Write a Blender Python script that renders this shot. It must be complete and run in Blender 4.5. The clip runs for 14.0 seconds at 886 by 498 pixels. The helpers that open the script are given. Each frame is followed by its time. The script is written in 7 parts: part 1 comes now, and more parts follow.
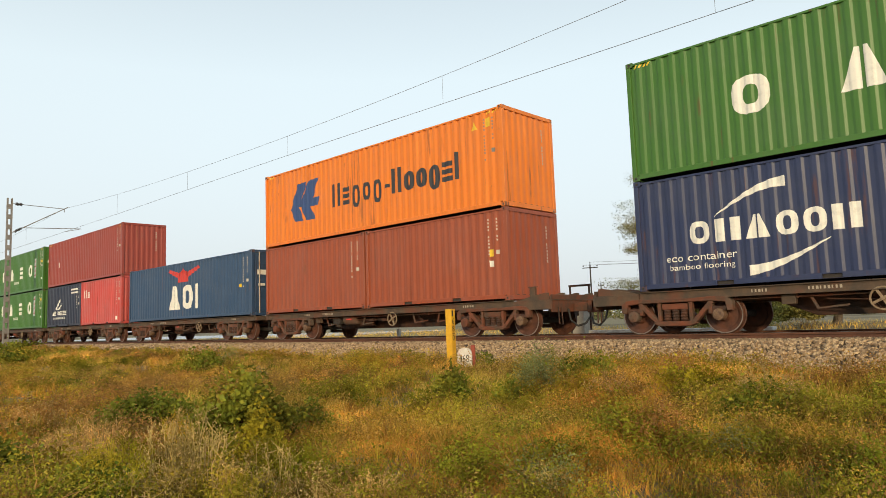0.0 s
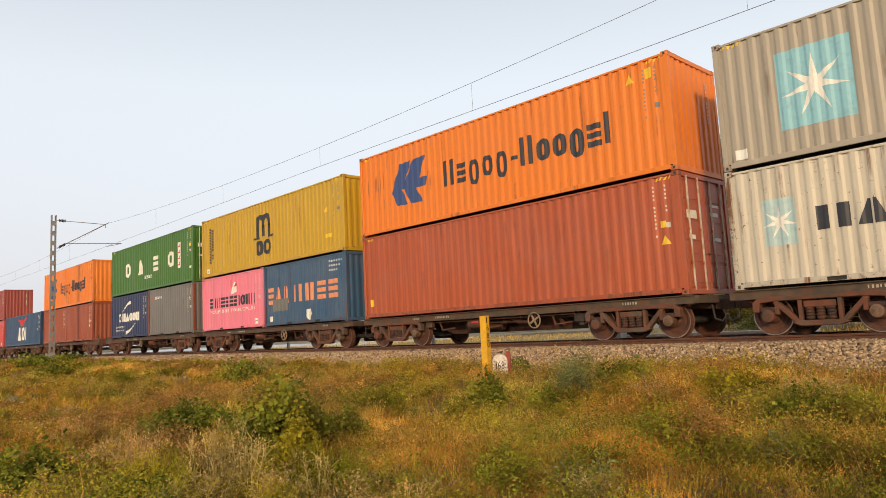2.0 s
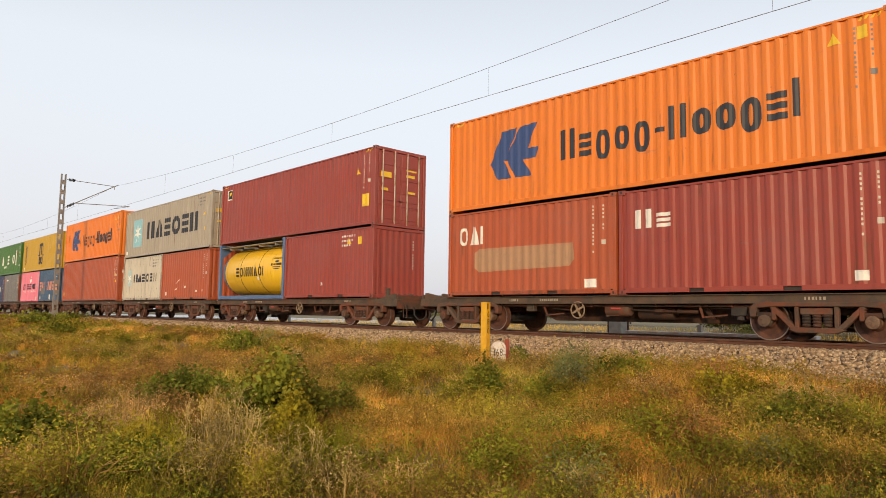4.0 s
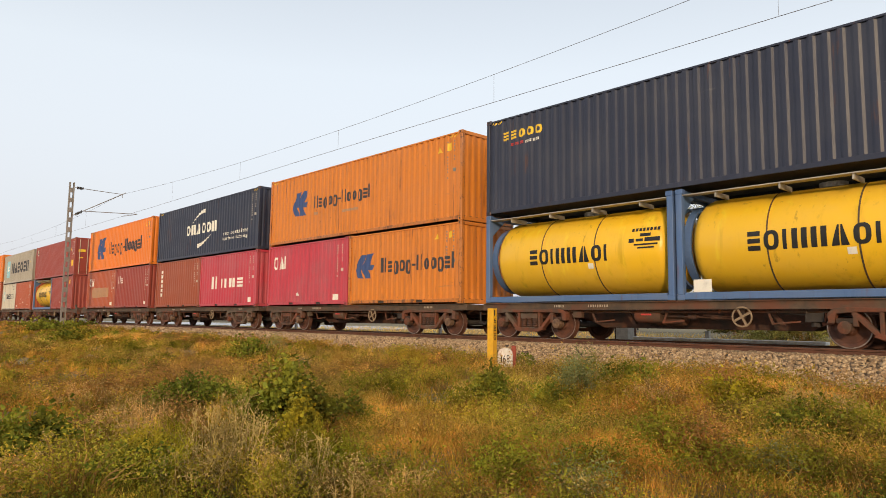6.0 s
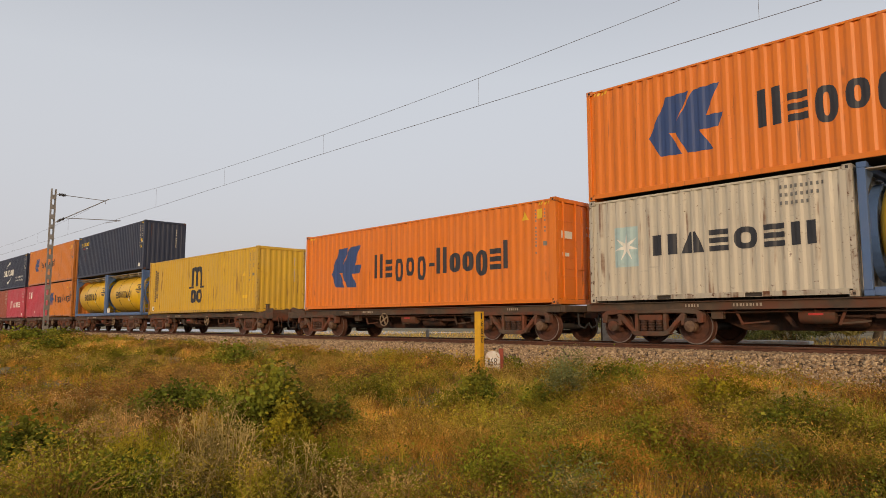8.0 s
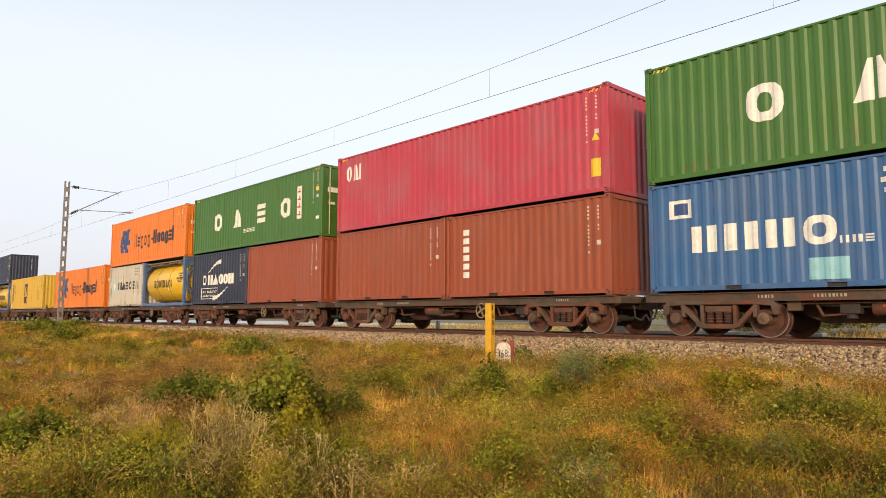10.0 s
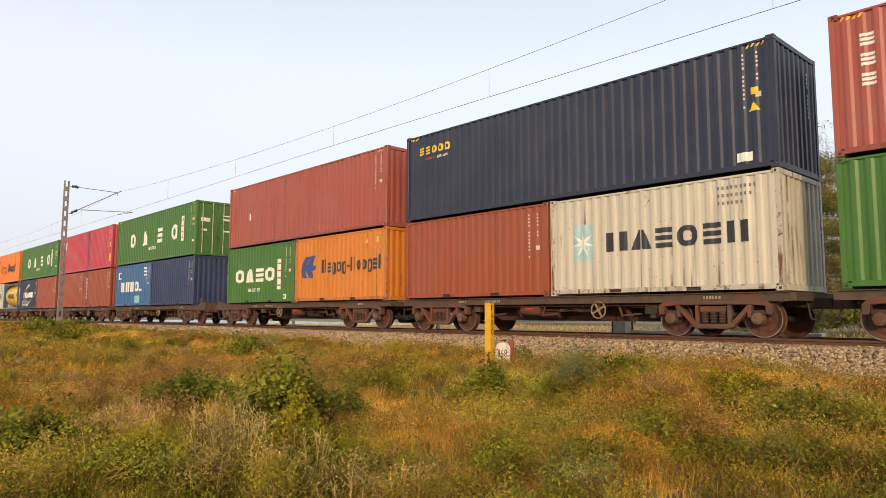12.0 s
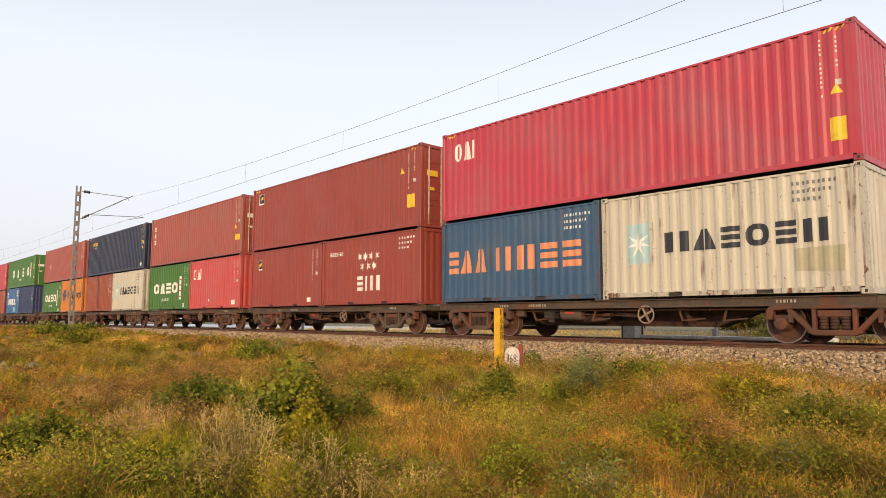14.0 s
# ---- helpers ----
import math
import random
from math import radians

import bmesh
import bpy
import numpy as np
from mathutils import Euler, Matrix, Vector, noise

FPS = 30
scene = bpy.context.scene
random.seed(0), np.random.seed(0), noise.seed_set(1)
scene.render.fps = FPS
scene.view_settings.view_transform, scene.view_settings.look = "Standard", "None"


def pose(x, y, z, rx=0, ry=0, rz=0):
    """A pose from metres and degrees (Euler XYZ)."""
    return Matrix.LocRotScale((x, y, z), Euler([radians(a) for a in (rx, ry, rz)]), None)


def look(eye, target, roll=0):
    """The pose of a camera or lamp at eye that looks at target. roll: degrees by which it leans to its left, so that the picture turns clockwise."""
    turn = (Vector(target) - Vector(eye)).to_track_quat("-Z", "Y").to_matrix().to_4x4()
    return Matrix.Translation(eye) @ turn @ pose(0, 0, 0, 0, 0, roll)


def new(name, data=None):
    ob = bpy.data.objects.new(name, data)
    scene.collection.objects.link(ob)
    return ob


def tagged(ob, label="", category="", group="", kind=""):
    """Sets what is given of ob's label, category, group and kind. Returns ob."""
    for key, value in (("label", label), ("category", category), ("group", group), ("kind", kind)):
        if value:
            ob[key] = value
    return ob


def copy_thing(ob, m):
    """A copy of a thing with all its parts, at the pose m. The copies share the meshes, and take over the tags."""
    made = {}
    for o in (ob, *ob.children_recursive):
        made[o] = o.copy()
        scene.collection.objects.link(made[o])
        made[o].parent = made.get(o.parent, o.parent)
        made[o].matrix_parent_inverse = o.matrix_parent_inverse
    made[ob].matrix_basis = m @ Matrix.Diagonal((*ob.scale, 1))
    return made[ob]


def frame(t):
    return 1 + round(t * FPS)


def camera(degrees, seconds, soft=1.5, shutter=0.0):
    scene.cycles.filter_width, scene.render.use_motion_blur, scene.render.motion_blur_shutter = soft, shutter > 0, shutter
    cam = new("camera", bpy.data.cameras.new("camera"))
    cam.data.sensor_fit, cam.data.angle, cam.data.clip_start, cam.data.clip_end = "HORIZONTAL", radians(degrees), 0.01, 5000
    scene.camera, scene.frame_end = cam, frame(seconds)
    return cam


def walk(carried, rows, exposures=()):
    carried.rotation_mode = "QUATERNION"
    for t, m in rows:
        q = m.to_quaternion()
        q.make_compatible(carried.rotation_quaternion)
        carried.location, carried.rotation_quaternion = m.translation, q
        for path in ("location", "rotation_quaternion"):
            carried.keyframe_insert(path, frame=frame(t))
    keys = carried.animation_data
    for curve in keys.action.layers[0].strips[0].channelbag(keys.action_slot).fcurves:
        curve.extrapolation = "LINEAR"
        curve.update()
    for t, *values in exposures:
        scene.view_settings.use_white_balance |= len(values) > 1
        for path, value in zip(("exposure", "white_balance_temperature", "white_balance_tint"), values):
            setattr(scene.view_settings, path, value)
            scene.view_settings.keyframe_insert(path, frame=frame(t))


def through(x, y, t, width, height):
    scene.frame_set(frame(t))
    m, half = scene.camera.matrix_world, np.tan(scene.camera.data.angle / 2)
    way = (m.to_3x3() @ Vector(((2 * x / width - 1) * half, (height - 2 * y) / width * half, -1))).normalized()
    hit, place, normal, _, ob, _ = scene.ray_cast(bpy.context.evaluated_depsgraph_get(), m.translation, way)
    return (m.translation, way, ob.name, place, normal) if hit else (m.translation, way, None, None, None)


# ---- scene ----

# ---- camera: held by hand beside the line, turning slightly ----
EYE = (0.0, 0.0, 0.463)
LOOKS = [
    (0, 43.82, 6.06, 2.01),
    (0.5, 45.83, 6.10, 2.63),
    (1, 45.66, 5.88, 3.18),
    (1.5, 45.98, 6.30, 3.00),
    (2, 46.67, 6.77, 2.91),
    (2.5, 46.48, 6.90, 2.38),
    (3, 46.20, 6.35, 1.18),
    (3.5, 46.54, 5.38, -0.72),
    (5.8, 47.38, 5.99, -0.80),
    (6, 47.28, 5.94, -0.70),
    (6.5, 47.46, 6.06, -0.39),
    (7, 46.64, 5.92, -0.25),
    (7.5, 46.32, 6.31, -0.36),
    (8, 46.21, 6.25, -0.02),
    (8.5, 46.09, 6.64, 0.20),
    (8.7, 46.56, 6.53, 0.02),
    (10.8, 47.10, 5.36, -0.02),
    (11, 47.24, 5.51, 0.19),
    (11.5, 47.41, 5.56, -0.05),
    (12, 47.06, 5.55, -0.13),
    (12.5, 46.92, 5.79, -0.17),
    (13, 47.55, 5.72, -0.30),
    (13.5, 47.64, 5.67, -0.30),
    (14, 47.81, 5.93, -0.19),
]
EXPOSURES = [
    (0, 0.04, 6530, 5), (0.5, 0.06, 6540, 6), (1, 0.13, 6570, 8), (1.5, -0.16, 6800, 13), (2, 0.00, 6730, 13.5), (2.5, -0.15, 6780, 13.5), (3, -0.22, 6780, 13.5), (3.5, 0.00, 6780, 14.5), (5.8, 0.00, 6640, 12.5),
    (6, 0.00, 6640, 12.5), (6.5, -0.10, 6640, 13.5), (7, -0.42, 6840, 16.5), (7.5, -0.67, 6840, 16.5), (8, -0.48, 6840, 16.5), (8.5, -0.55, 6840, 15.5), (8.7, -0.45, 6790, 14.5),
    (10.8, 0.22, 6590, 13.5), (11, 0.22, 6590, 13.5), (11.5, 0.00, 6540, 11.5), (12, 0.10, 6590, 13.5), (12.5, -0.22, 6730, 13.5), (13, 0.05, 6730, 13.5), (13.5, 0.12, 6730, 14.5), (14, 0.12, 6730, 14.5),
]
cam = camera(65.58, 14.0, soft=0.65)
walk(cam, [(t, pose(*EYE, 90 + pitch, roll, yaw)) for t, yaw, pitch, roll in LOOKS], EXPOSURES)

# ---- light: hazy low sun behind the camera ----
SUN_ELEV, SUN_AZ = 15.0, 140.0  # degrees; azimuth clockwise from +y
world = bpy.data.worlds.new("hazy_sky")
scene.world = world
world.use_nodes = True
wn = world.node_tree.nodes
sky = wn.new("ShaderNodeTexSky")
sky.sky_type, sky.sun_disc = "NISHITA", False
sky.sun_elevation, sky.sun_rotation = radians(SUN_ELEV), radians(SUN_AZ)
sky.air_density, sky.dust_density, sky.ozone_density = 1.0, 4.0, 2.0
wn["Background"].inputs["Strength"].default_value = 0.10
# bright milky haze before the clear sky, thinning towards the zenith
up = wn.new("ShaderNodeTexCoord")
split = wn.new("ShaderNodeSeparateXYZ")
thin = wn.new("ShaderNodeMapRange")
thin.inputs["From Min"].default_value, thin.inputs["From Max"].default_value = 0.0, 0.75
thin.inputs["To Min"].default_value, thin.inputs["To Max"].default_value = 0.80, 0.22
haze = wn.new("ShaderNodeMix")
haze.data_type = "RGBA"
layer = wn.new("ShaderNodeMix")  # the haze is dustier and duller low down
layer.data_type = "RGBA"
layer.inputs[6].default_value, layer.inputs[7].default_value = (8.3, 8.5, 9.1, 1), (13.4, 14.5, 15.0, 1)
low = wn.new("ShaderNodeMapRange")
low.inputs["From Min"].default_value, low.inputs["From Max"].default_value = 0.0, 0.34
sky_links = world.node_tree.links
sky_links.new(up.outputs["Generated"], split.inputs[0])
sky_links.new(split.outputs["Z"], thin.inputs["Value"])
sky_links.new(thin.outputs["Result"], haze.inputs[0])
sky_links.new(split.outputs["Z"], low.inputs["Value"])
sky_links.new(low.outputs["Result"], layer.inputs[0])
sky_links.new(layer.outputs[2], haze.inputs[7])
sky_links.new(sky.outputs["Color"], haze.inputs[6])
sky_links.new(haze.outputs[2], wn["Background"].inputs["Color"])

sun = new("sun", bpy.data.lights.new("sun", "SUN"))
sun.data.energy, sun.data.angle, sun.data.color = 2.35, radians(2.0), (1.0, 0.74, 0.44)
_az, _el = radians(SUN_AZ), radians(SUN_ELEV)
sun.matrix_world = look((30 * math.sin(_az), 30 * math.cos(_az), 12), (30 * math.sin(_az) - math.sin(_az) * math.cos(_el), 30 * math.cos(_az) - math.cos(_az) * math.cos(_el), 12 - math.sin(_el)))


# ---- materials ----
def node_material(name):
    m = bpy.data.materials.new(name)
    m.use_nodes = True
    return m, m.node_tree.nodes, m.node_tree.links, m.node_tree.nodes["Principled BSDF"]


def mixed(nt, fac, a, b, blend="MIX"):
    n = nt.nodes.new("ShaderNodeMix")
    n.data_type, n.blend_type = "RGBA", blend
    for sock, value in ((n.inputs[0], fac), (n.inputs[6], a), (n.inputs[7], b)):
        if isinstance(value, bpy.types.NodeSocket):
            nt.links.new(value, sock)
        elif isinstance(value, (tuple, list)):
            sock.default_value = (*value[:3], 1)
        else:
            sock.default_value = value
    return n.outputs[2]


def noise_of(nt, coords, scale, detail=4.0, rough=0.6, stretch=None):
    if stretch:
        mp = nt.nodes.new("ShaderNodeMapping")
        mp.inputs["Scale"].default_value = stretch
        nt.links.new(coords, mp.inputs["Vector"])
        coords = mp.outputs["Vector"]
    n = nt.nodes.new("ShaderNodeTexNoise")
    n.inputs["Scale"].default_value, n.inputs["Detail"].default_value, n.inputs["Roughness"].default_value = scale, detail, rough
    nt.links.new(coords, n.inputs["Vector"])
    return n.outputs["Fac"]


def ramp(nt, fac, lo, hi):
    n = nt.nodes.new("ShaderNodeMapRange")
    n.inputs["From Min"].default_value, n.inputs["From Max"].default_value = lo, hi
    n.interpolation_type = "SMOOTHSTEP"
    nt.links.new(fac, n.inputs["Value"])
    return n.outputs["Result"]


def place_of(nt, shift=True):
    """Object coordinates, shifted by the object's random number."""
    tc = nt.nodes.new("ShaderNodeTexCoord")
    if not shift:
        return tc.outputs["Object"]
    info, mul, add = nt.nodes.new("ShaderNodeObjectInfo"), nt.nodes.new("ShaderNodeMath"), nt.nodes.new("ShaderNodeVectorMath")
    mul.operation, mul.inputs[1].default_value = "MULTIPLY", 57.0
    nt.links.new(info.outputs["Random"], mul.inputs[0])
    nt.links.new(tc.outputs["Object"], add.inputs[0])
    nt.links.new(mul.outputs[0], add.inputs[1])
    return add.outputs[0]


def bumped(nt, bsdf, height, strength, distance=0.01):
    b = nt.nodes.new("ShaderNodeBump")
    b.inputs["Strength"].default_value, b.inputs["Distance"].default_value = strength, distance
    nt.links.new(height, b.inputs["Height"])
    nt.links.new(b.outputs["Normal"], bsdf.inputs["Normal"])


def paint(name, colour, wear=0.5, rough=0.42, streak=0.5, faded=0.12):
    """Container paint: sun-faded patches, vertical dirt runs, rust spots and scrapes."""
    m, nodes, links, bsdf = node_material(name)
    m["coat"] = tuple(colour)
    nt = m.node_tree
    co = place_of(nt)
    c = Vector(colour)
    grey = (c.x + c.y + c.z) / 3
    fade = [x + (grey * 0.6 + 0.12 - x) * faded * 2 for x in colour]
    col = mixed(nt, ramp(nt, noise_of(nt, co, 0.7, 5), 0.35, 0.75), tuple(colour), fade)
    col = mixed(nt, ramp(nt, noise_of(nt, co, 3.0, 5, 0.65, (1.0, 1.0, 0.08)), 0.52, 0.78), col, tuple(x * (1 - 0.5 * streak) for x in colour))
    # chalky rubbed streaks down the panels
    chalk = ramp(nt, noise_of(nt, co, 2.2, 5, 0.6, (1.3, 1.0, 0.16)), 0.55, 0.80)
    col = mixed(nt, chalk, col, tuple(min(0.9, x * 1.22 + 0.016) for x in colour))
    scrape = ramp(nt, noise_of(nt, co, 1.6, 6, 0.7, (0.35, 1, 2.2)), 0.66, 0.74)
    col = mixed(nt, scrape, col, tuple(x * 0.62 + 0.05 for x in colour))
    spots = ramp(nt, noise_of(nt, co, 9.0, 6, 0.75), 0.70 - 0.07 * wear, 0.76 - 0.05 * wear)
    col = mixed(nt, spots, col, (0.11, 0.045, 0.02))
    # thin rust runs within worn areas
    runs = ramp(nt, noise_of(nt, co, 7.0, 4, 0.6, (1.0, 1.0, 0.05)), 0.60 - 0.04 * wear, 0.68)
    area = ramp(nt, noise_of(nt, co, 0.9, 4), 0.50 - 0.06 * wear, 0.62)
    both = nodes.new("ShaderNodeMath")
    both.operation = "MULTIPLY"
    links.new(runs, both.inputs[0])
    links.new(area, both.inputs[1])
    part_of = nodes.new("ShaderNodeMath")
    part_of.operation, part_of.inputs[1].default_value = "MULTIPLY", 0.35 + 0.45 * wear
    links.new(both.outputs[0], part_of.inputs[0])
    col = mixed(nt, part_of.outputs[0], col, (0.15, 0.058, 0.022))
    links.new(col, bsdf.inputs["Base Color"])
    bsdf.inputs["Roughness"].default_value = rough
    bsdf.inputs["Specular IOR Level"].default_value = 0.4
    bumped(nt, bsdf, noise_of(nt, co, 2.6, 4), 0.3, 0.03)
    return m


def rough_stuff(name, a, b, scale=6.0, rough=0.85, bump=0.5, c=None, metal=0.0, dist=0.01):
    m, nodes, links, bsdf = node_material(name)
    nt = m.node_tree
    co = place_of(nt)
    col = mixed(nt, ramp(nt, noise_of(nt, co, scale, 6, 0.65), 0.35, 0.65), a, b)
    if c:
        col = mixed(nt, ramp(nt, noise_of(nt, co, scale * 0.35, 4), 0.5, 0.68), col, c)
    links.new(col, bsdf.inputs["Base Color"])
    bsdf.inputs["Roughness"].default_value, bsdf.inputs["Metallic"].default_value = rough, metal
    if bump:
        bumped(nt, bsdf, noise_of(nt, co, scale * 4, 5), bump, dist)
    return m


def decal(name, colour, rough=0.55):
    """Sign paint, slightly worn."""
    m, nodes, links, bsdf = node_material(name)
    nt = m.node_tree
    co = place_of(nt)
    col = mixed(nt, ramp(nt, noise_of(nt, co, 5.0, 5, 0.7), 0.45, 0.8), colour, tuple(x * 0.72 + 0.02 for x in colour))
    links.new(col, bsdf.inputs["Base Color"])
    bsdf.inputs["Roughness"].default_value = rough
    return m


def foliage(name, a, b, c, size=0.6, through=0.25):
    """Leaves and blades: three hues in drifts over the ground, and each blade its own tone."""
    m, nodes, links, bsdf = node_material(name)
    nt = m.node_tree
    geo = nodes.new("ShaderNodeNewGeometry")
    pos = geo.outputs["Position"]
    col = mixed(nt, ramp(nt, noise_of(nt, pos, size, 4), 0.38, 0.62), a, b)
    col = mixed(nt, ramp(nt, noise_of(nt, pos, size * 0.6, 3, 0.5, (1.3, 1.3, 1.3)), 0.5, 0.66), col, c)
    # drifts shared by all plants on the bank: sun-burnt here, greener there, thicker and thinner growth
    tint = mixed(nt, ramp(nt, noise_of(nt, pos, 0.34, 4, 0.55), 0.40, 0.62), (1.0, 1.0, 0.65), (1.29, 1.0, 0.64))
    col = mixed(nt, 1.0, col, tint, "MULTIPLY")
    tone = mixed(nt, ramp(nt, noise_of(nt, pos, 1.1, 4, 0.6), 0.36, 0.66), (0.62, 0.62, 0.60), (1.40, 1.40, 1.38))
    col = mixed(nt, 1.0, col, tone, "MULTIPLY")
    tuft = mixed(nt, ramp(nt, noise_of(nt, pos, 3.6, 3, 0.55), 0.34, 0.66), (0.70, 0.70, 0.68), (1.34, 1.32, 1.28))
    col = mixed(nt, 1.0, col, tuft, "MULTIPLY")
    col = mixed(nt, ramp(nt, geo.outputs["Random Per Island"], 0.86, 0.98), col, tuple(min(1.0, x * y) for x, y in zip(a, (1.25, 1.14, 1.0))))
    hsv = nodes.new("ShaderNodeHueSaturation")
    mr = nodes.new("ShaderNodeMapRange")
    mr.inputs["To Min"].default_value, mr.inputs["To Max"].default_value = 0.76, 1.22
    links.new(geo.outputs["Random Per Island"], mr.inputs["Value"])
    links.new(mr.outputs["Result"], hsv.inputs["Value"])
    links.new(col, hsv.inputs["Color"])
    links.new(hsv.outputs["Color"], bsdf.inputs["Base Color"])
    bsdf.inputs["Roughness"].default_value = 0.8
    bsdf.inputs["Specular IOR Level"].default_value = 0.15
    if through:
        tr = nodes.new("ShaderNodeBsdfTranslucent")
        links.new(hsv.outputs["Color"], tr.inputs["Color"])
        mx = nodes.new("ShaderNodeMixShader")
        mx.inputs[0].default_value = through
        links.new(bsdf.outputs[0], mx.inputs[1])
        links.new(tr.outputs[0], mx.inputs[2])
        links.new(mx.outputs[0], nodes["Material Output"].inputs["Surface"])
    return m


PAINTS = {
    "orange": paint("orange_paint", (0.78, 0.208, 0.016), 0.6, faded=0.03),
    "old_orange": paint("old_orange_paint", (0.63, 0.205, 0.022), 1.0, faded=0.03),
    "brown": paint("brown_red_paint", (0.32, 0.074, 0.028), 0.6, faded=0.05),
    "rust": paint("rust_red_paint", (0.42, 0.092, 0.031), 0.8, faded=0.05),
    "brick": paint("brick_red_paint", (0.37, 0.086, 0.058), 0.8, streak=0.7, faded=0.08),
    "maroon": paint("maroon_paint", (0.31, 0.055, 0.036), 0.5, faded=0.05),
    "crimson": paint("crimson_paint", (0.50, 0.05, 0.075), 0.3),
    "red": paint("red_paint", (0.56, 0.075, 0.062), 0.5),
    "green": paint("green_paint", (0.058, 0.165, 0.022), 0.45, faded=0.06),
    "yellow": paint("yellow_paint", (0.66, 0.40, 0.025), 1.1, faded=0.05),
    "mustard": paint("mustard_paint", (0.53, 0.325, 0.016), 0.5, faded=0.03),
    "navy": paint("navy_paint", (0.028, 0.04, 0.105), 0.4, faded=0.08),
    "black_navy": paint("dark_navy_paint", (0.026, 0.032, 0.06), 0.3, faded=0.06),
    "grey": paint("grey_paint", (0.17, 0.165, 0.155), 0.9, streak=0.8),
    "pink": paint("pink_paint", (0.80, 0.21, 0.29), 0.2, faded=0.04),
    "blue": paint("blue_paint", (0.040, 0.098, 0.185), 0.8),
    "bright_blue": paint("bright_blue_paint", (0.04, 0.13, 0.31), 0.4),
    "line_blue": paint("deep_blue_paint", (0.035, 0.075, 0.155), 0.3, faded=0.06),
    "silver": paint("light_grey_paint", (0.39, 0.345, 0.27), 0.4, faded=0.05),
    "cream": paint("cream_white_paint", (0.58, 0.53, 0.42), 1.3, streak=0.7, faded=0.06),
    "tank": paint("tank_yellow_paint", (0.86, 0.52, 0.025), 0.1, rough=0.32, faded=0.04),
    "tank_blue": paint("tank_frame_blue_paint", (0.08, 0.155, 0.33), 0.4),
}
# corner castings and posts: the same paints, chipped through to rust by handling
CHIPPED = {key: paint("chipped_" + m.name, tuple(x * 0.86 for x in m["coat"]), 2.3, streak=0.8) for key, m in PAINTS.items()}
INKS = {
    "white": decal("white_lettering_paint", (0.82, 0.80, 0.72)),
    "blue": decal("blue_lettering_paint", (0.035, 0.075, 0.22)),
    "dark": decal("dark_lettering_paint", (0.03, 0.032, 0.04)),
    "star": decal("pale_blue_paint", (0.27, 0.55, 0.62)),
    "pale_star": decal("faded_pale_blue_paint", (0.42, 0.58, 0.58)),
    "dull": decal("dull_beige_paint", (0.42, 0.38, 0.25)),
    "orange": decal("salmon_lettering_paint", (0.75, 0.29, 0.14)),
    "yellow": decal("yellow_label_paint", (0.85, 0.55, 0.03)),
    "red": decal("red_lettering_paint", (0.6, 0.05, 0.04)),
    "patch": decal("beige_touch_up_paint", (0.42, 0.24, 0.13)),
    "grey": decal("grey_touch_up_paint", (0.17, 0.17, 0.16)),
    "faded": decal("faded_serial_paint", (0.55, 0.50, 0.42)),
    "ink": decal("black_sign_paint", (0.012, 0.012, 0.012)),
}
M_STEEL = rough_stuff("rusty_wagon_steel", (0.045, 0.022, 0.014), (0.085, 0.033, 0.017), 5, 0.8, 0.4, (0.028, 0.019, 0.014))
M_SILL = rough_stuff("grimy_wagon_sill", (0.062, 0.045, 0.032), (0.11, 0.070, 0.042), 3, 0.75, 0.3, (0.13, 0.048, 0.024))
M_BOGIE = rough_stuff("rusty_bogie_casting", (0.075, 0.046, 0.030), (0.165, 0.050, 0.023), 2.6, 0.85, 0.5, (0.105, 0.078, 0.056))
M_CAP = rough_stuff("greasy_pale_cap", (0.19, 0.115, 0.065), (0.10, 0.055, 0.034), 9, 0.6, 0.3)
M_WHEEL = rough_stuff("brown_wheel_steel", (0.065, 0.026, 0.016), (0.115, 0.042, 0.022), 5, 0.7, 0.3)
M_TREAD = rough_stuff("worn_bright_steel", (0.35, 0.30, 0.26), (0.25, 0.19, 0.15), 8, 0.4, 0.1, metal=0.7)
M_DARK = rough_stuff("dark_grimy_steel", (0.03, 0.026, 0.024), (0.05, 0.04, 0.034), 6, 0.8, 0.3)
M_RUBBER = rough_stuff("black_hose_rubber", (0.018, 0.017, 0.016), (0.03, 0.028, 0.026), 9, 0.7, 0.1)
M_GALV = rough_stuff("dull_galvanised_steel", (0.32, 0.31, 0.29), (0.42, 0.40, 0.37), 4, 0.6, 0.1, metal=0.3)
M_ROD = rough_stuff("pale_galvanised_rod", (0.56, 0.50, 0.42), (0.44, 0.37, 0.29), 6, 0.5, 0.1, (0.34, 0.22, 0.13))
M_MAST = rough_stuff("weathered_grey_steel", (0.19, 0.175, 0.16), (0.26, 0.24, 0.22), 4, 0.7, 0.1)
M_TAN = rough_stuff("dusty_tan_paint", (0.30, 0.22, 0.14), (0.22, 0.15, 0.09), 6, 0.8, 0.2)
M_WIRE = rough_stuff("dark_copper_wire", (0.10, 0.09, 0.085), (0.14, 0.12, 0.11), 9, 0.6, 0.0)
M_RAIL = rough_stuff("rusty_rail_side", (0.13, 0.050, 0.026), (0.085, 0.036, 0.021), 4, 0.8, 0.3)
M_SLEEPER = rough_stuff("dusty_concrete", (0.30, 0.26, 0.22), (0.38, 0.34, 0.29), 6, 0.9, 0.4)


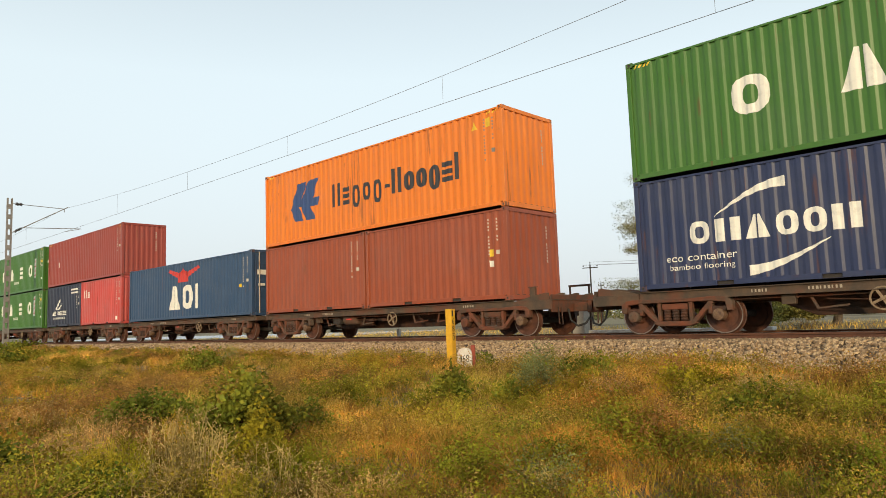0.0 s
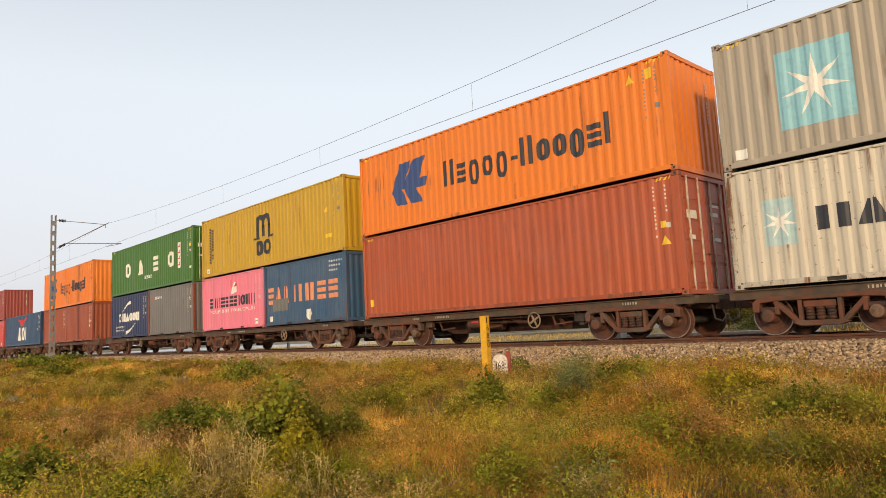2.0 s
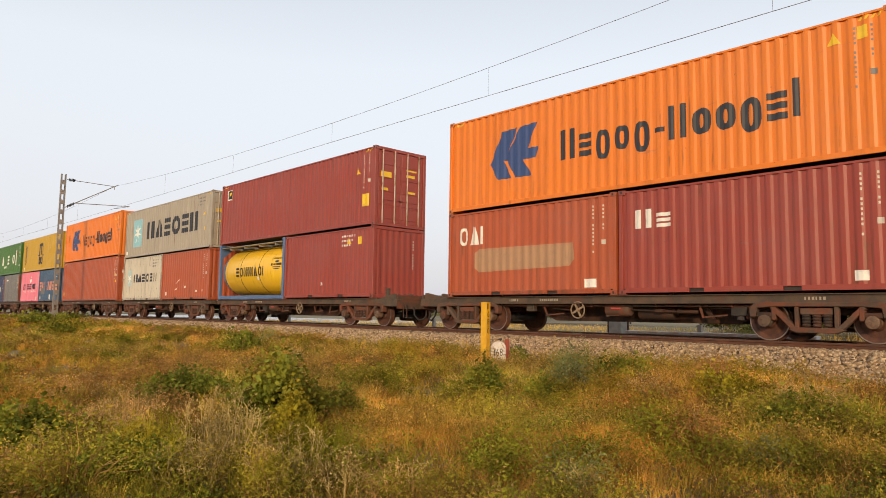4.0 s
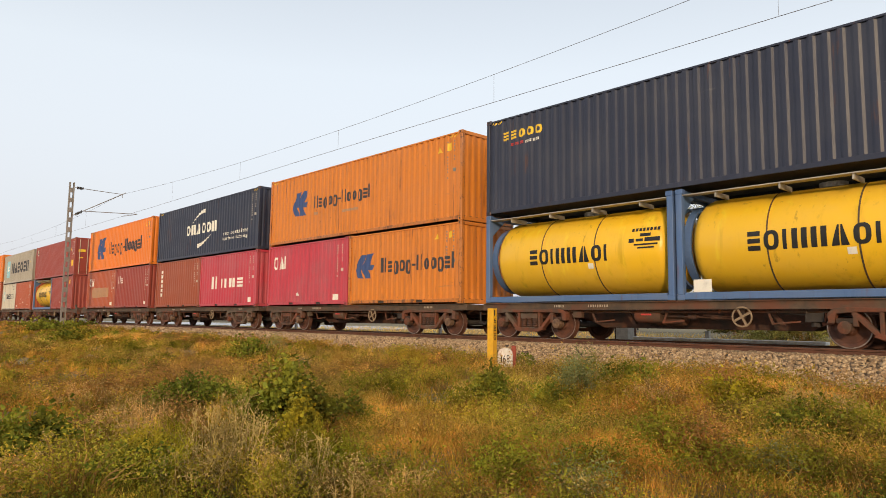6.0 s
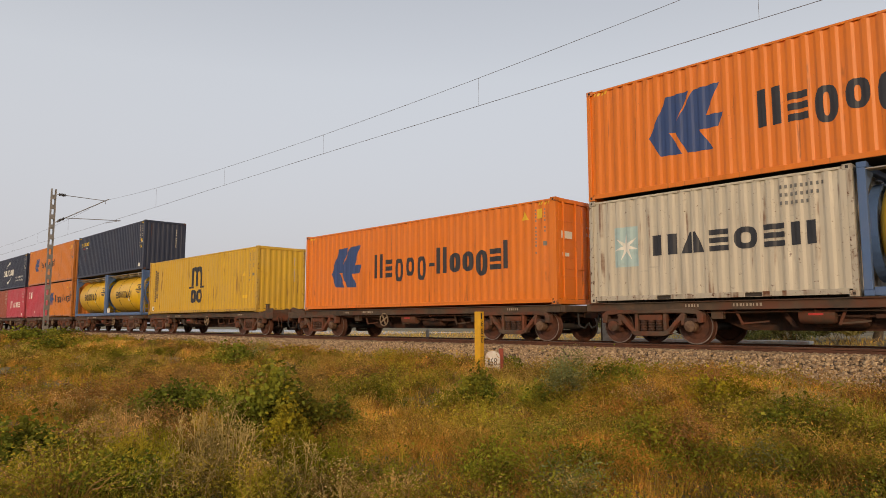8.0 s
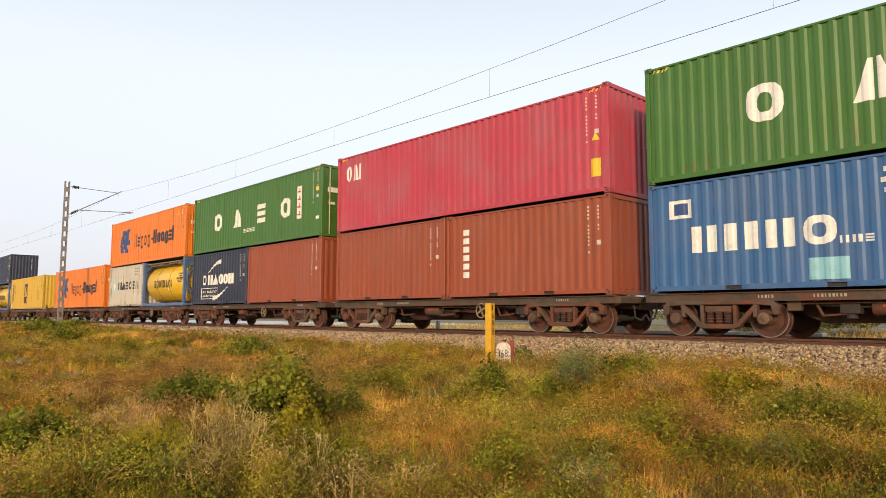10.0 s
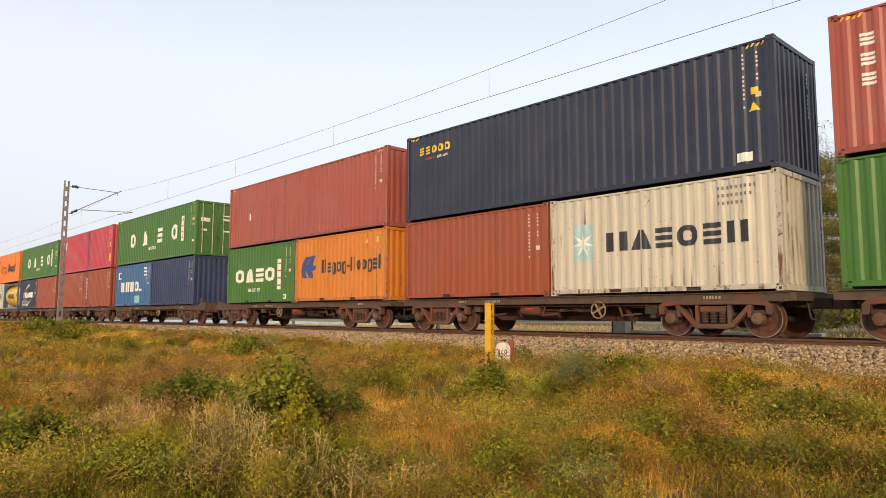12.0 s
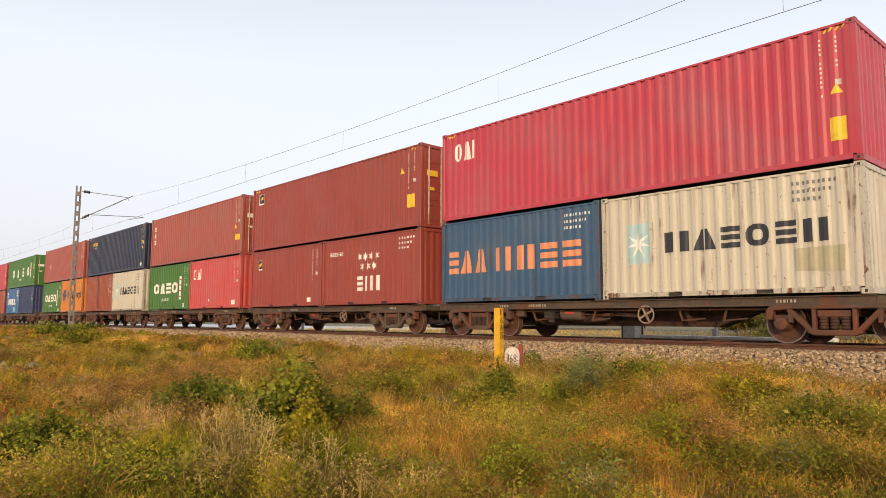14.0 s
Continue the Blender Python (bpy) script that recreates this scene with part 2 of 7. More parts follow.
# ---- mesh builder ----
class Shape:
    """Collects boxes, bars and tubes into one mesh."""

    def __init__(self):
        self.v, self.f = [], []

    def add(self, verts, faces):
        n = len(self.v)
        self.v += [tuple(p) for p in verts]
        self.f += [tuple(i + n for i in f) for f in faces]
        return self

    def box(self, x0, x1, y0, y1, z0, z1):
        return self.prism([(x0, z0), (x1, z0), (x1, z1), (x0, z1)], y0, y1)

    def prism(self, poly, y0, y1):
        """A polygon in x and z (counter-clockwise seen from -y), run from y0 to y1."""
        n = len(poly)
        v = [(x, y0, z) for x, z in poly] + [(x, y1, z) for x, z in poly]
        f = [tuple(range(n)), tuple(range(2 * n - 1, n - 1, -1))]
        f += [(i, i + n, (i + 1) % n + n, (i + 1) % n) for i in range(n)]
        return self.add(v, f)

    def bar(self, p, q, w, y0, y1):
        """A bar of width w between two points of the x, z plane."""
        (a, b), (c, d) = p, q
        k = math.hypot(c - a, d - b)
        nx, nz = -(d - b) / k * w / 2, (c - a) / k * w / 2
        return self.prism([(a - nx, b - nz), (c - nx, d - nz), (c + nx, d + nz), (a + nx, b + nz)], y0, y1)

    def tube(self, p, q, r0, r1=None, n=12, caps=True):
        p, q = Vector(p), Vector(q)
        r1 = r0 if r1 is None else r1
        t = (q - p).normalized()
        a = t.orthogonal().normalized()
        b = t.cross(a)
        v = [p + (a * math.cos(k) + b * math.sin(k)) * r0 for k in [i * math.tau / n for i in range(n)]]
        v += [q + (a * math.cos(k) + b * math.sin(k)) * r1 for k in [i * math.tau / n for i in range(n)]]
        f = [(i, (i + 1) % n, (i + 1) % n + n, i + n) for i in range(n)]
        if caps:
            f += [tuple(range(n - 1, -1, -1)), tuple(range(n, 2 * n))]
        return self.add(v, f)

    def turned(self, axis_point, profile, n=24, axis="y", closed=False):
        """A solid of revolution round an axis along y or x; profile: (along, radius)."""
        ox, oy, oz = axis_point
        v, m = [], len(profile)
        for i in range(n):
            c, s = math.cos(i * math.tau / n), math.sin(i * math.tau / n)
            for a, r in profile:
                v.append((ox + r * c, oy + a, oz + r * s) if axis == "y" else (ox + a, oy + r * c, oz + r * s))
        f = []
        for i in range(n):
            j = (i + 1) % n
            f += [(i * m + k, j * m + k, j * m + k + 1, i * m + k + 1) for k in range(m - 1)]
            if closed:
                f.append((i * m + m - 1, j * m + m - 1, j * m, i * m))
        if not closed:
            f += [tuple(i * m for i in range(n - 1, -1, -1)), tuple(i * m + m - 1 for i in range(n))]
        return self.add(v, f)

    def mesh(self, name, smooth=False, bevel=0.0, weld=0.0):
        me = bpy.data.meshes.new(name)
        me.from_pydata(self.v, [], self.f)
        bm = bmesh.new()
        bm.from_mesh(me)
        if weld:
            bmesh.ops.remove_doubles(bm, verts=bm.verts, dist=weld)
        bmesh.ops.recalc_face_normals(bm, faces=bm.faces)
        if bevel:
            bmesh.ops.bevel(bm, geom=bm.edges, offset=bevel, segments=1, affect="EDGES")
        bm.to_mesh(me)
        bm.free()
        if smooth:
            me.shade_smooth()
            me.set_sharp_from_angle(angle=radians(44))
        return me


def part(name, me, material, parent=None, label="", at=None):
    """One mesh object under a thing or part. The mesh may be shared: the material sits on the object."""
    ob = new(name, me)
    if not me.materials:
        me.materials.append(None)
    ob.material_slots[0].link = "OBJECT"
    ob.material_slots[0].material = material
    if parent is not None:
        ob.parent = parent
    if at is not None:
        ob.matrix_basis = at
    return tagged(ob, label)


def cloud_mesh(name, verts, faces_n, material):
    """A large mesh of faces with equal corner counts, from arrays (n, 3) and (m, k)."""
    me = bpy.data.meshes.new(name)
    v, f = np.asarray(verts, np.float32), np.asarray(faces_n, np.int32)
    me.vertices.add(len(v))
    me.vertices.foreach_set("co", v.ravel())
    me.loops.add(f.size)
    me.loops.foreach_set("vertex_index", f.ravel())
    me.polygons.add(len(f))
    me.polygons.foreach_set("loop_start", np.arange(len(f), dtype=np.int32) * f.shape[1])
    me.update(calc_edges=True)
    if material is not None:
        me.materials.append(material)
    return me

# ---- the lie of the land ----
TRACK_Y = 16.04
PROFILE = [(-3000, -1.6), (-60, -1.5), (-6, -1.3), (0, -1.22), (4, -1.22), (6.5, -1.12), (8.5, -0.95), (10.3, -0.72), (11.8, -0.60), (13.2, -0.62), (19.0, -0.62), (20.5, -0.8),
           (24, -0.80), (32, -0.62), (60, -0.60), (3000, -0.9)]
_PY, _PZ = np.array(PROFILE).T


def ground_z(x, y):
    """Height of the ground, arrays or numbers."""
    x, y = np.asarray(x, float), np.asarray(y, float)
    z = np.interp(y, _PY, _PZ)
    near = np.clip((12.0 - y) / 4, 0, 1) * np.clip((y + 20) / 10, 0, 1)
    lumps = 0.16 * np.sin(x * 0.9 + 1.3 * np.sin(y * 0.55)) + 0.10 * np.sin(y * 1.35 + 0.8 * np.sin(x * 0.63)) + 0.04 * np.sin(x * 2.3 + y * 1.7)
    lumps = lumps + 0.05 * np.sin(x * 3.3 + 1.7 * np.sin(y * 1.9)) * np.sin(y * 2.9 + 1.3 * np.sin(x * 1.5))
    verge = 0.22 * np.clip((-x - 14) / 30, 0, 1) * np.clip(1 - abs(y - 11.5) / 3.0, 0, 1)
    return z + lumps * near + verge


def axis_steps(lo, hi, dense, step):
    a, b = dense
    mid = np.arange(a, b + step / 2, step)
    left = a - np.geomspace(step * 2, a - lo, 22)[::-1]
    right = b + np.geomspace(step * 2, hi - b, 22)
    return np.concatenate([left, mid, right])


def soil_material():
    m, nodes, links, bsdf = node_material("dry_soil_litter_and_shade")
    nt = m.node_tree
    geo = nodes.new("ShaderNodeNewGeometry")
    pos = geo.outputs["Position"]
    # soil tones lowered: shade between the plants is part of this colour
    col = mixed(nt, ramp(nt, noise_of(nt, pos, 0.7, 6), 0.35, 0.65), (0.11, 0.066, 0.026), (0.08, 0.054, 0.02))
    col = mixed(nt, ramp(nt, noise_of(nt, pos, 8, 6, 0.7), 0.4, 0.7), col, (0.03, 0.023, 0.011))
    col = mixed(nt, ramp(nt, noise_of(nt, pos, 0.02, 5), 0.36, 0.5), col, (0.24, 0.205, 0.12))
    links.new(col, bsdf.inputs["Base Color"])
    bsdf.inputs["Roughness"].default_value = 0.95
    bumped(nt, bsdf, noise_of(nt, pos, 18, 6, 0.7), 0.8, 0.05)
    return m


gx, gy = axis_steps(-3000, 2500, (-60, 6), 0.4), axis_steps(-2500, 3500, (-4, 26), 0.4)
GX, GY = np.meshgrid(gx, gy, indexing="ij")
GZ = ground_z(GX, GY)
n_i, n_j = GX.shape
idx = np.arange(n_i * n_j).reshape(n_i, n_j)
quads = np.stack([idx[:-1, :-1], idx[1:, :-1], idx[1:, 1:], idx[:-1, 1:]], -1).reshape(-1, 4)
ground = new("ground", cloud_mesh("ground", np.stack([GX, GY, GZ], -1).reshape(-1, 3), quads, soil_material()))
ground.data.shade_smooth()
tagged(ground, "dry grassy embankment falling away below the railway ballast", "ground", kind="structure")

# ---- track: ballast bed, sleepers, rails ----
X0, X1 = -420.0, 330.0


def ballast_material(name, a, b, c):
    m, nodes, links, bsdf = node_material(name)
    nt = m.node_tree
    geo = nodes.new("ShaderNodeNewGeometry")
    col = mixed(nt, ramp(nt, geo.outputs["Random Per Island"], 0.1, 0.6), a, b)
    col = mixed(nt, ramp(nt, geo.outputs["Random Per Island"], 0.78, 0.95), col, c)
    col = mixed(nt, ramp(nt, noise_of(nt, geo.outputs["Position"], 22, 5), 0.4, 0.7), col, (0.19, 0.125, 0.075))
    links.new(col, bsdf.inputs["Base Color"])
    bsdf.inputs["Roughness"].default_value = 0.9
    return m


bed = Shape()
sec = [(-2.95, -0.66), (-1.85, -0.15), (1.85, -0.15), (2.95, -0.66)]
bed.add([(X0, TRACK_Y + a, b) for a, b in sec] + [(X1, TRACK_Y + a, b) for a, b in sec], [(0, 1, 5, 4), (1, 2, 6, 5), (2, 3, 7, 6), (3, 2, 1, 0), (4, 5, 6, 7)])
# bed darker than its stones: shade in the gaps is put into the colour
bed_ob = part("ballast_bed", bed.mesh("ballast_bed"), rough_stuff("packed_ballast_gap_shade", (0.10, 0.07, 0.045), (0.05, 0.036, 0.025), 14, 0.95, 1.0, (0.14, 0.10, 0.065), dist=0.04))
tagged(bed_ob, "packed grey-brown stone ballast bed under the rails", "ballast", kind="structure")

track = new("track")
track.location = (0, TRACK_Y, 0)
tagged(track, "single broad-gauge railway track on concrete sleepers", "railway track", kind="structure")
RAIL = [(-0.068, -0.172), (0.068, -0.172), (0.068, -0.160), (0.012, -0.142), (0.010, -0.050), (0.035, -0.040), (0.035, -0.006), (0.028, 0.0), (-0.028, 0.0), (-0.035, -0.006), (-0.035, -0.040), (-0.010, -0.050), (-0.012, -0.142), (-0.068, -0.160)]
for side in (-1, 1):
    r = Shape()
    k = len(RAIL)
    r.add([(X0, side * 0.873 + a, b) for a, b in RAIL] + [(X1, side * 0.873 + a, b) for a, b in RAIL], [tuple(range(k)), tuple(range(2 * k - 1, k - 1, -1))] + [(i, (i + 1) % k, (i + 1) % k + k, i + k) for i in range(k)])
    rail = part("rail", r.mesh("rail"), M_RAIL, track, "rusty steel rail with a worn bright head")
    head = Shape().box(X0, X1, side * 0.873 - 0.026, side * 0.873 + 0.026, 0.0005, 0.003)
    part("running_band", head.mesh("running_band"), M_TREAD, rail, "bright worn running band")
sl = Shape()
sl.prism([(-0.12, -0.37), (0.12, -0.37), (0.10, -0.172), (-0.10, -0.172)], -1.37, 1.37)
sleeper_mesh = sl.mesh("sleeper", bevel=0.008)
for i in range(190):
    part("sleeper", sleeper_mesh, M_SLEEPER, track, at=pose(-92 + i * 0.6, 0, 0))


def stones(name, count, xs, offs, size, seed, label, material):
    """Broken stones lying on the ballast bed: squashed, turned, uneven eight-cornered lumps."""
    rng = np.random.default_rng(seed)
    x = rng.uniform(*xs, count)
    o = rng.uniform(*offs, count)
    z = np.interp(o, [a for a, _ in sec], [b for _, b in sec])
    s = size * rng.uniform(0.55, 1.35, (count, 1, 1)) * rng.uniform(0.6, 1.2, (count, 1, 3))
    base = np.array([(sx, sy, sz) for sx in (-1, 1) for sy in (-1, 1) for sz in (-1, 1)], float)[None] * rng.uniform(0.55, 1.0, (count, 8, 3))
    a, b, c = rng.uniform(0, math.tau, (3, count))
    zero, one = np.zeros(count), np.ones(count)
    rz = np.stack([np.cos(a), -np.sin(a), zero, np.sin(a), np.cos(a), zero, zero, zero, one], -1).reshape(-1, 3, 3)
    rx = np.stack([one, zero, zero, zero, np.cos(b), -np.sin(b), zero, np.sin(b), np.cos(b)], -1).reshape(-1, 3, 3)
    v = np.einsum("nij,njk,nlk->nli", rz, rx, base * s)
    v += np.stack([x, TRACK_Y + o, z + size * 0.25], -1)[:, None]
    f = np.array([(0, 1, 3, 2), (4, 6, 7, 5), (0, 4, 5, 1), (2, 3, 7, 6), (0, 2, 6, 4), (1, 5, 7, 3)])
    faces = (np.arange(count)[:, None, None] * 8 + f[None]).reshape(-1, 4)
    ob = new(name, cloud_mesh(name, v.reshape(-1, 3), faces, material))
    return tagged(ob, label, "ballast", kind="stuff")


M_STONE = ballast_material("broken_ballast_stone", (0.33, 0.215, 0.115), (0.64, 0.47, 0.28), (0.10, 0.072, 0.052))
stones("ballast_stones", 36000, (-26, 4), (-3.0, -0.93), 0.033, 3, "loose angular grey and tan ballast stones beside the rail", M_STONE)
stones("ballast_stones", 17000, (-75, -26), (-3.0, -0.93), 0.05, 4, "loose angular grey and tan ballast stones beside the rail", M_STONE)
stones("ballast_stones", 4500, (-60, 4), (-0.8, 2.9), 0.045, 5, "loose angular ballast stones between and behind the rails", M_STONE)


# ---- lineside things ----
def text_triangles(body, width, height):
    """Triangles of a word in Blender's own font, fitted into width x height from the lower left."""
    cu = bpy.data.curves.new("lettering", "FONT")
    cu.body, cu.resolution_u = body, 3
    ob = bpy.data.objects.new("lettering", cu)
    me = bpy.data.meshes.new_from_object(ob)
    me.calc_loop_triangles()
    v = np.array([p.co[:2] for p in me.vertices])
    lo, hi = v.min(0), v.max(0)
    v = (v - lo) / (hi - lo) * (width, height)
    tris = [[tuple(v[i]) for i in t.vertices] for t in me.loop_triangles]
    bpy.data.objects.remove(ob), bpy.data.meshes.remove(me), bpy.data.curves.remove(cu)
    return tris


def flat_text(body, width, height, x, y, z):
    s = Shape()
    for t in text_triangles(body, width, height):
        s.add([(x + a, y, z + b) for a, b in t], [(0, 1, 2)])
    return s.mesh("digits")


def facing(x, y, z):
    """A pose whose -y side faces the camera's stand."""
    return pose(x, y, z, 0, 0, math.degrees(math.atan2(y, x)) - 90)


yellow_post = new("kilometre_post")
yellow_post.matrix_basis = facing(-10.38, 11.05, -0.66) @ pose(0, 0, 0, 0, 0, -34)
tagged(yellow_post, "yellow painted steel kilometre post standing in dry grass", "post")
M_POST = rough_stuff("yellow_post_paint", (0.78, 0.43, 0.015), (0.62, 0.33, 0.02), 3, 0.6, 0.15, (0.5, 0.28, 0.03))
s = Shape().box(-0.075, 0.075, -0.075, -0.063, 0, 1.40).box(0.063, 0.075, -0.062, 0.075, 0, 1.40).box(-0.074, 0.062, -0.062, -0.05, 1.385, 1.398)
part("post_plate", s.mesh("post_plate", bevel=0.002), M_POST, yellow_post)
for i, ch in enumerate("1680"):
    face_text = Shape()
    for t in text_triangles(ch, 0.085 if ch != "1" else 0.04, 0.125):
        face_text.add([(0.0765, -0.045 + a, 1.24 - i * 0.165 + b - (0.03 if i == 3 else 0)) for a, b in t], [(0, 1, 2)])
    part("digit", face_text.mesh("digit"), INKS["ink"], yellow_post, "black painted digit")
part("divider_bar", Shape().box(0.0755, 0.0775, -0.05, 0.05, 0.855, 0.867).mesh("divider_bar"), INKS["ink"], yellow_post)

km_stone = new("kilometre_stone")
km_stone.matrix_basis = facing(-10.22, 11.30, -0.60) @ pose(0, 0, 0, 0, 0, -6) @ Matrix.Diagonal((0.86, 0.86, 0.86, 1))
tagged(km_stone, "white-faced round-topped concrete stone with a red back edge", "marker stone")
outline = [(-0.19, 0), (0.19, 0), (0.19, 0.40), (0.17, 0.48), (0.12, 0.535), (0.05, 0.56), (-0.05, 0.56), (-0.12, 0.535), (-0.17, 0.48), (-0.19, 0.40)]
part("stone_face", Shape().prism(outline, -0.06, 0.06).mesh("stone_face", bevel=0.008), rough_stuff("chipped_white_paint", (0.74, 0.72, 0.68), (0.62, 0.57, 0.50), 7, 0.8, 0.3, (0.5, 0.36, 0.30)), km_stone)
part("back_post", Shape().box(0.15, 0.26, 0.065, 0.22, 0, 0.62).mesh("back_post", bevel=0.01), rough_stuff("dull_red_paint", (0.30, 0.06, 0.035), (0.22, 0.05, 0.03), 5, 0.8, 0.2), km_stone, "dull red post")
for ch, dx, dw in (("1", -0.105, 0.035), ("6", -0.05, 0.075), ("8", 0.04, 0.075)):
    part("digit", flat_text(ch, dw, 0.19, dx, -0.064, 0.20), INKS["ink"], km_stone, "black painted digit")


# ---- overhead line ----
MAST_X, MAST_Y, SPAN = -51.5, 12.75, 54.0


def lattice_mast(x):
    mast = new("catenary_mast")
    mast.location = (x, MAST_Y, -0.75)
    tagged(mast, "grey battened steel mast of the overhead line with a bracket arm", "catenary mast", "overhead line masts")
    h = 10.35
    for sy in (-1, 1):
        s = Shape()
        c_shape = [(-0.09, 0.162), (0.09, 0.162), (0.09, 0.085), (0.078, 0.085), (0.078, 0.138), (-0.078, 0.138), (-0.078, 0.085), (-0.09, 0.085)]
        k = len(c_shape)
        s.add([(a, sy * b, 0.0) for a, b in c_shape] + [(a, sy * b, h) for a, b in c_shape], [tuple(range(k)), tuple(range(2 * k - 1, k - 1, -1))] + [(i, (i + 1) % k, (i + 1) % k + k, i + k) for i in range(k)])
        part("channel", s.mesh("channel"), M_MAST, mast)
    for i in range(15):
        b = Shape().box(0.091, 0.101, -0.16, 0.16, 0.10 + i * 0.68, 0.42 + i * 0.68)
        part("batten", b.mesh("batten"), M_MAST, mast)
    part("foot_block", Shape().box(-0.3, 0.3, -0.35, 0.35, 0.0, 0.28).mesh("foot_block", bevel=0.02), M_SLEEPER, mast, "concrete foot")
    reach = TRACK_Y - MAST_Y
    s = Shape().tube((0.05, 0.2, 8.08), (0.05, reach + 0.25, 10.08), 0.03, n=8)
    part("bracket_tube", s.mesh("bracket_tube"), M_MAST, mast)
    s = Shape().tube((0.05, 0.2, 10.0), (0.05, reach + 0.05, 9.93), 0.022, n=8)
    part("stay_tube", s.mesh("stay_tube"), M_MAST, mast)
    s = Shape().tube((0.05, 0.78, 8.43), (0.05, reach + 1.1, 8.62), 0.024, n=8).tube((0.05, reach + 1.05, 8.60), (0.05, reach + 0.05, 8.34), 0.018, n=6).tube((0.05, reach, 9.92), (0.05, reach + 0.02, 9.70), 0.02, n=6)
    part("steady_arm", s.mesh("steady_arm"), M_MAST, mast)
    for z0, y1, z1 in ((8.08, 0.80, 8.44), (10.0, 0.80, 9.99)):
        ins = Shape()
        for k in range(5):
            f0 = 0.25 + k * 0.14
            c = (0.05, 0.2 + (y1 - 0.2) * f0, z0 + (z1 - z0) * f0)
            ins.tube((c[0], c[1] - 0.015, c[2]), (c[0], c[1] + 0.015, c[2]), 0.10, 0.11, 10)
        part("insulator", ins.mesh("insulator"), M_DARK, mast, "dark ribbed insulator")
    return mast


for k in (-2, -1, 0, 1, 2):
    lattice_mast(MAST_X + SPAN * k)


def wire_curve(name, pts, r, label, parent=None):
    cu = bpy.data.curves.new(name, "CURVE")
    cu.dimensions, cu.bevel_depth, cu.bevel_resolution = "3D", r, 1
    sp = cu.splines.new("POLY")
    sp.points.add(len(pts) - 1)
    for p, q in zip(sp.points, pts):
        p.co = (*q, 1)
    tmp = bpy.data.objects.new(name, cu)
    me = bpy.data.meshes.new_from_object(tmp)
    bpy.data.objects.remove(tmp)
    me.materials.clear()
    return part(name, me, M_WIRE, parent, label)


def carrier_z(x):
    u = ((x - MAST_X) % SPAN - SPAN / 2) / (SPAN / 2)
    return 8.45 + 0.75 * u * u


overhead = new("overhead_line")
overhead.location = (0, TRACK_Y, 0)
tagged(overhead, "contact wire hung from a sagging carrier wire by droppers", "overhead wire")
xs = np.arange(MAST_X - 2 * SPAN, MAST_X + 2 * SPAN + 0.1, 3.0)
wire_curve("contact_wire", [(x, 0, 7.60 + 0.06 * abs(math.sin((x - MAST_X) / SPAN * math.pi)) ** 4 - 0.03) for x in xs], 0.0075, "taut contact wire", overhead)
wire_curve("carrier_wire", [(x, 0, carrier_z(x)) for x in xs], 0.0065, "sagging carrier wire", overhead)
for k in range(-2, 2):
    for j in range(5):
        x = MAST_X + SPAN * k + 9.4 + 9.02 * j
        wire_curve("dropper", [(x, 0, 7.59), (x, 0, carrier_z(x))], 0.004, "", overhead)

# ---- the train ----
SPEED, PITCH, PITCH_COUPLED, START = 19.20, 13.254, 16.043, -1.712
DECK_Z, WHEEL_R = 1.0, 0.42
MOVERS, ROLLERS = [], []  # (thing, x at the start, y, z); wheelsets


def wagon_x(i):
    return START + i * PITCH + math.floor(i / 5) * (PITCH_COUPLED - PITCH)


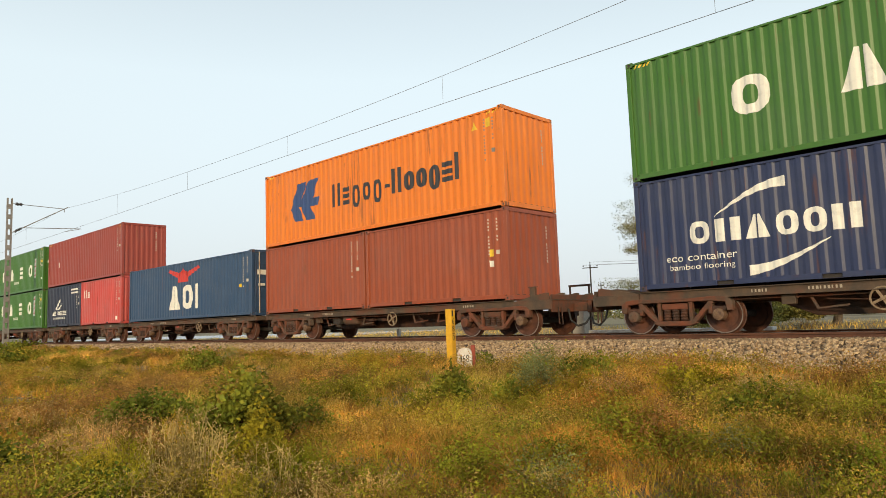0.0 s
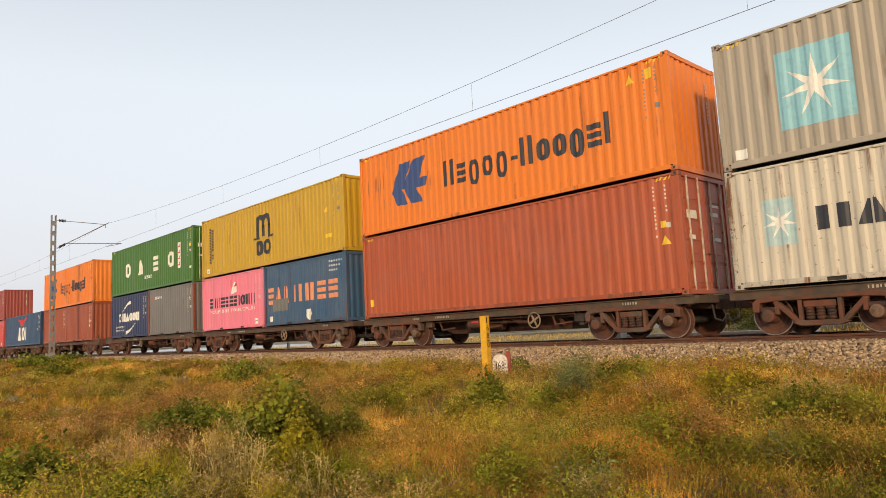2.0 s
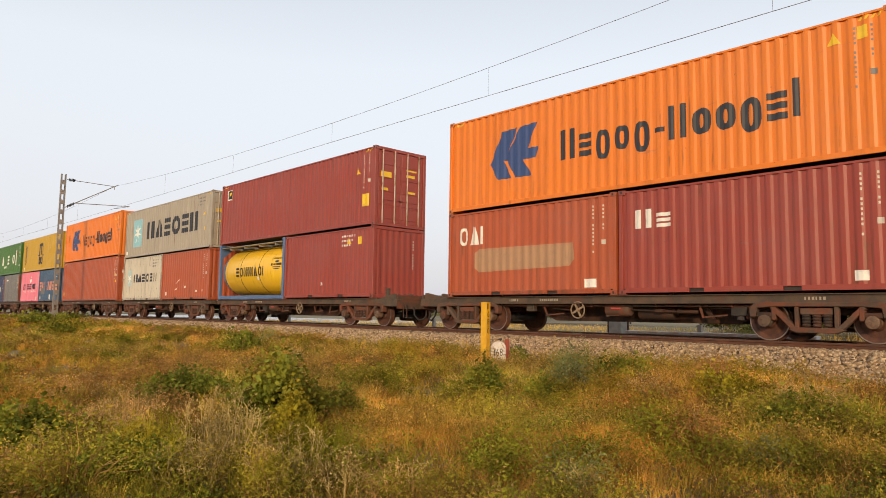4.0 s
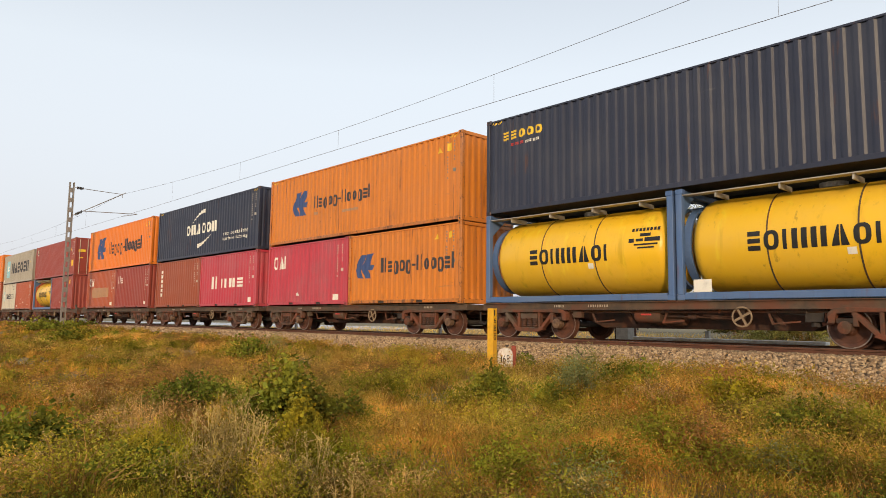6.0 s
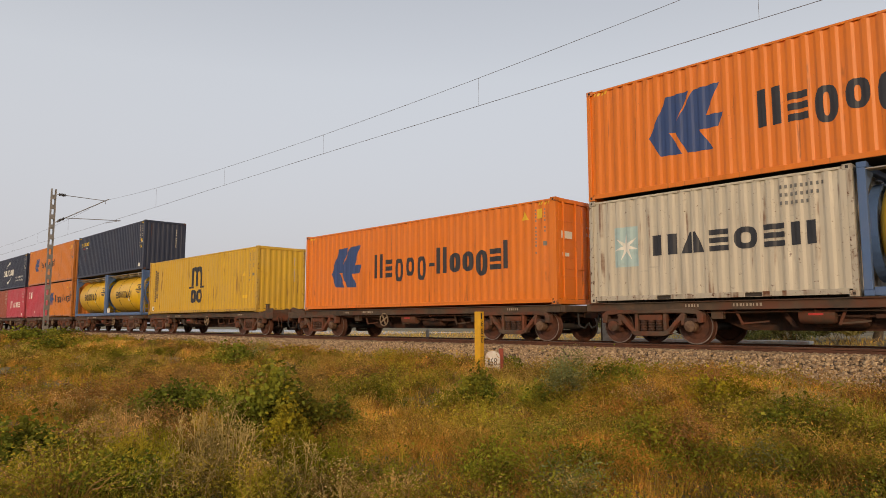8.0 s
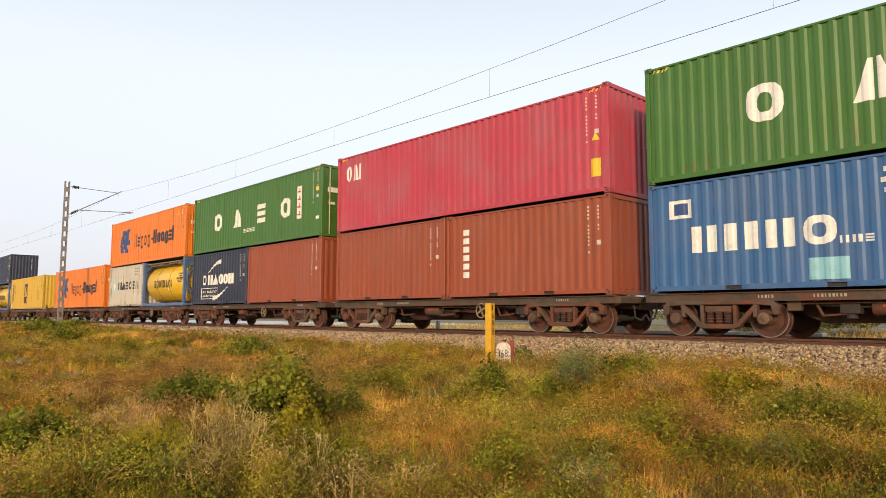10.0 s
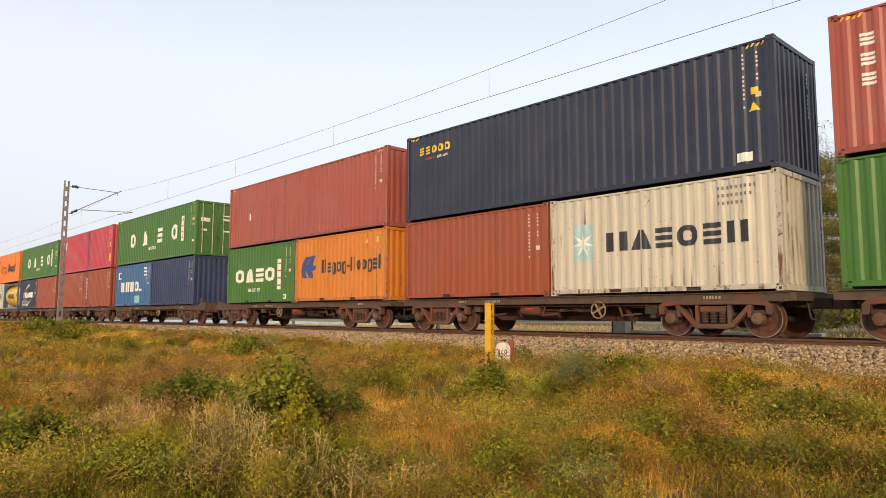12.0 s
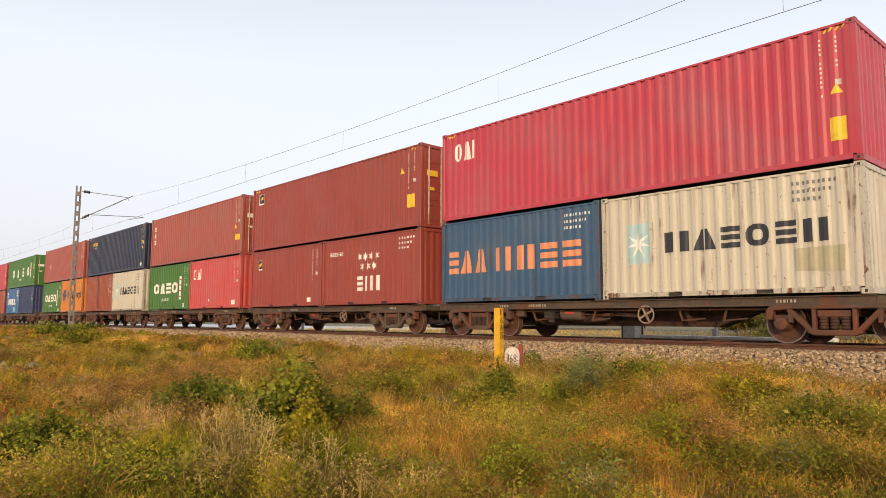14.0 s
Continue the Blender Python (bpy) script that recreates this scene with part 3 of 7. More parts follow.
def bogie_meshes():
    """Cast truss side frames, springs, bearings and wheelsets of a two-axle bogie."""
    out = {}
    s = Shape()
    arch = [(-1.30, 0.50), (-1.18, 0.50), (-1.15, 0.69), (-0.80, 0.72), (0.80, 0.72), (1.15, 0.69), (1.18, 0.50), (1.30, 0.50), (1.31, 0.70), (1.20, 0.79), (0.95, 0.825), (0.45, 0.80), (-0.45, 0.80), (-0.95, 0.825), (-1.20, 0.79), (-1.31, 0.70)]
    s.prism(arch, -0.09, 0.09)
    for k in (-1, 1):
        s.bar((k * 0.86, 0.72), (k * 0.40, 0.25), 0.10, -0.075, 0.075)
        s.box(k * 0.815 - 0.045, k * 0.815 + 0.045, -0.08, 0.08, 0.44, 0.72)
        s.box(k * 0.37 - 0.04, k * 0.37 + 0.04, -0.07, 0.07, 0.27, 0.72)
    s.prism([(-0.52, 0.25), (-0.36, 0.19), (0.36, 0.19), (0.52, 0.25), (0.44, 0.30), (-0.44, 0.30)], -0.10, 0.10)
    out["frame"] = s.mesh("side_frame", bevel=0.012)
    s = Shape()
    s.turned((0, 0, 0), [(0.31 + 0.25 * j / 8, 0.092 if j % 2 else 0.074) for j in range(9)], 10, "x")
    out["spring"] = s.mesh("coil_spring", smooth=True)
    out["spring"].transform(pose(0, 0, 0, 0, -90, 0))
    out["bolster"] = Shape().box(-0.30, 0.30, -1.18, 1.18, 0.56, 0.69).box(-0.2, 0.2, -0.5, 0.5, 0.69, 0.80).mesh("bogie", bevel=0.01)
    s = Shape().box(-0.16, 0.16, -0.07, 0.07, 0.50, 0.60)
    out["adapter"] = s.mesh("bearing_adapter", bevel=0.01)
    s = Shape().turned((0, 0, WHEEL_R), [(-0.13, 0.10), (-0.12, 0.125), (-0.04, 0.135), (0.06, 0.135)], 16)
    for k in range(3):
        a = k * math.tau / 3 + 0.5
        s.tube((0.06 * math.cos(a), -0.145, WHEEL_R + 0.06 * math.sin(a)), (0.06 * math.cos(a), -0.125, WHEEL_R + 0.06 * math.sin(a)), 0.018, n=6)
    out["cap"] = s.mesh("bearing_cap", smooth=True)
    # wheelset: axle along y round its own middle
    R = WHEEL_R
    s = Shape().turned((0, 0, 0), [(-1.15, 0.06), (-1.15, 0.075), (-0.95, 0.085), (-0.7, 0.085), (0.7, 0.085), (0.95, 0.085), (1.15, 0.075), (1.15, 0.06)], 14)
    out["axle"] = s.mesh("wheelset", smooth=True)
    for side, key in ((-1, "wheel_l"), (1, "wheel_r")):
        prof = [(0.00, 0.05), (-0.10, 0.05), (-0.10, 0.13), (-0.045, 0.17), (-0.03, 0.30), (-0.065, 0.345), (-0.065, R - 0.004), (-0.06, R), (0.05, R + 0.002), (0.058, R + 0.028), (0.07, R + 0.028), (0.075, R), (0.075, 0.345), (0.03, 0.31), (0.03, 0.15), (0.06, 0.05)]
        s = Shape().turned((0, side * 0.86, 0), [(-side * a, r) for a, r in prof], 36)
        out[key] = s.mesh("wheel", smooth=True)
        t = Shape().turned((0, side * 0.86, 0), [(side * k, r) for k, r in ((0.062, R - 0.032), (0.068, R - 0.030), (0.068, R - 0.008), (0.062, R - 0.006))], 36, closed=True)
        out[key + "_rim"] = t.mesh("rim", smooth=True)
    return out


BOGIE = bogie_meshes()


def add_bogie(wagon, x):
    bogie = part("bogie", BOGIE["bolster"], M_BOGIE, wagon, "rust-brown cast steel bogie", pose(x, 0, 0))
    for side in (-1, 1):
        part("side_frame", BOGIE["frame"], M_BOGIE, bogie, at=pose(0, side * 1.12, 0))
        for k in (-0.2, 0, 0.2):
            part("coil_spring", BOGIE["spring"], M_STEEL, bogie, at=pose(k, side * 1.12, 0))
        for dx in (-1, 1):
            part("bearing_adapter", BOGIE["adapter"], M_STEEL, bogie, at=pose(dx * 1.0, side * 1.12, 0))
            part("bearing_cap", BOGIE["cap"], M_CAP if dx > 0 else M_BOGIE, bogie, at=pose(dx * 1.0, side * 1.12, 0, 0, 0, 0 if side < 0 else 180))
    for dx in (-1, 1):
        ws = part("wheelset", BOGIE["axle"], M_DARK, bogie, "steel axle with two brown solid wheels", pose(dx * 1.0, 0, WHEEL_R))
        # the wheels turn with their axle and belong to its mesh
        ROLLERS.append((ws, dx))
    return bogie


def joined_wheelset():
    """Axle and both wheels in one mesh with three materials."""
    bm = bmesh.new()
    me = bpy.data.meshes.new("wheelset")
    for k, (key, mi) in enumerate((("axle", 0), ("wheel_l", 1), ("wheel_r", 1), ("wheel_l_rim", 2), ("wheel_r_rim", 2))):
        n = len(bm.faces)
        bm.from_mesh(BOGIE[key])
        bm.faces.ensure_lookup_table()
        for f in bm.faces[n:]:
            f.material_index = mi
    bm.to_mesh(me)
    bm.free()
    for m in (M_DARK, M_WHEEL, M_TREAD):
        me.materials.append(m)
    me.set_sharp_from_angle(angle=radians(38))
    return me


BOGIE["axle"] = joined_wheelset()


def spoked_wheel_mesh():
    s = Shape()
    n, R, r = 24, 0.21, 0.02
    v, f = [], []
    for i in range(n):
        a = i * math.tau / n
        for j in range(6):
            b = j * math.tau / 6
            v.append(((R + r * math.cos(b)) * math.cos(a), r * math.sin(b), (R + r * math.cos(b)) * math.sin(a)))
    for i in range(n):
        for j in range(6):
            f.append((i * 6 + j, ((i + 1) % n) * 6 + j, ((i + 1) % n) * 6 + (j + 1) % 6, i * 6 + (j + 1) % 6))
    s.add(v, f)
    for k in range(4):
        a = 0.5 + k * math.pi / 2
        s.bar((0, 0), (0.2 * math.cos(a), 0.2 * math.sin(a)), 0.05, -0.012, 0.012)
    s.tube((0, -0.03, 0), (0, 0.12, 0), 0.04, n=10)
    return s.mesh("handwheel", smooth=True)


HANDWHEEL = spoked_wheel_mesh()
SMALL_WORDS = decal("faded_white_stencil", (0.40, 0.34, 0.26))


def make_wagon(kind):
    """A low flat container wagon. kind: 'a_front' and 'a_rear' carry the long coupler platform at their -x or +x end, 'b' has drawbars at both."""
    w = new("container_wagon")
    tagged(w, "rusty low flat container wagon on two cast bogies", "railway wagon", "wagons of the train")
    hl = 6.10
    left = -hl - (1.42 if kind == "a_front" else 0.12)
    right = hl + (1.42 if kind == "a_rear" else 0.12)
    for side in (-1, 1):
        y = side * 1.13
        c_sec = [(-0.07, 0.785), (0.06, 0.785), (0.06, 0.80), (0.015, 0.80), (0.015, 0.965), (0.07, 0.965), (0.07, 0.985), (-0.07, 0.985), (-0.07, 0.965), (-0.015, 0.965), (-0.015, 0.80), (-0.07, 0.80)]
        s, k = Shape(), len(c_sec)
        s.add([(-hl - 0.05, y + a, b) for a, b in c_sec] + [(hl + 0.05, y + a, b) for a, b in c_sec], [tuple(range(k)), tuple(range(2 * k - 1, k - 1, -1))] + [(i, (i + 1) % k, (i + 1) % k + k, i + k) for i in range(k)])
        sill = part("side_sill", s.mesh("side_sill"), M_SILL, w, "grimy channel-section side sill")
        if side < 0:
            words = Shape()
            for x0, n in ((-3.6, 5), (-2.5, 9), (4.3, 6)):
                for k in range(n):
                    words.box(x0 + k * 0.07, x0 + k * 0.07 + 0.025 + 0.02 * (k * 7 % 3) / 2, y - 0.019, y - 0.0155, 0.855, 0.918)
            part("stencil_line", words.mesh("stencil_line"), SMALL_WORDS, sill, "faded white stencilled marks")["kind"] = "stuff"
    s = Shape()
    zb = 0.33
    s.prism([(-hl, 0.95), (-hl, 0.66), (-3.4, 0.66), (-2.6, zb), (2.6, zb), (3.4, 0.66), (hl, 0.66), (hl, 0.95)][::-1], -0.28, 0.28)
    part("centre_sill", s.mesh("centre_sill", bevel=0.008), M_STEEL, w, "deep fish-bellied centre sill")
    for i in range(9):
        x = -5.6 + i * 1.4
        s = Shape().prism([(x - 0.05, 0.965), (x - 0.05, 0.82), (x + 0.05, 0.82), (x + 0.05, 0.965)][::-1], -1.115, 1.115)
        part("cross_bearer", s.mesh("cross_bearer"), M_STEEL, w)
    for x in (-5.98, -0.12, 0.12, 5.98):
        for side in (-1, 1):
            s = Shape().box(x - 0.1, x + 0.1, side * 1.12 - 0.1, side * 1.12 + 0.1, 0.986, 0.999)
            part("lock_plate", s.mesh("lock_plate"), M_SILL, w)
    for end, platform in ((-1, kind == "a_front"), (1, kind == "a_rear")):
        e0 = end * (hl + 0.06)
        if platform:
            e1 = end * (hl + 1.30)
            xa, xb = sorted((e0, e1))
            deck = Shape().box(xa, xb, -1.16, 1.16, 0.93, 0.955)
            for side in (-1, 1):
                deck.box(xa, xb, side * 1.15 - 0.015, side * 1.15 + 0.015, 0.70, 0.929)
            plat = part("end_platform", deck.mesh("end_platform", bevel=0.004), M_SILL, w, "grimy end platform over the coupler")
            xe = e1 - end * 0.02
            s = Shape().prism([(min(xe, xe - end * 0.03), 0.62), (max(xe, xe - end * 0.03), 0.62), (max(xe, xe - end * 0.03), 1.08), (min(xe, xe - end * 0.03), 1.08)], -1.13, 1.13)
            part("headstock", s.mesh("headstock", bevel=0.004), M_BOGIE, plat, "rusty red headstock")
            for k, yy in enumerate((-1.08, -0.35, 0.35, 1.08)):
                p = [(e0 + end * 0.05, 0.957), (e1 - end * 0.12, 0.957), (e1 - end * 0.12, 1.13), (e1 - end * 0.22, 1.14)]
                if end < 0:
                    p = p[::-1]
                g = Shape().prism(p, yy - 0.02, yy + 0.02)
                part("gusset", g.mesh("gusset"), M_SILL, plat, "sloping stiffener plate")
            if kind == "a_rear":
                g = Shape().box(e0 + 0.50, e0 + 0.66, -1.08, -0.98, 0.957, 1.30).box(e0 + 0.47, e0 + 0.69, -1.10, -0.96, 1.30, 1.32)
                part("stake", g.mesh("stake", bevel=0.004), M_SILL, plat, "short upright stake")
            c = Shape().box(*sorted((e1, e1 + end * 0.55)), -0.13, 0.13, 0.62, 0.86)
            c.box(*sorted((e1 + end * 0.45, e1 + end * 0.66)), -0.19, 0.12, 0.58, 0.90)
            part("coupler", c.mesh("coupler", bevel=0.02), M_BOGIE, w, "rusty automatic coupler head")
            pts = [Vector((e1 + end * 0.02, -0.42, 0.70)), Vector((e1 + end * 0.10, -0.45, 0.40)), Vector((e1 + end * 0.3, -0.42, 0.24)), Vector((e1 + end * 0.5, -0.36, 0.30)), Vector((e1 + end * 0.6, -0.30, 0.46))]
            h = Shape()
            for a, b in zip(pts, pts[1:]):
                h.tube(a, b, 0.028, n=8)
            part("brake_hose", h.mesh("brake_hose", smooth=True), M_RUBBER, w, "black drooping brake hose")
            for yy in (-0.9, -0.75):
                st = Shape().tube((e1 + end * 0.03, yy, 0.75), (e1 + end * 0.05, yy, 0.30), 0.018, n=6)
                part("uncoupling_rod", st.mesh("uncoupling_rod"), M_STEEL, w)
        else:
            xa, xb = sorted((e0, e0 + end * 0.46))
            c = Shape().box(xa, xb, -0.11, 0.11, 0.63, 0.86)
            part("drawbar", c.mesh("drawbar", bevel=0.01), M_STEEL, w, "slackless drawbar")
            xa, xb = sorted((e0 - end * 0.02, e0 + end * 0.12))
            hs = Shape().box(xa, xb, -1.13, 1.13, 0.79, 0.97)
            part("headstock", hs.mesh("headstock", bevel=0.004), M_SILL, w)
            pts = [Vector((e0 + end * 0.13, -0.55, 0.74)), Vector((e0 + end * 0.2, -0.6, 0.42)), Vector((e0 + end * 0.36, -0.58, 0.36)), Vector((e0 + end * 0.46, -0.55, 0.5))]
            h = Shape()
            for a, b in zip(pts, pts[1:]):
                h.tube(a, b, 0.024, n=8)
            part("brake_hose", h.mesh("brake_hose", smooth=True), M_RUBBER, w, "black drooping brake hose")
    # brake gear under the near sill
    hx = {"a_front": -1.24, "a_rear": 1.22, "b": 1.5}[kind]
    part("handwheel", HANDWHEEL, M_TAN, w, "spoked brake handwheel", pose(hx, -1.16, 0.62))
    part("handwheel_bracket", Shape().box(hx - 0.04, hx + 0.04, -1.12, -1.05, 0.55, 0.80).mesh("handwheel_bracket"), M_STEEL, w)
    k = 1 if kind == "a_front" else -1
    cx = hx + k * (1.05 if kind == "a_front" else 2.4)
    cyl = Shape().turned((cx, -0.85, 0.64), [(-0.36, 0.05), (-0.34, 0.15), (-0.3, 0.17), (0.28, 0.17), (0.34, 0.14), (0.36, 0.05)], 16, "x")
    bc = part("brake_cylinder", cyl.mesh("brake_cylinder", smooth=True), M_BOGIE, w, "rust-red brake cylinder")
    part("brake_band", Shape().box(cx - 0.14, cx + 0.14, -1.024, -1.019, 0.65, 0.69).mesh("brake_band"), INKS["red"], bc, "red painted band")
    rod = Shape().tube((cx + 0.3, -0.9, 0.64), (cx + 1.7, -0.9, 0.60), 0.02, n=6).tube((cx + 1.6, -0.9, 0.60), (cx + 2.1, -0.85, 0.60), 0.045, n=8).tube((hx, -0.95, 0.60), (hx - 1.0, -0.9, 0.66), 0.016, n=6)
    rod.box(cx + 1.05, cx + 1.25, -0.97, -0.83, 0.58, 0.66)
    part("brake_rod", rod.mesh("brake_rod"), M_STEEL, w)
    vx = 2.9 if kind != "a_rear" else -1.9
    v = Shape().box(vx - 0.18, vx + 0.18, -1.0, -0.75, 0.52, 0.72).tube((vx, -0.87, 0.52), (vx, -0.87, 0.42), 0.1, n=10).tube((vx - 0.7, -0.9, 0.7), (vx + 0.8, -0.9, 0.62), 0.02, n=6)
    part("brake_valve", v.mesh("brake_valve", bevel=0.01), M_DARK, w, "grimy brake valve")
    pipe = Shape().tube((-5.9, -1.02, 0.735), (5.9, -1.02, 0.735), 0.02, n=6)
    for k in range(6):
        pipe.box(-4.6 + k * 1.84, -4.57 + k * 1.84, -1.05, -0.99, 0.70, 0.80)
    part("brake_pipe", pipe.mesh("brake_pipe"), M_BOGIE, w, "rusty brake pipe under the sill")
    tank_x = -hx * 0.35 if kind == "b" else -hx * 0.6
    tank = Shape().turned((tank_x, -0.62, 0.56), [(-0.5, 0.05), (-0.47, 0.14), (-0.42, 0.165), (0.42, 0.165), (0.47, 0.14), (0.5, 0.05)], 16, "x")
    part("air_reservoir", tank.mesh("air_reservoir", smooth=True), M_STEEL, w, "dark rusty air reservoir")
    for x0, lean in ((-2.55, 0.16), (-0.35, -0.14), (1.95, 0.12), (3.15, -0.10)):
        lever = Shape().bar((x0, 0.80), (x0 + lean, 0.46), 0.05, -0.96, -0.93).bar((x0 + lean, 0.48), (x0 + lean + 0.55, 0.53), 0.035, -0.955, -0.935)
        part("brake_lever", lever.mesh("brake_lever"), M_BOGIE, w, "rusty brake lever")
    box = Shape().box(-3.05, -2.78, -1.06, -0.92, 0.58, 0.78)
    part("valve_box", box.mesh("valve_box", bevel=0.008), M_SILL, w, "grimy valve box")
    for x in (-1.2, 2.4):
        s = Shape().prism([(x - 0.55, 0.80), (x - 0.25, 0.42), (x - 0.15, 0.42), (x - 0.4, 0.80)][::-1], -0.72, -0.68)
        part("stay_plate", s.mesh("stay_plate"), M_STEEL, w)
    near = 0.80 if kind == "a_front" else 1.62
    far = 0.70 if kind == "a_rear" else 1.58
    add_bogie(w, -6.096 + near)
    add_bogie(w, 6.096 - far)
    return w


# ---- containers ----
LENGTHS = {40: 12.192, 20: 6.058}
WID = 2.438
HC, STD = 2.896, 2.591


def corrugation(length, inset, n_per=0.278):
    """Break points along a panel (from its start) and the depth there."""
    run = length - 2 * inset
    n = round(run / n_per)
    p = run / n
    pts = []
    for i in range(n):
        x = inset + i * p
        # pressed folds: flats and slopes keep their own plane, the bends between them are rounded
        pts += [(x + p * f, d) for f, d in ((0.03, 0.0345), (0.06, 0.036), (0.34, 0.036), (0.37, 0.0345), (0.53, 0.0015), (0.56, 0.0), (0.84, 0.0), (0.87, 0.0015))]
    return [(inset, 0.0)] + [(inset + 0.002, 0.036)] + pts[1:] + [(length - inset, 0.0)]


def waved(length, h0, h1, inset):
    """A corrugated sheet in the x, z plane from x = 0, its depth towards +y."""
    s = Shape()
    c = corrugation(length, inset)
    for (a, da), (b, db) in zip(c, c[1:]):
        s.add([(a, da, h0), (b, db, h0), (b, db, h1), (a, da, h1)], [(0, 1, 2, 3)])
    return s


MESHES = {}


def container_meshes(kind, H):
    key = (kind, H)
    if key in MESHES:
        return MESHES[key]
    L = LENGTHS[kind]
    h = L / 2
    W2 = WID / 2
    out = {}
    side = waved(L, 0.15, H - 0.055, 0.10)
    side.v = [(x - h, y - W2 + 0.010, z) for x, y, z in side.v]
    out["side"] = side.mesh("side_panel", smooth=True, weld=0.0005)
    end = waved(WID, 0.13, H - 0.10, 0.11)
    out["end"] = end.mesh("end_panel", smooth=True, weld=0.0005)
    out["end"].transform(Matrix.Translation((h - 0.02, -W2, 0)) @ pose(0, 0, 0, 0, 0, 90))
    out["roof"] = Shape().box(-h + 0.05, h - 0.05, -W2 + 0.05, W2 - 0.05, H - 0.06, H - 0.04).mesh("roof")
    out["floor"] = Shape().box(-h + 0.05, h - 0.05, -W2 + 0.06, W2 - 0.06, 0.12, 0.16).mesh("floor")
    out["post"] = Shape().box(h - 0.11, h - 0.003, -W2 + 0.003, -W2 + 0.13, 0.118, H - 0.118).mesh("corner_post", bevel=0.006)
    c = Shape().box(h - 0.178, h, -W2, -W2 + 0.162, 0.0, 0.118)
    out["casting"] = c.mesh("corner_casting", bevel=0.008)
    # no opening is cut: a dark block gives the shade of the hole
    out["hole"] = Shape().box(h - 0.115, h - 0.062, -W2 - 0.002, -W2 + 0.01, 0.03, 0.088).mesh("casting_hole")
    out["top_rail"] = Shape().box(-h + 0.178, h - 0.178, -W2 + 0.003, -W2 + 0.063, H - 0.085, H - 0.034).mesh("top_rail", bevel=0.005)
    b = Shape()
    xs_ = [(-h + 0.178, h - 0.178)]
    if kind == 20:
        xs_ = [(-h + 0.178, -1.21), (-0.85, 0.85), (1.21, h - 0.178)]
        for x in (-1.03, 1.03):
            b.box(x - 0.18, x + 0.18, -W2 + 0.004, -W2 + 0.05, 0.135, 0.158)
            b.box(x - 0.18, x + 0.18, -W2 + 0.004, -W2 + 0.05, 0.044, 0.05)
    for x0, x1 in xs_:
        b.box(x0, x1, -W2 + 0.003, -W2 + 0.053, 0.044, 0.158)
    out["bottom_rail"] = b.mesh("bottom_rail", bevel=0.004)
    # solid dark block: the pocket's inner shade is put into its colour
    out["pocket"] = Shape().box(-0.18, 0.18, -W2 + 0.045, -W2 + 0.5, 0.05, 0.135).mesh("forklift_pocket")
    out["header"] = Shape().box(h - 0.09, h - 0.004, -W2 + 0.162, W2 - 0.162, H - 0.12, H - 0.008).mesh("header", bevel=0.005)
    out["sill"] = Shape().box(h - 0.09, h - 0.004, -W2 + 0.162, W2 - 0.162, 0.01, 0.14).mesh("end_sill", bevel=0.005)
    d = Shape().box(h - 0.075, h - 0.04, -W2 + 0.135, -0.008, 0.15, H - 0.13)
    for k in range(5):
        z = 0.28 + k * (H - 0.62) / 4.6
        d.box(h - 0.04, h - 0.022, -W2 + 0.18, -0.05, z, z + (H - 0.62) / 4.6 - 0.09)
    out["door"] = d.mesh("door_leaf", bevel=0.004)
    out["rod"] = Shape().tube((h - 0.004, 0, 0.10), (h - 0.004, 0, H - 0.09), 0.026, n=8).mesh("lock_rod", smooth=True)
    hd = Shape()
    for y in (-0.86, -0.30):
        hd.box(h - 0.012, h + 0.004, y, y + 0.42, 0.95, 0.985)
        for z in (0.12, 0.7, 1.5, H - 0.2):
            hd.box(h - 0.03, h + 0.006, y - 0.05, y + 0.05, z, z + 0.07)
    out["handle"] = hd.mesh("lock_handle", bevel=0.003)
    MESHES[key] = out
    return out


def clip(poly, a, b):
    """The part of a convex polygon (x, z) between x = a and x = b."""
    for lim, sgn in ((a, 1), (b, -1)):
        out = []
        for (x0, z0), (x1, z1) in zip(poly, poly[1:] + poly[:1]):
            in0, in1 = sgn * (x0 - lim) >= 0, sgn * (x1 - lim) >= 0
            if in0:
                out.append((x0, z0))
            if in0 != in1:
                t = (lim - x0) / (x1 - x0)
                out.append((lim, z0 + (z1 - z0) * t))
        poly = out
        if len(poly) < 3:
            return []
    return poly


def on_side(kind, polys, lift=0.004):
    """Paint on the corrugated near side: polygons (metres from the left end, from the floor) that follow the folds."""
    L = LENGTHS[kind]
    c = corrugation(L, 0.10)
    s = Shape()
    for poly in polys:
        lo, hi = min(p[0] for p in poly), max(p[0] for p in poly)
        for (a, da), (b, db) in zip(c, c[1:]):
            if b <= lo or a >= hi or b - a < 1e-4:
                continue
            q = clip([tuple(p) for p in poly], max(a, lo), min(b, hi))
            if len(q) >= 3:
                s.add([(x - L / 2, -WID / 2 + 0.010 + da + (db - da) * (x - a) / (b - a) - lift, z) for x, z in q], [tuple(range(len(q)))])
    return s.mesh("marking", smooth=True, weld=0.0008) if s.v else None


def rect(x0, x1, z0, z1):
    return [(x0, z0), (x1, z0), (x1, z1), (x0, z1)]


class Piece(list):
    """A polygon that knows which block of its row it belongs to."""
    row = 0


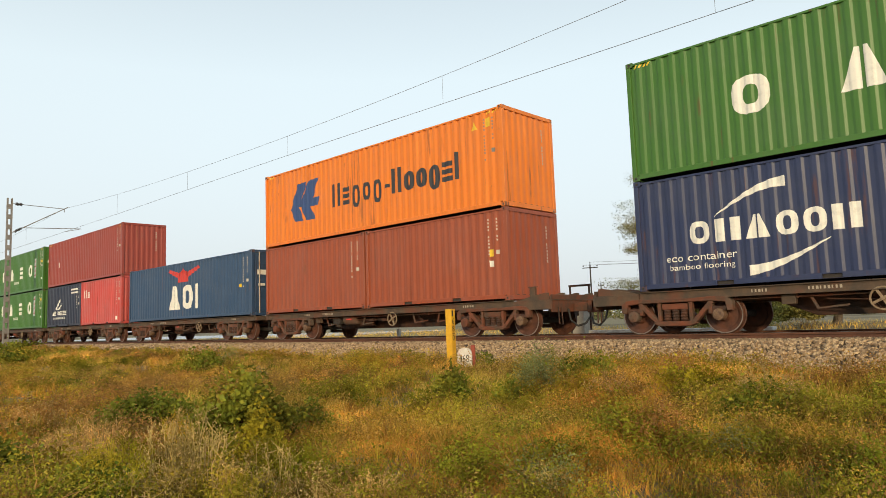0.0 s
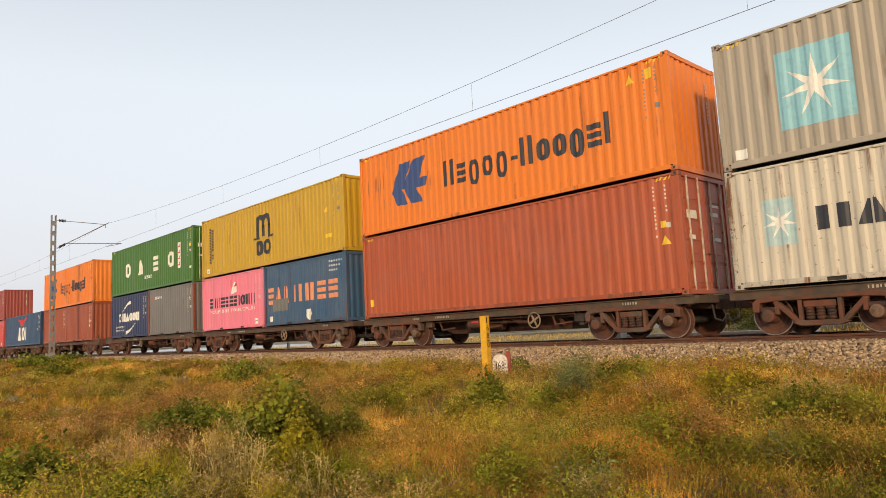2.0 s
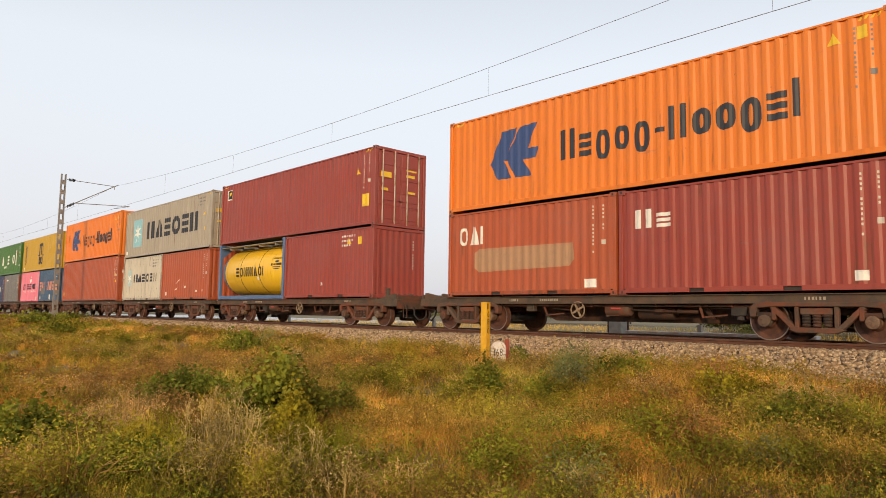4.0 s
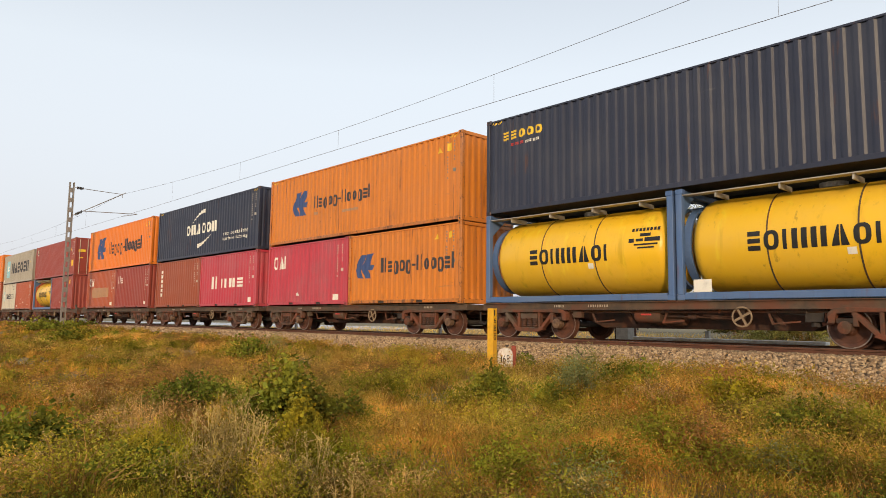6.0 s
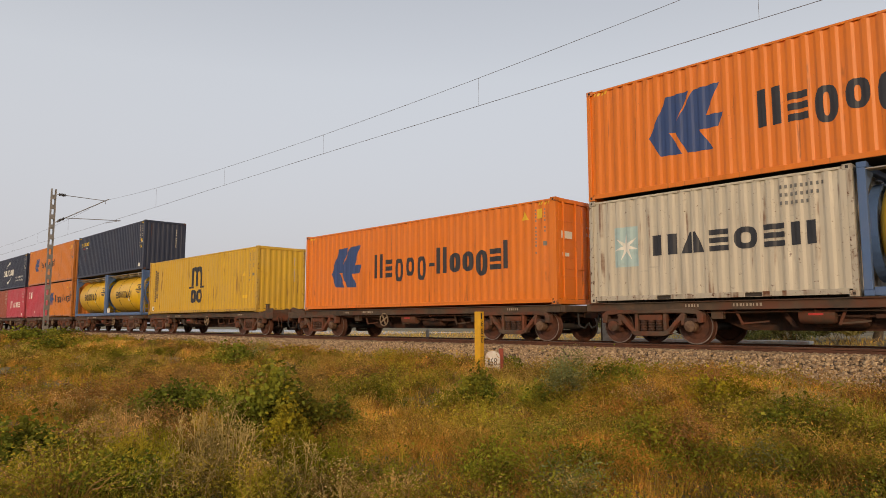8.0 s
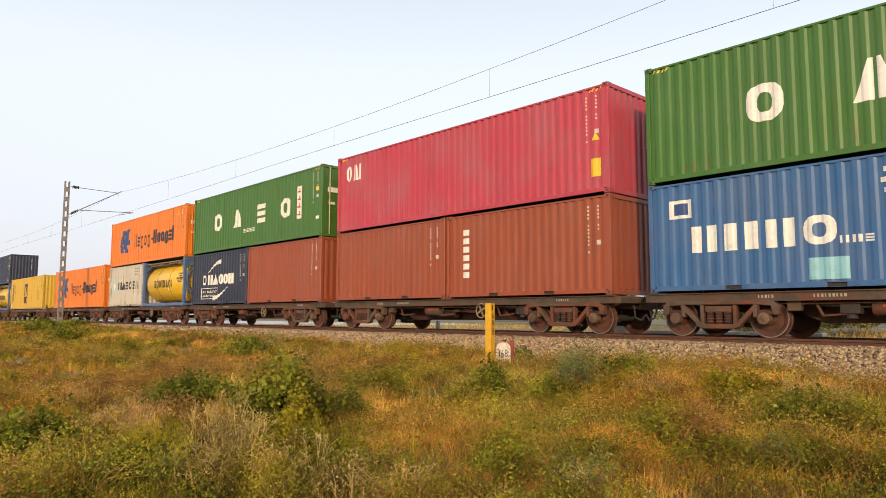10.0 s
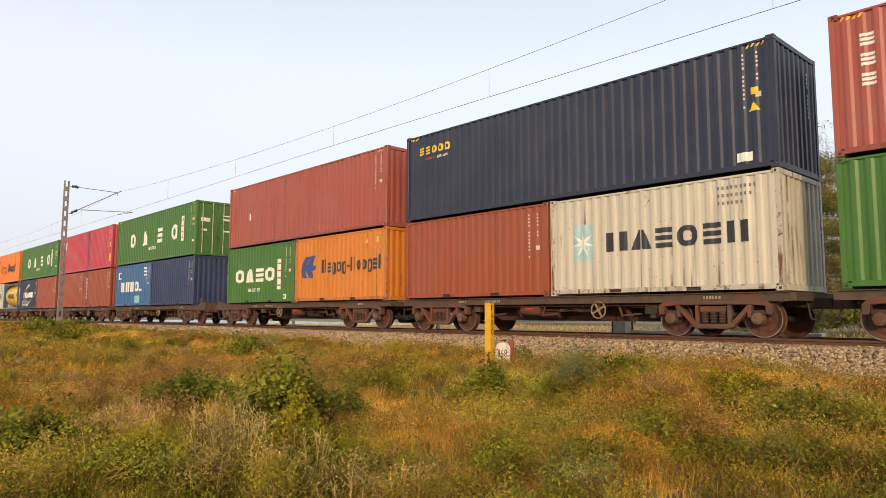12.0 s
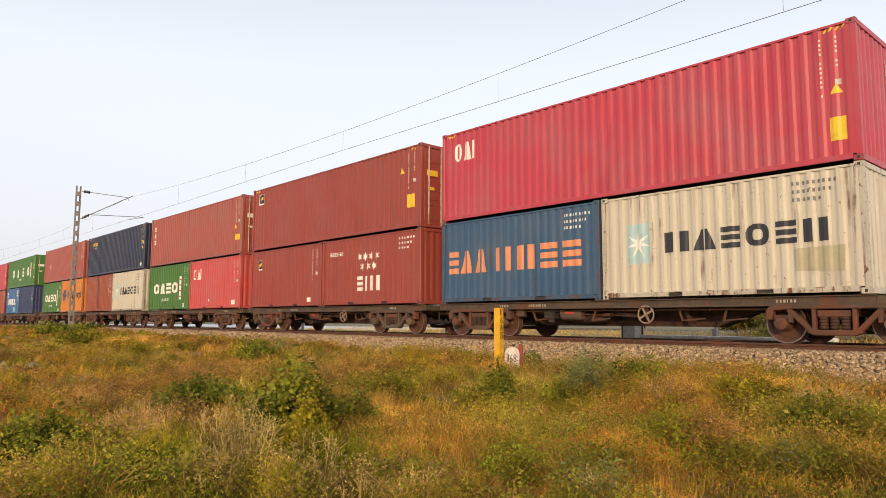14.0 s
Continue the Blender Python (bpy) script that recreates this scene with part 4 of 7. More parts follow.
def slotted(x0, x1, z0, z1, st):
    """A plain rounded ring."""
    n, out, inn = 16, [], []
    cx, cz, a, b = (x0 + x1) / 2, (z0 + z1) / 2, (x1 - x0) / 2, (z1 - z0) / 2
    for k in range(n):
        c, d = math.cos((k + 0.5) * math.tau / n), math.sin((k + 0.5) * math.tau / n)
        c, d = math.copysign(abs(c) ** 0.75, c), math.copysign(abs(d) ** 0.75, d)
        out.append((cx + a * c, cz + b * d))
        inn.append((cx + (a - st) * c, cz + (b - st * 0.85) * d))
    return [[inn[k], out[k], out[(k + 1) % n], inn[(k + 1) % n]] for k in range(n)]


def arched(x0, x1, z0, z1, st):
    """A plain round-topped arch on two legs."""
    ring = [q for q in slotted(x0, x1, z0, z1, st) if sum(p[1] for p in q) / 4 > (z0 + z1) / 2 - 0.01]
    return ring + [rect(x0, x0 + st, z0, (z0 + z1) / 2), rect(x1 - st, x1, z0, (z0 + z1) / 2)]


def block_row(x0, x1, z0, z1, pattern, fat=0.30):
    """A row of plain shapes standing for a word. O: slotted block; H, W: two uprights; E: stacked bars; A: wedge; l: thin upright;
    o, e: low slotted block or stacked bars; g: low block that hangs; -: dash; space."""
    wide = {"O": 1.0, "H": 0.95, "W": 1.2, "E": 0.85, "A": 1.05, "l": 0.34, "o": 0.86, "e": 0.8, "x": 0.8, "g": 0.86, "-": 0.5, " ": 0.55}
    total = sum(wide[c] for c in pattern) + 0.24 * (len(pattern) - 1)
    u = (x1 - x0) / total
    h = z1 - z0
    done, x = [], x0
    for k_block, c in enumerate(pattern):
        out = []
        w = wide[c] * u
        b = z0 + h * 0.74 if c in "oexg" else z1
        a = z0 - 0.2 * h if c == "g" else z0
        if c == "-":
            out.append(rect(x, x + w, z0 + 0.3 * h, z0 + 0.44 * h))
        elif c == "l":
            out.append(rect(x, x + w * 0.75, a, b))
        elif c in "HW":
            out += [rect(x, x + w * 0.38, a, b), rect(x + w * 0.62, x + w, a, b)]
        elif c in "Eex":
            k = (b - a) / 5
            out += [rect(x, x + w, a, a + k * 1.25), rect(x, x + w, a + k * 1.9, a + k * 3.1), rect(x, x + w, b - k * 1.25, b)]
        elif c == "A":
            out += [[(x, a), (x + w * 0.46, a), (x + w * 0.46, b), (x + w * 0.36, b)], [(x + w * 0.54, a), (x + w, a), (x + w * 0.64, b), (x + w * 0.54, b)]]
        elif c != " ":
            out += slotted(x, x + w, a, b, min(fat * w, 0.3 * (b - a)))
        for k_bar, q in enumerate(out):
            done.append(Piece(q))
            done[-1].row = (round(x0 * 100), k_block, k_bar if c in "EexHWA" else 0)
        x += w + 0.24 * u
    return done


def ring_star(cx, cz, r0, r1, n=7):
    out = []
    for k in range(n):
        a = math.pi / 2 + k * math.tau / n
        out.append([(cx + r1 * math.cos(a - math.pi / n), cz + r1 * math.sin(a - math.pi / n)), (cx + r0 * math.cos(a), cz + r0 * math.sin(a)), (cx + r1 * math.cos(a + math.pi / n), cz + r1 * math.sin(a + math.pi / n)), (cx, cz)])
    return [[p[0], p[1], p[3]] for p in out] + [[p[1], p[2], p[3]] for p in out]


def swoosh(x0, z0, x1, z1, thick, up):
    """A tapering arc of short quads."""
    pts = []
    n = 9
    for i in range(n + 1):
        t = i / n
        bow = (math.sin(t * math.pi / 2) if up else 1 - math.cos(t * math.pi / 2))
        pts.append((x0 + (x1 - x0) * t, z0 + (z1 - z0) * bow, thick * (0.08 + 0.92 * (t if up else 1 - t))))
    return [[(a[0], a[1] - a[2]), (b[0], b[1] - b[2]), (b[0], b[1]), (a[0], a[1])] for a, b in zip(pts, pts[1:])]


def chevrons(x0, x1, z0, z1):
    """A plain folded-wing emblem in convex pieces."""
    w, h = x1 - x0, z1 - z0
    P = lambda *q: [(x0 + a * w, z0 + b * h) for a, b in q]
    return [P((0.0, 0.35), (0.29, 0.38), (0.39, 0.54), (0.575, 1.0), (0.26, 0.98)), P((0.0, 0.35), (0.16, 0.02), (0.46, 0.0), (0.29, 0.38)), P((0.39, 0.54), (0.78, 0.54), (0.965, 1.02), (0.63, 1.0)),
            P((0.29, 0.38), (0.37, 0.37), (0.69, 0.33), (0.78, 0.54), (0.39, 0.54)), P((0.69, 0.33), (0.93, 0.33), (1.0, 0.54), (0.78, 0.54)), P((0.37, 0.37), (0.53, 0.0), (0.87, -0.01), (0.69, 0.33))]


def serials(L, H):
    """Two upright columns of small unreadable characters near the right end."""
    out = []
    top = H - 0.28
    for x, n in ((L - 0.70, 13), (L - 0.40, 7)):
        for k in range(n):
            if k not in (4, 11):
                z = top - k * 0.098
                out.append(rect(x, x + 0.032, z - 0.052, z))
    out.append(rect(L - 0.43, L - 0.32, top - 1.02, top - 0.90))
    return out


def block_serial(L, H):
    out = []
    for row, n in ((0, 9), (1, 8), (2, 6)):
        for k in range(n):
            x, z = L - 1.15 + k * 0.10, H - 0.25 - row * 0.17
            out.append(rect(x, x + 0.045, z - 0.075, z))
    return out


def brand(style, kind, H):
    """Markings of a livery: rows of (name, ink, polygons, label)."""
    L = LENGTHS[kind]
    m = []
    z = lambda f: f * H
    if style == "wing40":
        m = [("emblem", "blue", chevrons(1.75, 3.58, 0.80, 2.26), "blue folded-wing emblem"), ("lettering", "dark", block_row(4.33, 10.5, 1.05, 1.87, "Hegog-lloogel", 0.37), "dark blocks of company lettering"),
             ("warning_marking", "yellow", [[(11.0, 2.36), (11.26, 2.36), (11.13, 2.6)], rect(11.55, 11.74, 2.36, 2.62)], "yellow warning labels")]
    elif style == "wing40s":
        m = [("emblem", "blue", chevrons(1.9, 3.1, 1.12, 2.12), "blue folded-wing emblem"), ("lettering", "dark", block_row(3.55, 7.36, 1.33, 1.83, "Hegog-lloogel", 0.37), "dark blocks of company lettering"),
             ("warning_marking", "yellow", [[(11.0, 2.3), (11.26, 2.3), (11.13, 2.5)], rect(11.5, 11.7, 2.3, 2.55)], "yellow warning labels"), ("repair_patch", "patch", [rect(3.6, 3.9, 1.05, 1.16), rect(5.6, 6.6, 0.95, 1.05)], "")]
    elif style == "wing20":
        m = [("emblem", "blue", chevrons(0.42, 1.55, 0.95, 1.82), "blue folded-wing emblem"), ("lettering", "dark", block_row(1.98, 5.72, 1.12, 1.64, "Hegog-lloogel", 0.37), "dark blocks of company lettering"),
             ("warning_marking", "yellow", [[(4.8, 2.08), (5.0, 2.08), (4.9, 2.26)], rect(5.45, 5.62, 2.08, 2.28)], "yellow warning labels")]
    elif style == "wide40":
        pol = []
        for x0, c in ((2.42, "O"), (4.52, "A"), (6.80, "E"), (8.95, "O")):
            pol += block_row(x0, x0 + 0.80, 1.02, 1.86, c)
        m = [("lettering", "white", pol, "wide-spaced white company blocks"), ("web_line", "white", block_row(5.50, 6.68, 0.70, 0.93, "xxx-xxxx-xxx"), "small white unreadable line"),
             ("script_panel", "white", [rect(10.25, 10.66, 0.86, 2.22)], "white upright panel with faint red script"), ("script", "red", [rect(10.33, 10.58, 1.0 + k * 0.32, 1.06 + k * 0.32) for k in range(4)] + [rect(10.42, 10.47, 1.06 + k * 0.32, 1.18 + k * 0.32) for k in range(4)], ""),
             ("small_label", "white", [rect(11.75, 12.0, 0.72, 0.84)], ""), ("warning_label", "yellow", [rect(11.74, 11.92, 1.86, 2.02)], "")]
    elif style == "wide20":
        pol = []
        pol = block_row(0.83, 4.40, 0.95, 1.55, "OAEO")
        m = [("lettering", "white", pol, "white company blocks"), ("web_line", "white", block_row(2.05, 3.15, 0.52, 0.72, "xxx-xxxx-xxx"), "small white unreadable line"), ("script_panel", "white", [rect(4.62, 5.0, 0.57, 1.87)], "white upright panel with faint red script"),
             ("script", "red", [rect(4.69, 4.93, 0.72 + k * 0.31, 0.78 + k * 0.31) for k in range(4)], ""), ("letter_label", "white", [rect(5.15, 5.41, 0.15, 0.36)], "white square label with a letter M")]
    elif style in ("arc20", "arc20box"):
        boxed = style == "arc20box"
        m = [("lettering", "white", block_row(1.28, 2.98, 0.98, 1.48, "OWA") + block_row(3.12, 4.66, 0.98, 1.48, "OOW"), "white company blocks"), ("upper_arc", "white", swoosh(1.85, 1.55, 3.36, 2.20, 0.22, True), "white tapering arc"),
             ("lower_arc", "white", swoosh(2.53, 0.42, 4.10, 0.86, 0.22, False), "white tapering arc")]
        tx, tz = (1.30, 0.38) if boxed else (0.70, 0.42)
        t1 = [[(tx + a, tz + 0.20 + b) for a, b in t] for t in text_triangles("eco container", 1.60, 0.155)]
        t2 = [[(tx + 0.08 + a, tz - 0.03 + b) for a, b in t] for t in text_triangles("bamboo flooring", 1.46, 0.165)]
        m.append(("slogan", "white", t1 + t2, "small white words eco container bamboo flooring"))
        if boxed:
            m.append(("slogan_frame", "white", [rect(1.18, 3.05, 0.28, 0.31), rect(1.18, 3.05, 0.80, 0.83), rect(1.18, 1.21, 0.31, 0.80), rect(3.02, 3.05, 0.31, 0.80)], ""))
    elif style == "arc40":
        m = [("lettering", "white", block_row(4.08, 5.85, 1.22, 1.76, "OWA") + block_row(6.0, 7.8, 1.22, 1.76, "OOW"), "white company blocks"), ("upper_arc", "white", swoosh(4.8, 1.88, 6.4, 2.5, 0.22, True), "white tapering arc"), ("lower_arc", "white", swoosh(5.55, 0.70, 7.1, 1.08, 0.22, False), "white tapering arc")]
        m.append(("slogan", "white", [[(8.5 + a, 0.90 + b) for a, b in t] for t in text_triangles("eco container", 2.7, 0.19)] + [[(8.5 + a, 0.60 + b) for a, b in t] for t in text_triangles("bamboo flooring", 2.6, 0.22)], "white words eco container bamboo flooring"))
    elif style == "blockm40":
        o = 5.47
        m = [("emblem_arch", "dark", arched(o, o + 0.76, 1.34, 2.32, 0.24), "dark round-topped arch"), ("emblem_arch", "dark", arched(o + 0.50, o + 1.28, 1.34, 2.32, 0.24), "dark round-topped arch"),
             ("emblem_foot", "dark", [rect(o - 0.18, o + 0.3, 1.25, 1.335)], ""), ("emblem_foot", "dark", [[(o + 1.04, 1.25), (o + 1.50, 1.25), (o + 1.56, 1.36), (o + 1.28, 1.335), (o + 1.04, 1.335)]], ""),
             ("lettering", "dark", slotted(o + 0.01, o + 0.61, 0.52, 1.18, 0.20) + slotted(o + 0.68, o + 1.30, 0.52, 1.18, 0.20), "dark company blocks"),
             ("upright_words", "dark", [rect(0.88, 1.0, 2.30 - k * 0.135, 2.38 - k * 0.135) for k in range(13)] + [rect(1.12, 1.24, 2.22 - k * 0.135, 2.30 - k * 0.135) for k in range(11) if k != 8], "column of small dark characters"),
             ("letter_label", "white", [rect(0.62, 0.90, 0.20, 0.42)], "white square label with a letter M"), ("warning_marking", "yellow", [[(10.9, 1.62), (11.15, 1.62), (11.02, 1.86)], rect(10.95, 11.4, 0.62, 0.76)], "yellow labels"), ("rust_runs", "red", [], "")]
    elif style == "fair20":
        m = [("lettering", "dark", block_row(0.85, 5.28, 1.08, 1.55, "EAlEEEElOHH"), "dark company blocks"), ("sub_line", "white", [[(0.85 + a, 0.82 + b) for a, b in t] for t in text_triangles("YOUR LINE YOUR CAUSE", 4.45, 0.15)], "white words YOUR LINE YOUR CAUSE"),
             ("emblem", "white", [[(3.05, 1.62), (3.6, 1.72), (3.5, 2.2), (3.2, 2.1)]], "small white and red emblem"), ("emblem_tip", "red", [[(3.38, 1.95), (3.66, 2.02), (3.5, 2.24)], [(3.0, 1.9), (3.1, 1.9), (3.1, 2.3), (3.0, 2.3)]], ""), ("letter_label", "white", [rect(5.28, 5.58, 0.18, 0.42)], "white square label with a letter M")]
    elif style in ("bay20", "bay20patch"):
        m = [("lettering", "orange", block_row(0.35, 2.0, 0.92, 1.62, "EAA") + block_row(2.35, 5.46, 0.92, 1.62, "llHEE"), "salmon company blocks"), ("number_block", "white", block_serial(6.058, STD), "white unreadable number block")]
        if style == "bay20patch":
            m += [("painted_patch", "grey", [rect(0.66, 1.95, 0.62, 1.12)], "dull painted-over patch"), ("torn_label", "white", [[(3.25, 0.32), (3.5, 0.12), (3.7, 0.38), (3.62, 0.6), (3.3, 0.56)]], "torn pale label"), ("letter_label", "white", [rect(0.4, 0.66, 0.2, 0.42)], "")]
    elif style == "star40":
        m = [("emblem_square", "star", [rect(1.28, 2.72, 0.62, 2.28)], "pale blue square"), ("emblem_star", "white", ring_star(2.0, 1.45, 0.66, 0.17), "white star"), ("lettering", "dark", block_row(3.48, 10.5, 0.98, 1.98, "WAEOEH"), "dark company blocks"),
             ("warning_marking", "yellow", [[(11.2, 1.72), (11.5, 1.72), (11.35, 1.95)], rect(11.3, 11.45, 0.92, 1.1)], ""), ("number_block", "grey", block_serial(11.75, HC), "dark unreadable number block"), ("letter_label", "white", [rect(0.3, 0.56, 0.2, 0.42)], "")]
    elif style in ("star20", "star20patch"):
        m = [("emblem_square", "pale_star", [rect(0.72, 1.38, 0.86, 1.84)], "pale blue square"), ("emblem_star", "white", ring_star(1.05, 1.35, 0.36, 0.1), "white star"), ("lettering", "dark", block_row(1.76, 5.36, 1.08, 1.56, "WAEOEH"), "dark company blocks"), ("number_block", "grey", block_serial(5.85, STD), "dark unreadable number block")]
        if style == "star20patch":
            m.append(("touch_up_patch", "dull", [[(4.72, 0.50), (5.62, 0.46), (5.66, 0.98), (4.70, 0.96)]], "dull beige touched-up patch"))
    elif style == "flag40":
        m = [("flag_label", "white", [rect(0.62, 1.04, 2.12, 2.60)], "small white and black square label"), ("flag_mark", "ink", [rect(0.645, 1.015, 2.185, 2.575)], ""), ("flag_stripe", "yellow", [[(0.74, 2.26), (0.94, 2.36), (0.94, 2.50), (0.74, 2.40)]], ""), ("yellow_label", "yellow", [rect(11.45, 11.82, 0.72, 1.18)], "yellow label"), ("warning_label", "yellow", [[(11.02, 1.95), (11.28, 1.95), (11.15, 2.18)]], "")]
    elif style == "flag20":
        m = [("flag_label", "white", [rect(0.68, 1.05, 1.70, 2.15)], "small white and black square label"), ("flag_mark", "ink", [rect(0.705, 1.025, 1.76, 2.125)], ""), ("flag_stripe", "yellow", [[(0.78, 1.82), (0.96, 1.9), (0.96, 2.04), (0.78, 1.96)]], ""), ("letter_label", "white", [rect(5.0, 5.3, 0.2, 0.38)], "")]
    elif style == "sea40":
        m = [("lettering", "yellow", block_row(0.66, 2.12, 2.18, 2.52, "eeooo"), "yellow company blocks"), ("sub_line", "red", block_row(0.95, 1.45, 1.99, 2.09, "xxx"), ""), ("sub_line", "white", block_row(1.5, 2.03, 1.99, 2.09, "xxxx"), ""), ("letter_label", "white", [rect(11.3, 11.65, 0.22, 0.42)], "white label"), ("warning_marking", "yellow", [[(11.6, 1.3), (11.85, 1.3), (11.72, 1.5)], rect(11.66, 11.82, 1.66, 1.82)], "")]
    elif style == "sea20":
        m = [("lettering", "white", block_row(0.93, 1.92, 2.0, 2.2, "eeooo"), "white company blocks"), ("sub_line", "red", block_row(0.5, 0.85, 2.0, 2.18, "xx"), ""), ("yellow_label", "yellow", [rect(5.5, 5.64, 1.72, 1.86)], "")]
    elif style == "line20":
        m = [("lettering", "white", block_row(1.4, 2.0, 0.88, 1.5, "W") + block_row(2.4, 4.75, 0.92, 1.36, "llHE"), "white company blocks"), ("letter_label", "white", [rect(5.3, 5.6, 0.2, 0.42)], "")]
    elif style in ("trio20", "trio20patch", "trio40"):
        if style == "trio40":
            m = [("lettering", "white", block_row(0.6, 1.5, 1.90, 2.48, "OAl"), "white company blocks"), ("yellow_label", "yellow", [rect(11.62, 11.93, 0.46, 0.94)], "yellow label"), ("warning_label", "yellow", [[(11.66, 1.42), (11.9, 1.42), (11.78, 1.62)]], "")]
        else:
            m = [("lettering", "white", block_row(0.5, 1.5, 1.56, 2.10, "OAl"), "white company blocks"), ("letter_label", "white", [rect(5.1, 5.45, 0.2, 0.42)], "")]
            if style == "trio20patch":
                m.append(("touch_up_patch", "patch", [[(1.15, 0.85), (1.3, 0.72), (4.6, 0.78), (4.8, 0.95), (4.75, 1.4), (1.3, 1.42), (1.15, 1.3)]], "beige touched-up patch"))
            else:
                m.append(("label", "white", [[(2.35, 0.4), (2.62, 0.4), (2.56, 0.54), (2.38, 0.52)]], ""))
    elif style == "bold20":
        m = [("lettering", "white", block_row(1.08, 4.1, 0.90, 1.50, "HWHO"), "white company blocks"), ("sub_line", "white", block_row(4.15, 4.75, 0.90, 1.05, "llHE"), ""), ("emblem", "white", [rect(0.55, 1.1, 1.72, 2.15)], "white square emblem"), ("emblem_inner", "blue", [rect(0.66, 1.0, 1.8, 2.07)], ""),
             ("number_block", "white", [rect(4.95, 5.4, 2.2, 2.3), rect(4.9, 5.42, 2.0, 2.1), rect(4.95, 5.4, 1.8, 1.9)], ""), ("pale_patch", "star", [rect(3.55, 4.3, 0.2, 0.64)], "pale rubbed patch")]
    elif style == "upright40":
        t = []
        for k, ch in enumerate("HxW"):
            t += block_row(0.55, 0.80, 2.13 - k * 0.40, 2.46 - k * 0.40, "x" if ch != "W" else "x")
        m = [("upright_letters", "white", t, "column of white company blocks"), ("yellow_label", "yellow", [rect(11.45, 11.9, 0.72, 1.0)], "yellow label"), ("warning_label", "yellow", [[(11.3, 1.3), (11.6, 1.3), (11.45, 1.5)]], "")]
    elif style == "upright20":
        m = [("upright_letters", "white", [rect(0.72, 0.98, 0.62 + k * 0.26, 0.80 + k * 0.26) for k in range(6)], "column of white company blocks")]
    elif style == "stars20":
        st = []
        for k in range(7):
            st += ring_star(2.52 + (k % 4) * 0.36 + (0.18 if k > 3 else 0), 1.80 - (0.36 if k > 3 else 0), 0.16, 0.065, 6)
        m = [("stars", "white", st, "seven white stars"), ("lettering", "white", block_row(2.36, 3.76, 0.54, 1.08, "ElW"), "white company blocks"), ("web_line", "white", block_row(0.5, 1.45, 1.92, 2.12, "xxxxxxx-xxx"), ""), ("number_block", "white", block_serial(6.0, STD), "")]
    elif style == "eagle40":
        m = [("lettering", "white", block_row(4.68, 7.68, 0.48, 1.60, "AOl"), "large white company blocks"), ("emblem", "red", [[(4.55, 2.3), (5.6, 1.95), (5.9, 2.15), (4.7, 2.42)], [(7.7, 2.3), (6.6, 1.95), (6.3, 2.15), (7.6, 2.42)], [(5.6, 1.75), (6.6, 1.75), (6.5, 2.25), (5.7, 2.25)], [(5.85, 2.2), (6.3, 2.2), (6.1, 2.45)]], "red spread-wing emblem"), ("corner_dots", "yellow", [rect(11.2, 11.35, 1.2, 1.34)], "")]
    elif style == "v20":
        m = [("lettering", "white", block_row(0.9, 3.6, 0.74, 1.0, "AElOEEE"), "white company blocks"), ("sub_line", "white", block_row(1.2, 3.4, 0.5, 0.64, "xxxxxxx"), ""), ("emblem", "white", [[(1.5, 1.1), (1.75, 1.1), (2.6, 1.75), (2.3, 1.7)], [(1.9, 1.1), (2.3, 1.1), (2.9, 1.5)]], "white wing emblem"), ("number_block", "white", [rect(4.3, 5.6, 2.2, 2.3), rect(4.4, 5.5, 2.0, 2.1)], "")]
    elif style == "mark20":
        m = [("lettering", "white", block_row(0.45, 1.4, 1.6, 2.06, "Hx"), "white company blocks"), ("letter_label", "white", [rect(5.2, 5.45, 0.22, 0.42)], "")]
    elif style == "tag40":
        m = [("letter_label", "yellow", [rect(0.35, 0.55, 0.42, 0.66)], "small yellow label"), ("warning_label", "yellow", [rect(11.62, 11.78, 1.6, 1.76), [(11.6, 1.2), (11.86, 1.2), (11.73, 1.42)]], "")]
    elif style == "spots20":
        m = [("worn_labels", "white", [rect(0.62, 0.80, 0.26, 0.44), rect(3.1, 3.25, 0.62, 0.74), [(2.0, 0.9), (2.08, 0.9), (2.5, 1.1), (2.42, 1.12)], rect(4.5, 4.66, 0.4, 0.5), rect(5.2, 5.36, 0.42, 0.52), [(1.9, 0.5), (2.2, 0.62), (2.15, 0.66), (1.88, 0.56)]], "scattered scraps of white labels")]
    elif style == "tags20":
        m = [("warning_marking", "yellow", [[(4.4, 2.0), (4.66, 2.0), (4.53, 2.22)], rect(5.1, 5.35, 1.96, 2.24)], "yellow labels"), ("number_block", "white", block_serial(5.2, STD), ""), ("label", "white", [rect(2.7, 2.86, 0.5, 0.62)], "")]
    elif style == "lab20":
        m = [("yellow_label", "yellow", [rect(5.38, 5.54, 1.24, 1.44)], "small yellow label"), ("white_label", "white", [rect(5.38, 5.54, 0.95, 1.12)], "")]
    elif style == "plain40":
        m = [("faint_marks", "white", [rect(2.02, 2.08, 1.2, 1.52)], "")]
    return [r for r in m if r[2]]


LETTER_M = {"wide20", "blockm40", "fair20"}


